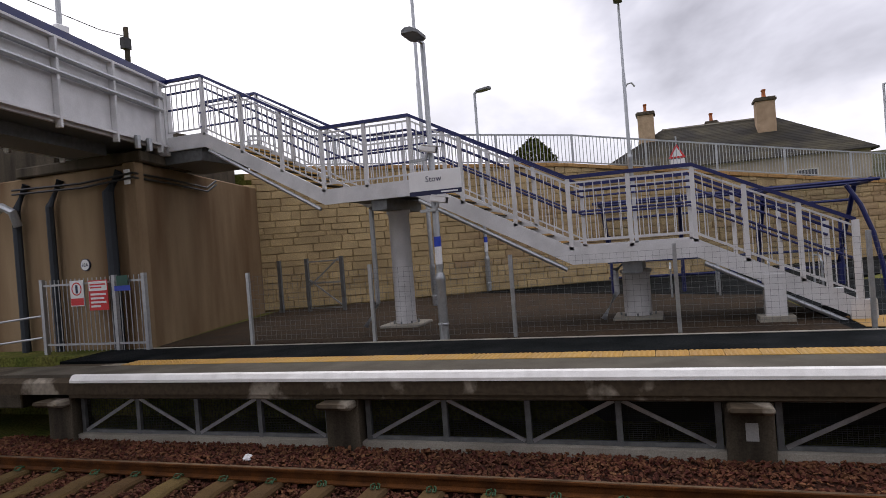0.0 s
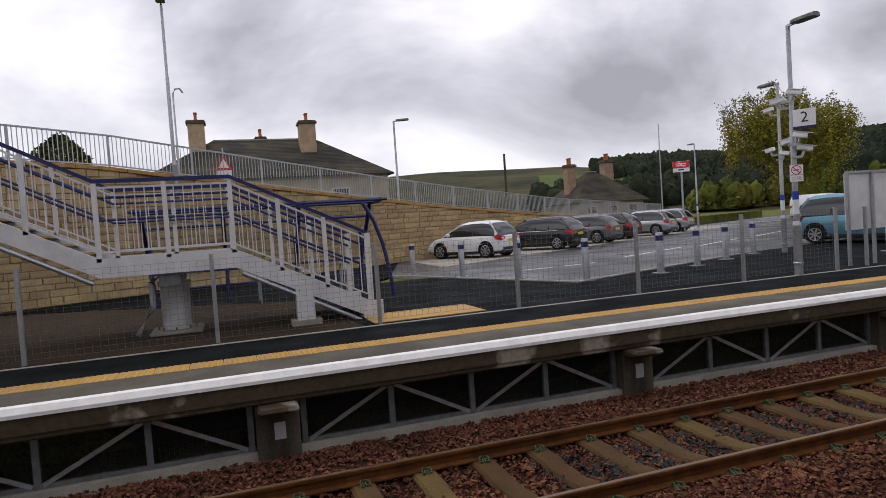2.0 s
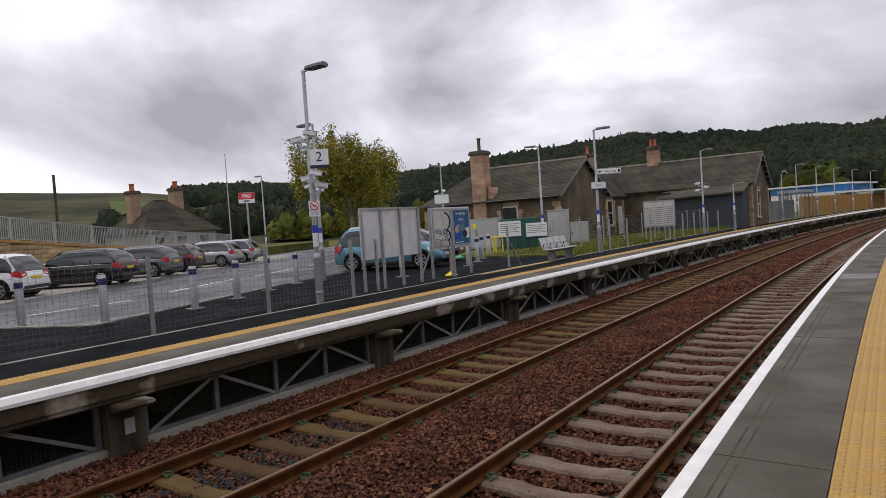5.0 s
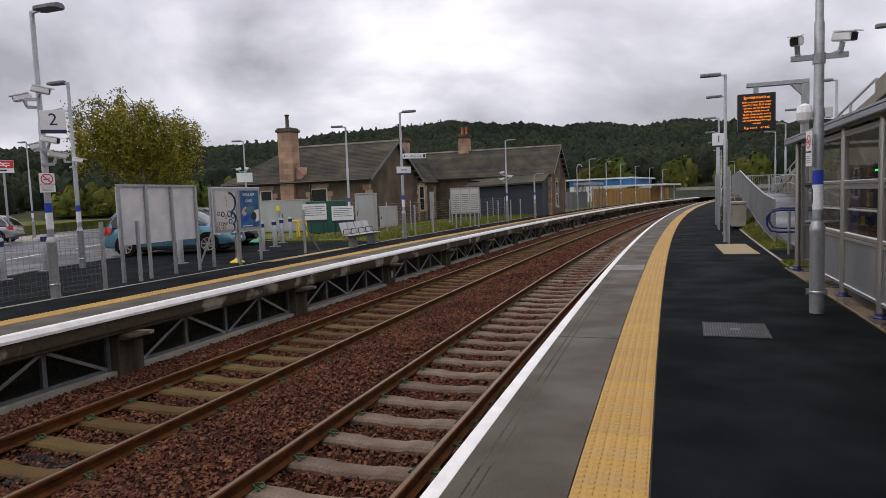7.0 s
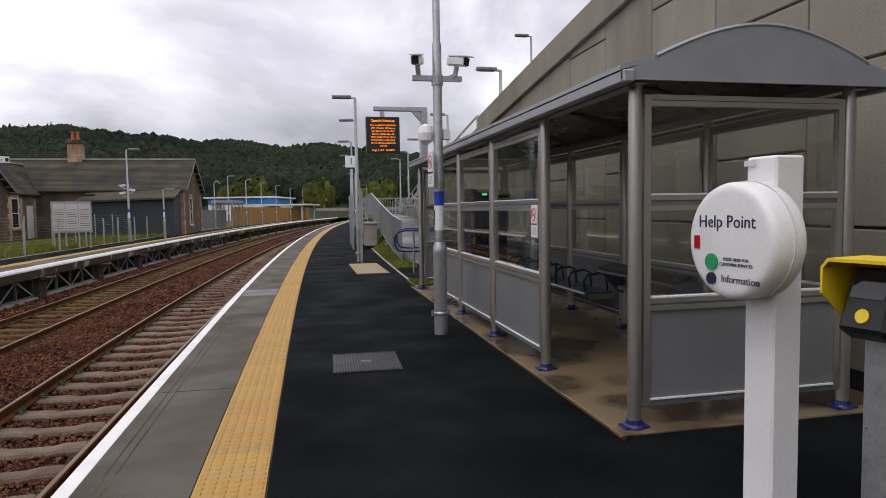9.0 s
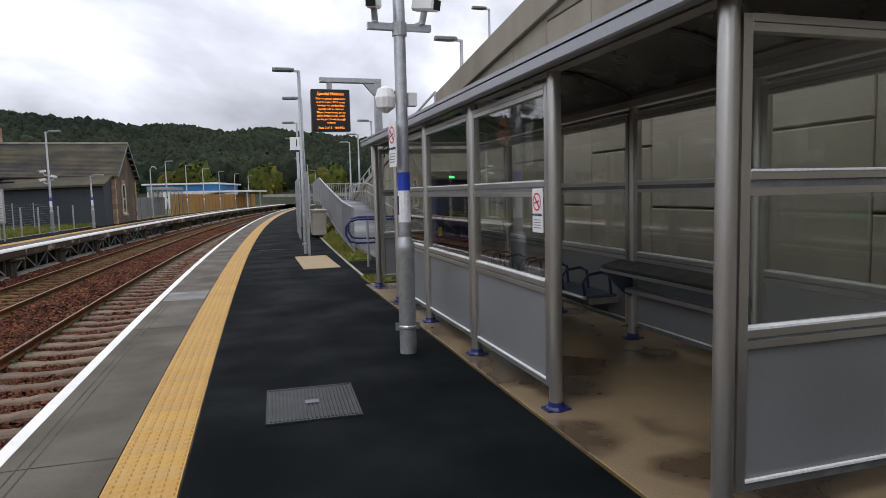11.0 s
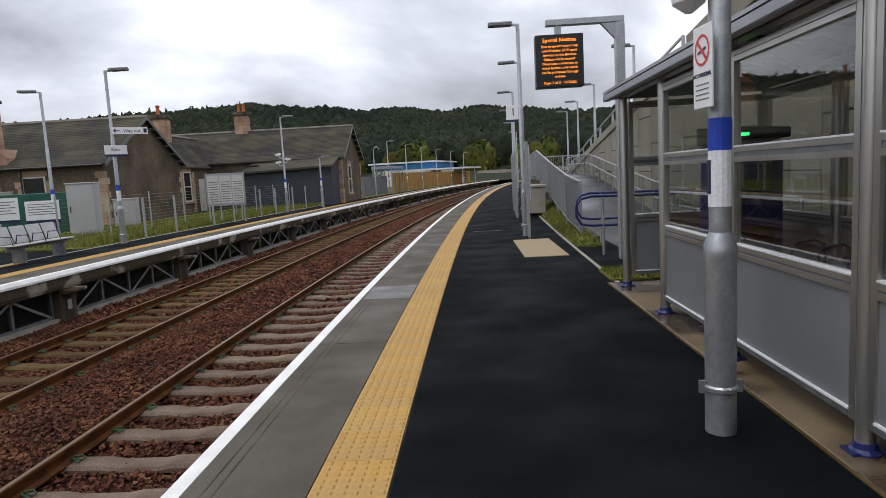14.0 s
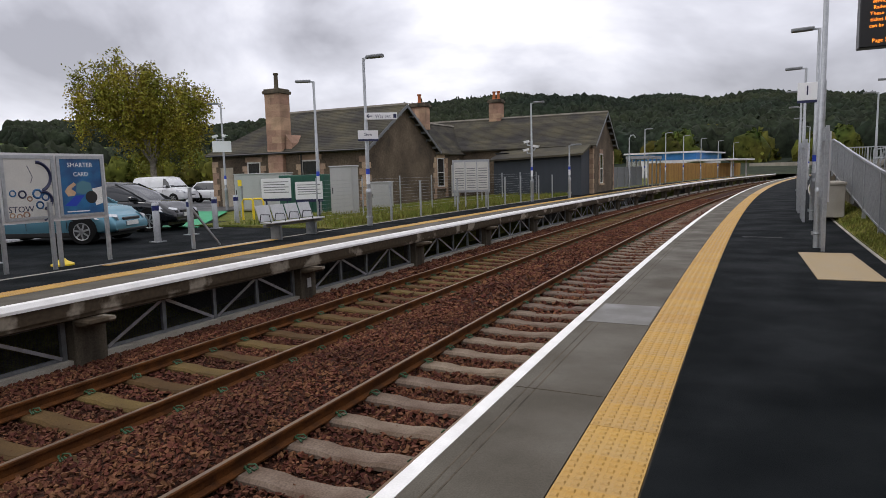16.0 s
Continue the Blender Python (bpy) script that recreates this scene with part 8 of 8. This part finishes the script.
for y in (SY[0] - 0.2, SY[-1] + 0.18):
    fa = Shape()
    fa.loft([[(x, yy, z) for x, z in [(SX0 + 0.04, EAVE + 0.0)] + [(SX0 + 0.04 + (SX1 - SX0 - 0.08) * k / 14, EAVE + 0.09 + 0.28 * math.sin(math.pi * (0.06 + 0.88 * k / 14))) for k in range(15)] + [(SX1 - 0.04, EAVE + 0.0)]] for yy in (y, y + 0.02)])
    part("gable_fascia", fa, M["roofgrey"], SH, "arched grey fascia")
    rim = Shape().tube([(SX0 + 0.04 + (SX1 - SX0 - 0.08) * k / 14, y + 0.01, EAVE + 0.10 + 0.28 * math.sin(math.pi * (0.06 + 0.88 * k / 14))) for k in range(15)], 0.018, 6)
    part("fascia_rim", rim, M["roofgrey"], SH, smooth=True)
    for x0, x1, z0, z1 in ((SX0 - 0.2, SX0 + 0.04, 0.05, 0.14), (SX1 - 0.04, SX1 + 0.2, 0.14, 0.05)):
        w_ = Shape()
        w_.loft([[(x0, yy, EAVE - 0.0), (x0, yy, EAVE + z0), (x1, yy, EAVE + z1), (x1, yy, EAVE - 0.0)] for yy in (y, y + 0.02)])
        part("fascia_wing", w_, M["roofgrey"], SH)
PR = thing("leaning_perch", "dark perch rail with blue-grey end plates in the shelter", "perch seat")
part("top_pad", Shape().box(-0.11, 0.11, -0.82, 0.82, -0.02, 0.02, Matrix.Translation((5.04, 7.86, 0.79)) @ Matrix.Rotation(radians(-14), 4, "Y")), M["black"], PR, bevel=0.008)
part("front_trim", Shape().box(4.918, 4.936, 7.05, 8.67, 0.725, 0.752), M["steel"], PR)
for y in (7.02, 8.62):
    part("end_plate", Shape().loft([[(4.93, yy, 0.73), (5.16, yy, 0.80), (5.25, yy, 0.62), (5.23, yy, 0.46), (5.14, yy, 0.50)] for yy in (y - 0.02, y + 0.02)]), M["seatpad"], PR)
part("bracket", Shape().box(5.12, 5.24, 7.1, 8.55, 0.52, 0.56), M["steel"], PR)
for i in (2, 3):
    bn = thing("shelter_bench", "metal bench with dark loop armrests in the shelter", "bench", "shelter benches")
    part("seat", Shape().box(4.78, 5.16, SY[i] + 0.1, SY[i + 1] - 0.1, 0.44, 0.47), M["seatpad"], bn, bevel=0.008)
    part("front_rail", Shape().tube([(4.78, SY[i] + 0.08, 0.45), (4.78, SY[i + 1] - 0.08, 0.45)], 0.02, 8), M["steel"], bn)
    for k in range(4):
        y = SY[i] + 0.12 + 0.46 * k
        part("armrest", Shape().tube([(5.1, y, 0.47), (5.08, y, 0.66), (5.0, y, 0.70), (4.84, y, 0.68), (4.78, y, 0.6), (4.8, y, 0.47)], 0.016, 6), M["ink"], bn, smooth=True)
    for y in (SY[i] + 0.2, SY[i + 1] - 0.2):
        part("bracket", Shape().box(4.9, 5.23, y - 0.02, y + 0.02, 0.36, 0.44), M["steel"], bn)

# ticket machine at the shelter's far end
TM = thing("ticket_machine", "dark blue ticket machine with a green lit strip in the shelter", "ticket machine", "", (4.58, 12.5, 0.014))
part("body", Shape().box(-0.33, 0.33, -0.28, 0.28, 0.0, 1.66), M["blue"], TM, "dark blue steel body", bevel=0.02)
part("hood", Shape().loft([[(x, -0.36, 1.70), (x, -0.36, 1.80), (x, 0.28, 1.86), (x, 0.28, 1.665)] for x in (-0.36, 0.36)]), M["black"], TM, "black hood", bevel=0.01)
part("screen", Shape().box(-0.2, 0.2, -0.292, -0.282, 1.15, 1.45), M["carglass"], TM, "dark screen")
part("status_light", Shape().box(-0.14, -0.06, -0.366, -0.361, 1.735, 1.765), M["led_green"], TM, "green lit arrow strip")
part("tray", Shape().box(-0.22, 0.22, -0.31, -0.282, 0.62, 0.8), M["black"], TM)
part("card_slot", Shape().box(-0.30, -0.25, -0.30, -0.282, 0.88, 1.02), M["yellow"], TM, "yellow card slot")

# manhole cover and stains on the asphalt
MH = thing("manhole_cover", "ribbed grey steel manhole cover set in the asphalt", "manhole cover", "", (1.98, 7.83, 0.003))
MH.matrix_basis = Matrix.Translation((1.98, 7.80, 0.003)) @ Matrix.Rotation(radians(-2), 4, "Z")
part("frame", Shape().box(-0.33, 0.33, -0.39, 0.39, -0.02, 0.003), M["black"], MH)
rim_ = Shape().box(-0.33, 0.33, -0.39, -0.372, 0.003, 0.010).box(-0.33, 0.33, 0.372, 0.39, 0.003, 0.010).box(-0.33, -0.315, -0.372, 0.372, 0.003, 0.010).box(0.315, 0.33, -0.372, 0.372, 0.003, 0.010)
part("rim", rim_, M["iron"], MH)
for k in range(22):
    part("rib", Shape().box(-0.30 + 0.0278 * k, -0.286 + 0.0278 * k, -0.36, 0.36, 0.004, 0.012), M["iron"], MH)
part("keyhole", Shape().box(-0.05, 0.05, -0.04, 0.04, 0.0125, 0.014), M["galvdark"], MH)
structure("drain_slot", Shape().box(1.75, 2.5, 22.0, 22.07, 0.0, 0.008), M["black"], "dark drainage slot across the platform", "drain")

# help point
HP = thing("help_point", "white help point column with a round call panel", "help point", "", (3.40, 3.95, 0.004), radians(0))
HP.matrix_basis = Matrix.Translation((3.47, 3.92, 0.004)) @ Matrix.Rotation(radians(-84), 4, "Z")
part("column", Shape().box(-0.085, 0.085, -0.08, 0.08, 0.0, 1.74), M["sign"], HP, "white powder-coated column", bevel=0.01)
part("foot_plate", Shape().box(-0.2, 0.2, -0.2, 0.2, 0.0, 0.02), M["sign"], HP, bevel=0.005)
dsc = part("call_panel", Shape().loft([[(r * math.cos(6.2832 * k / 40), y, 1.37 + r * math.sin(6.2832 * k / 40)) for k in range(40)] for y, r in ((-0.075, 0.235), (-0.085, 0.25), (-0.10, 0.258), (-0.225, 0.258), (-0.245, 0.25), (-0.255, 0.235), (-0.258, 0.215))]), M["sign"], HP, "round white call panel", smooth=True)
part("panel_seam", Shape().tube([(0, -0.150, 1.37), (0, -0.158, 1.37)], 0.264, 40), M["greypaint"], dsc)
R90 = Matrix.Rotation(radians(90), 4, "X")
letters("Help Point", 0.078, M["ink"], dsc, Matrix.Translation((-0.01, -0.2585, 1.43)) @ R90)
letters("Information", 0.046, M["ink"], dsc, Matrix.Translation((0.075, -0.2585, 1.19)) @ R90)
part("green_button", Shape().tube([(-0.09, -0.258, 1.275), (-0.09, -0.268, 1.275)], 0.037, 20), M["green"], dsc, "green call button")
part("blue_button", Shape().tube([(-0.09, -0.258, 1.20), (-0.09, -0.268, 1.20)], 0.027, 20), M["ink"], dsc, "dark blue call button")
letters("PRESS HERE FOR", 0.02, M["ink"], dsc, Matrix.Translation((0.05, -0.2585, 1.285)) @ R90)
letters("CUSTOMER SERVICES", 0.02, M["ink"], dsc, Matrix.Translation((0.05, -0.2585, 1.262)) @ R90)
part("red_symbol", Shape().box(-0.205, -0.17, -0.262, -0.2575, 1.33, 1.39), M["tail"], dsc)
for i in range(7):
    for j in range(9):
        if (i - 3) ** 2 + (j - 4) ** 2 < 17:
            part("speaker_hole", Shape().tube([(-0.17 + 0.012 * i, -0.2585, 1.33 + 0.014 * j), (-0.17 + 0.012 * i, -0.2592, 1.33 + 0.014 * j)], 0.003, 5), M["greypaint"], dsc)
part("top_label", Shape().box(-0.085, -0.02, -0.0925, -0.0905, 1.70, 1.725), M["greypaint"], HP)

# ticket validator
TV = thing("ticket_validator", "yellow-hooded ticket validator on a steel post", "ticket validator", "", (3.42, 3.28, 0.004))
TV.matrix_basis = Matrix.Translation((3.47, 3.36, 0.0)) @ Matrix.Rotation(radians(-76), 4, "Z") @ Matrix.Diagonal((0.85, 0.85, 0.97, 1))
part("post", Shape().box(-0.06, 0.06, -0.03, 0.06, 0, 1.1), M["galv"], TV, bevel=0.012)
for z in (0.3, 0.45, 0.6, 0.72):
    part("rivet", Shape().tube([(-0.04, -0.03, z), (-0.04, -0.036, z)], 0.007, 6), M["steel"], TV)
tilt = Matrix.Translation((0, -0.06, 1.2)) @ Matrix.Rotation(radians(-25), 4, "X")
part("reader", Shape().box(-0.095, 0.095, -0.06, 0.05, -0.13, 0.13, tilt), M["black"], TV, "black card reader", bevel=0.015)
part("screen", Shape().box(-0.07, 0.07, -0.065, -0.0605, 0.0, 0.1, tilt), M["carglass"], TV)
part("tap_disc", Shape().tube([tilt @ Vector((0, -0.06, -0.07)), tilt @ Vector((0, -0.068, -0.07))], 0.028, 20), M["yellow"], TV, "yellow tap disc")
hd = Shape()
hd.loft([[(x, y, 1.34 + h) for x, h in ((-0.15, -0.22 - dy), (-0.15, 0.0), (-0.12, 0.035), (0.12, 0.035), (0.15, 0.0), (0.15, -0.22 - dy))] + [(x, y, 1.34 + h) for x, h in ((0.14, -0.22 - dy), (0.14, -0.005), (0.115, 0.022), (-0.115, 0.022), (-0.14, -0.005), (-0.14, -0.22 - dy))] for y, dy in ((-0.2, -0.12), (-0.02, 0.0), (0.07, 0.02))])
part("hood", hd, M["yellow"], TV, "bright yellow hood", smooth=True)
part("back_plate", Shape().box(-0.14, 0.14, 0.05, 0.07, 1.08, 1.36), M["yellow"], TV)

# departure display
DP = thing("departure_display", "black departure display with amber letters on a grey arm", "display", "", (0, 0, 0))
part("post", Shape().box(4.08, 4.22, 15.85, 15.99, 0.0, 3.74), M["galv"], DP, bevel=0.01)
part("arm", Shape().box(3.0, 4.22, 15.86, 15.98, 3.74, 3.84), M["galv"], DP, bevel=0.01)
part("gusset", Shape().loft([[(3.86, y, 3.74), (4.08, y, 3.74), (4.08, y, 3.5)] for y in (15.88, 15.96)]), M["galv"], DP)
cs = part("case", Shape().box(2.82, 3.57, 15.82, 16.02, 2.79, 3.60), M["black"], DP, "black display case", bevel=0.01)
part("hanger", Shape().box(3.14, 3.24, 15.88, 15.96, 3.6, 3.74), M["galv"], DP)
TXT = ["Due to special steam train", "until October 2015 some", "services on the Borders", "Railway will be altered.", "These steam trains are to", "ticket holders only which", "can be purchased through", "website"]
letters("Special Notices", 0.085, M["led"], cs, Matrix.Translation((3.195, 15.816, 3.485)) @ R90, thick=0.0005)
for k, tx in enumerate(TXT):
    letters(tx, 0.054, M["led"], cs, Matrix.Translation((3.195, 15.816, 3.40 - 0.066 * k)) @ R90, thick=0.0005)
letters("Page 2 of 2   16:53:02", 0.058, M["led"], cs, Matrix.Translation((3.195, 15.816, 2.84)) @ R90, thick=0.0005)

# edge-on notice frames by the ramp
for s_ in (20.62, 27.0, 30.5):
    nf = thing("poster_stand", "galvanised notice frame standing edge-on beside the platform", "notice frame", "notice frames", at_line(s_, 2.71), -lean_at(s_))
    for y in (-0.75, -0.25, 0.25, 0.75):
        part("post", Shape().box(-0.03, 0.03, y - 0.03, y + 0.03, 0, 2.15), M["galv"], nf)
    part("panel", Shape().box(0.035, 0.06, -0.75, 0.75, 0.85, 2.05), M["greypaint"], nf)
    part("rail", Shape().box(-0.025, 0.025, -0.75, 0.75, 1.9, 1.95), M["galv"], nf)
# blue hoop handrail at the ramp's foot
HR = thing("ramp_handrail", "dark blue looped handrail on grey posts at the ramp's foot", "handrail")
for xo, yo in ((0.0, 0.0), (0.25, 1.4)):
    part("loop", Shape().tube([(6.0, 16.5 + yo, 0.98), (3.75 + xo, 16.5 + yo, 1.02), (3.58 + xo, 16.5 + yo, 0.98), (3.50 + xo, 16.5 + yo, 0.86), (3.50 + xo, 16.5 + yo, 0.68), (3.58 + xo, 16.5 + yo, 0.55), (3.75 + xo, 16.5 + yo, 0.52), (6.0, 16.5 + yo, 0.50)], 0.025, 8), M["blue"], HR, smooth=True)
    for x in (3.95 + xo, 5.2):
        part("post", Shape().tube([(x, 16.5 + yo, 0), (x, 16.5 + yo, 1.0)], 0.025, 8), M["galv"], HR)
CT = thing("cable_chamber", "grey concrete chamber box beside the ramp fence", "chamber", "", at_line(27.5, 3.4, 0.2), -lean_at(27.5))
part("box", Shape().box(-0.25, 0.25, -0.9, 0.9, -0.1, 0.75), M["paleconc"], CT, bevel=0.02)
part("lid", Shape().box(-0.28, 0.28, -0.93, 0.93, 0.75, 0.82), M["paleconc"], CT, bevel=0.01)
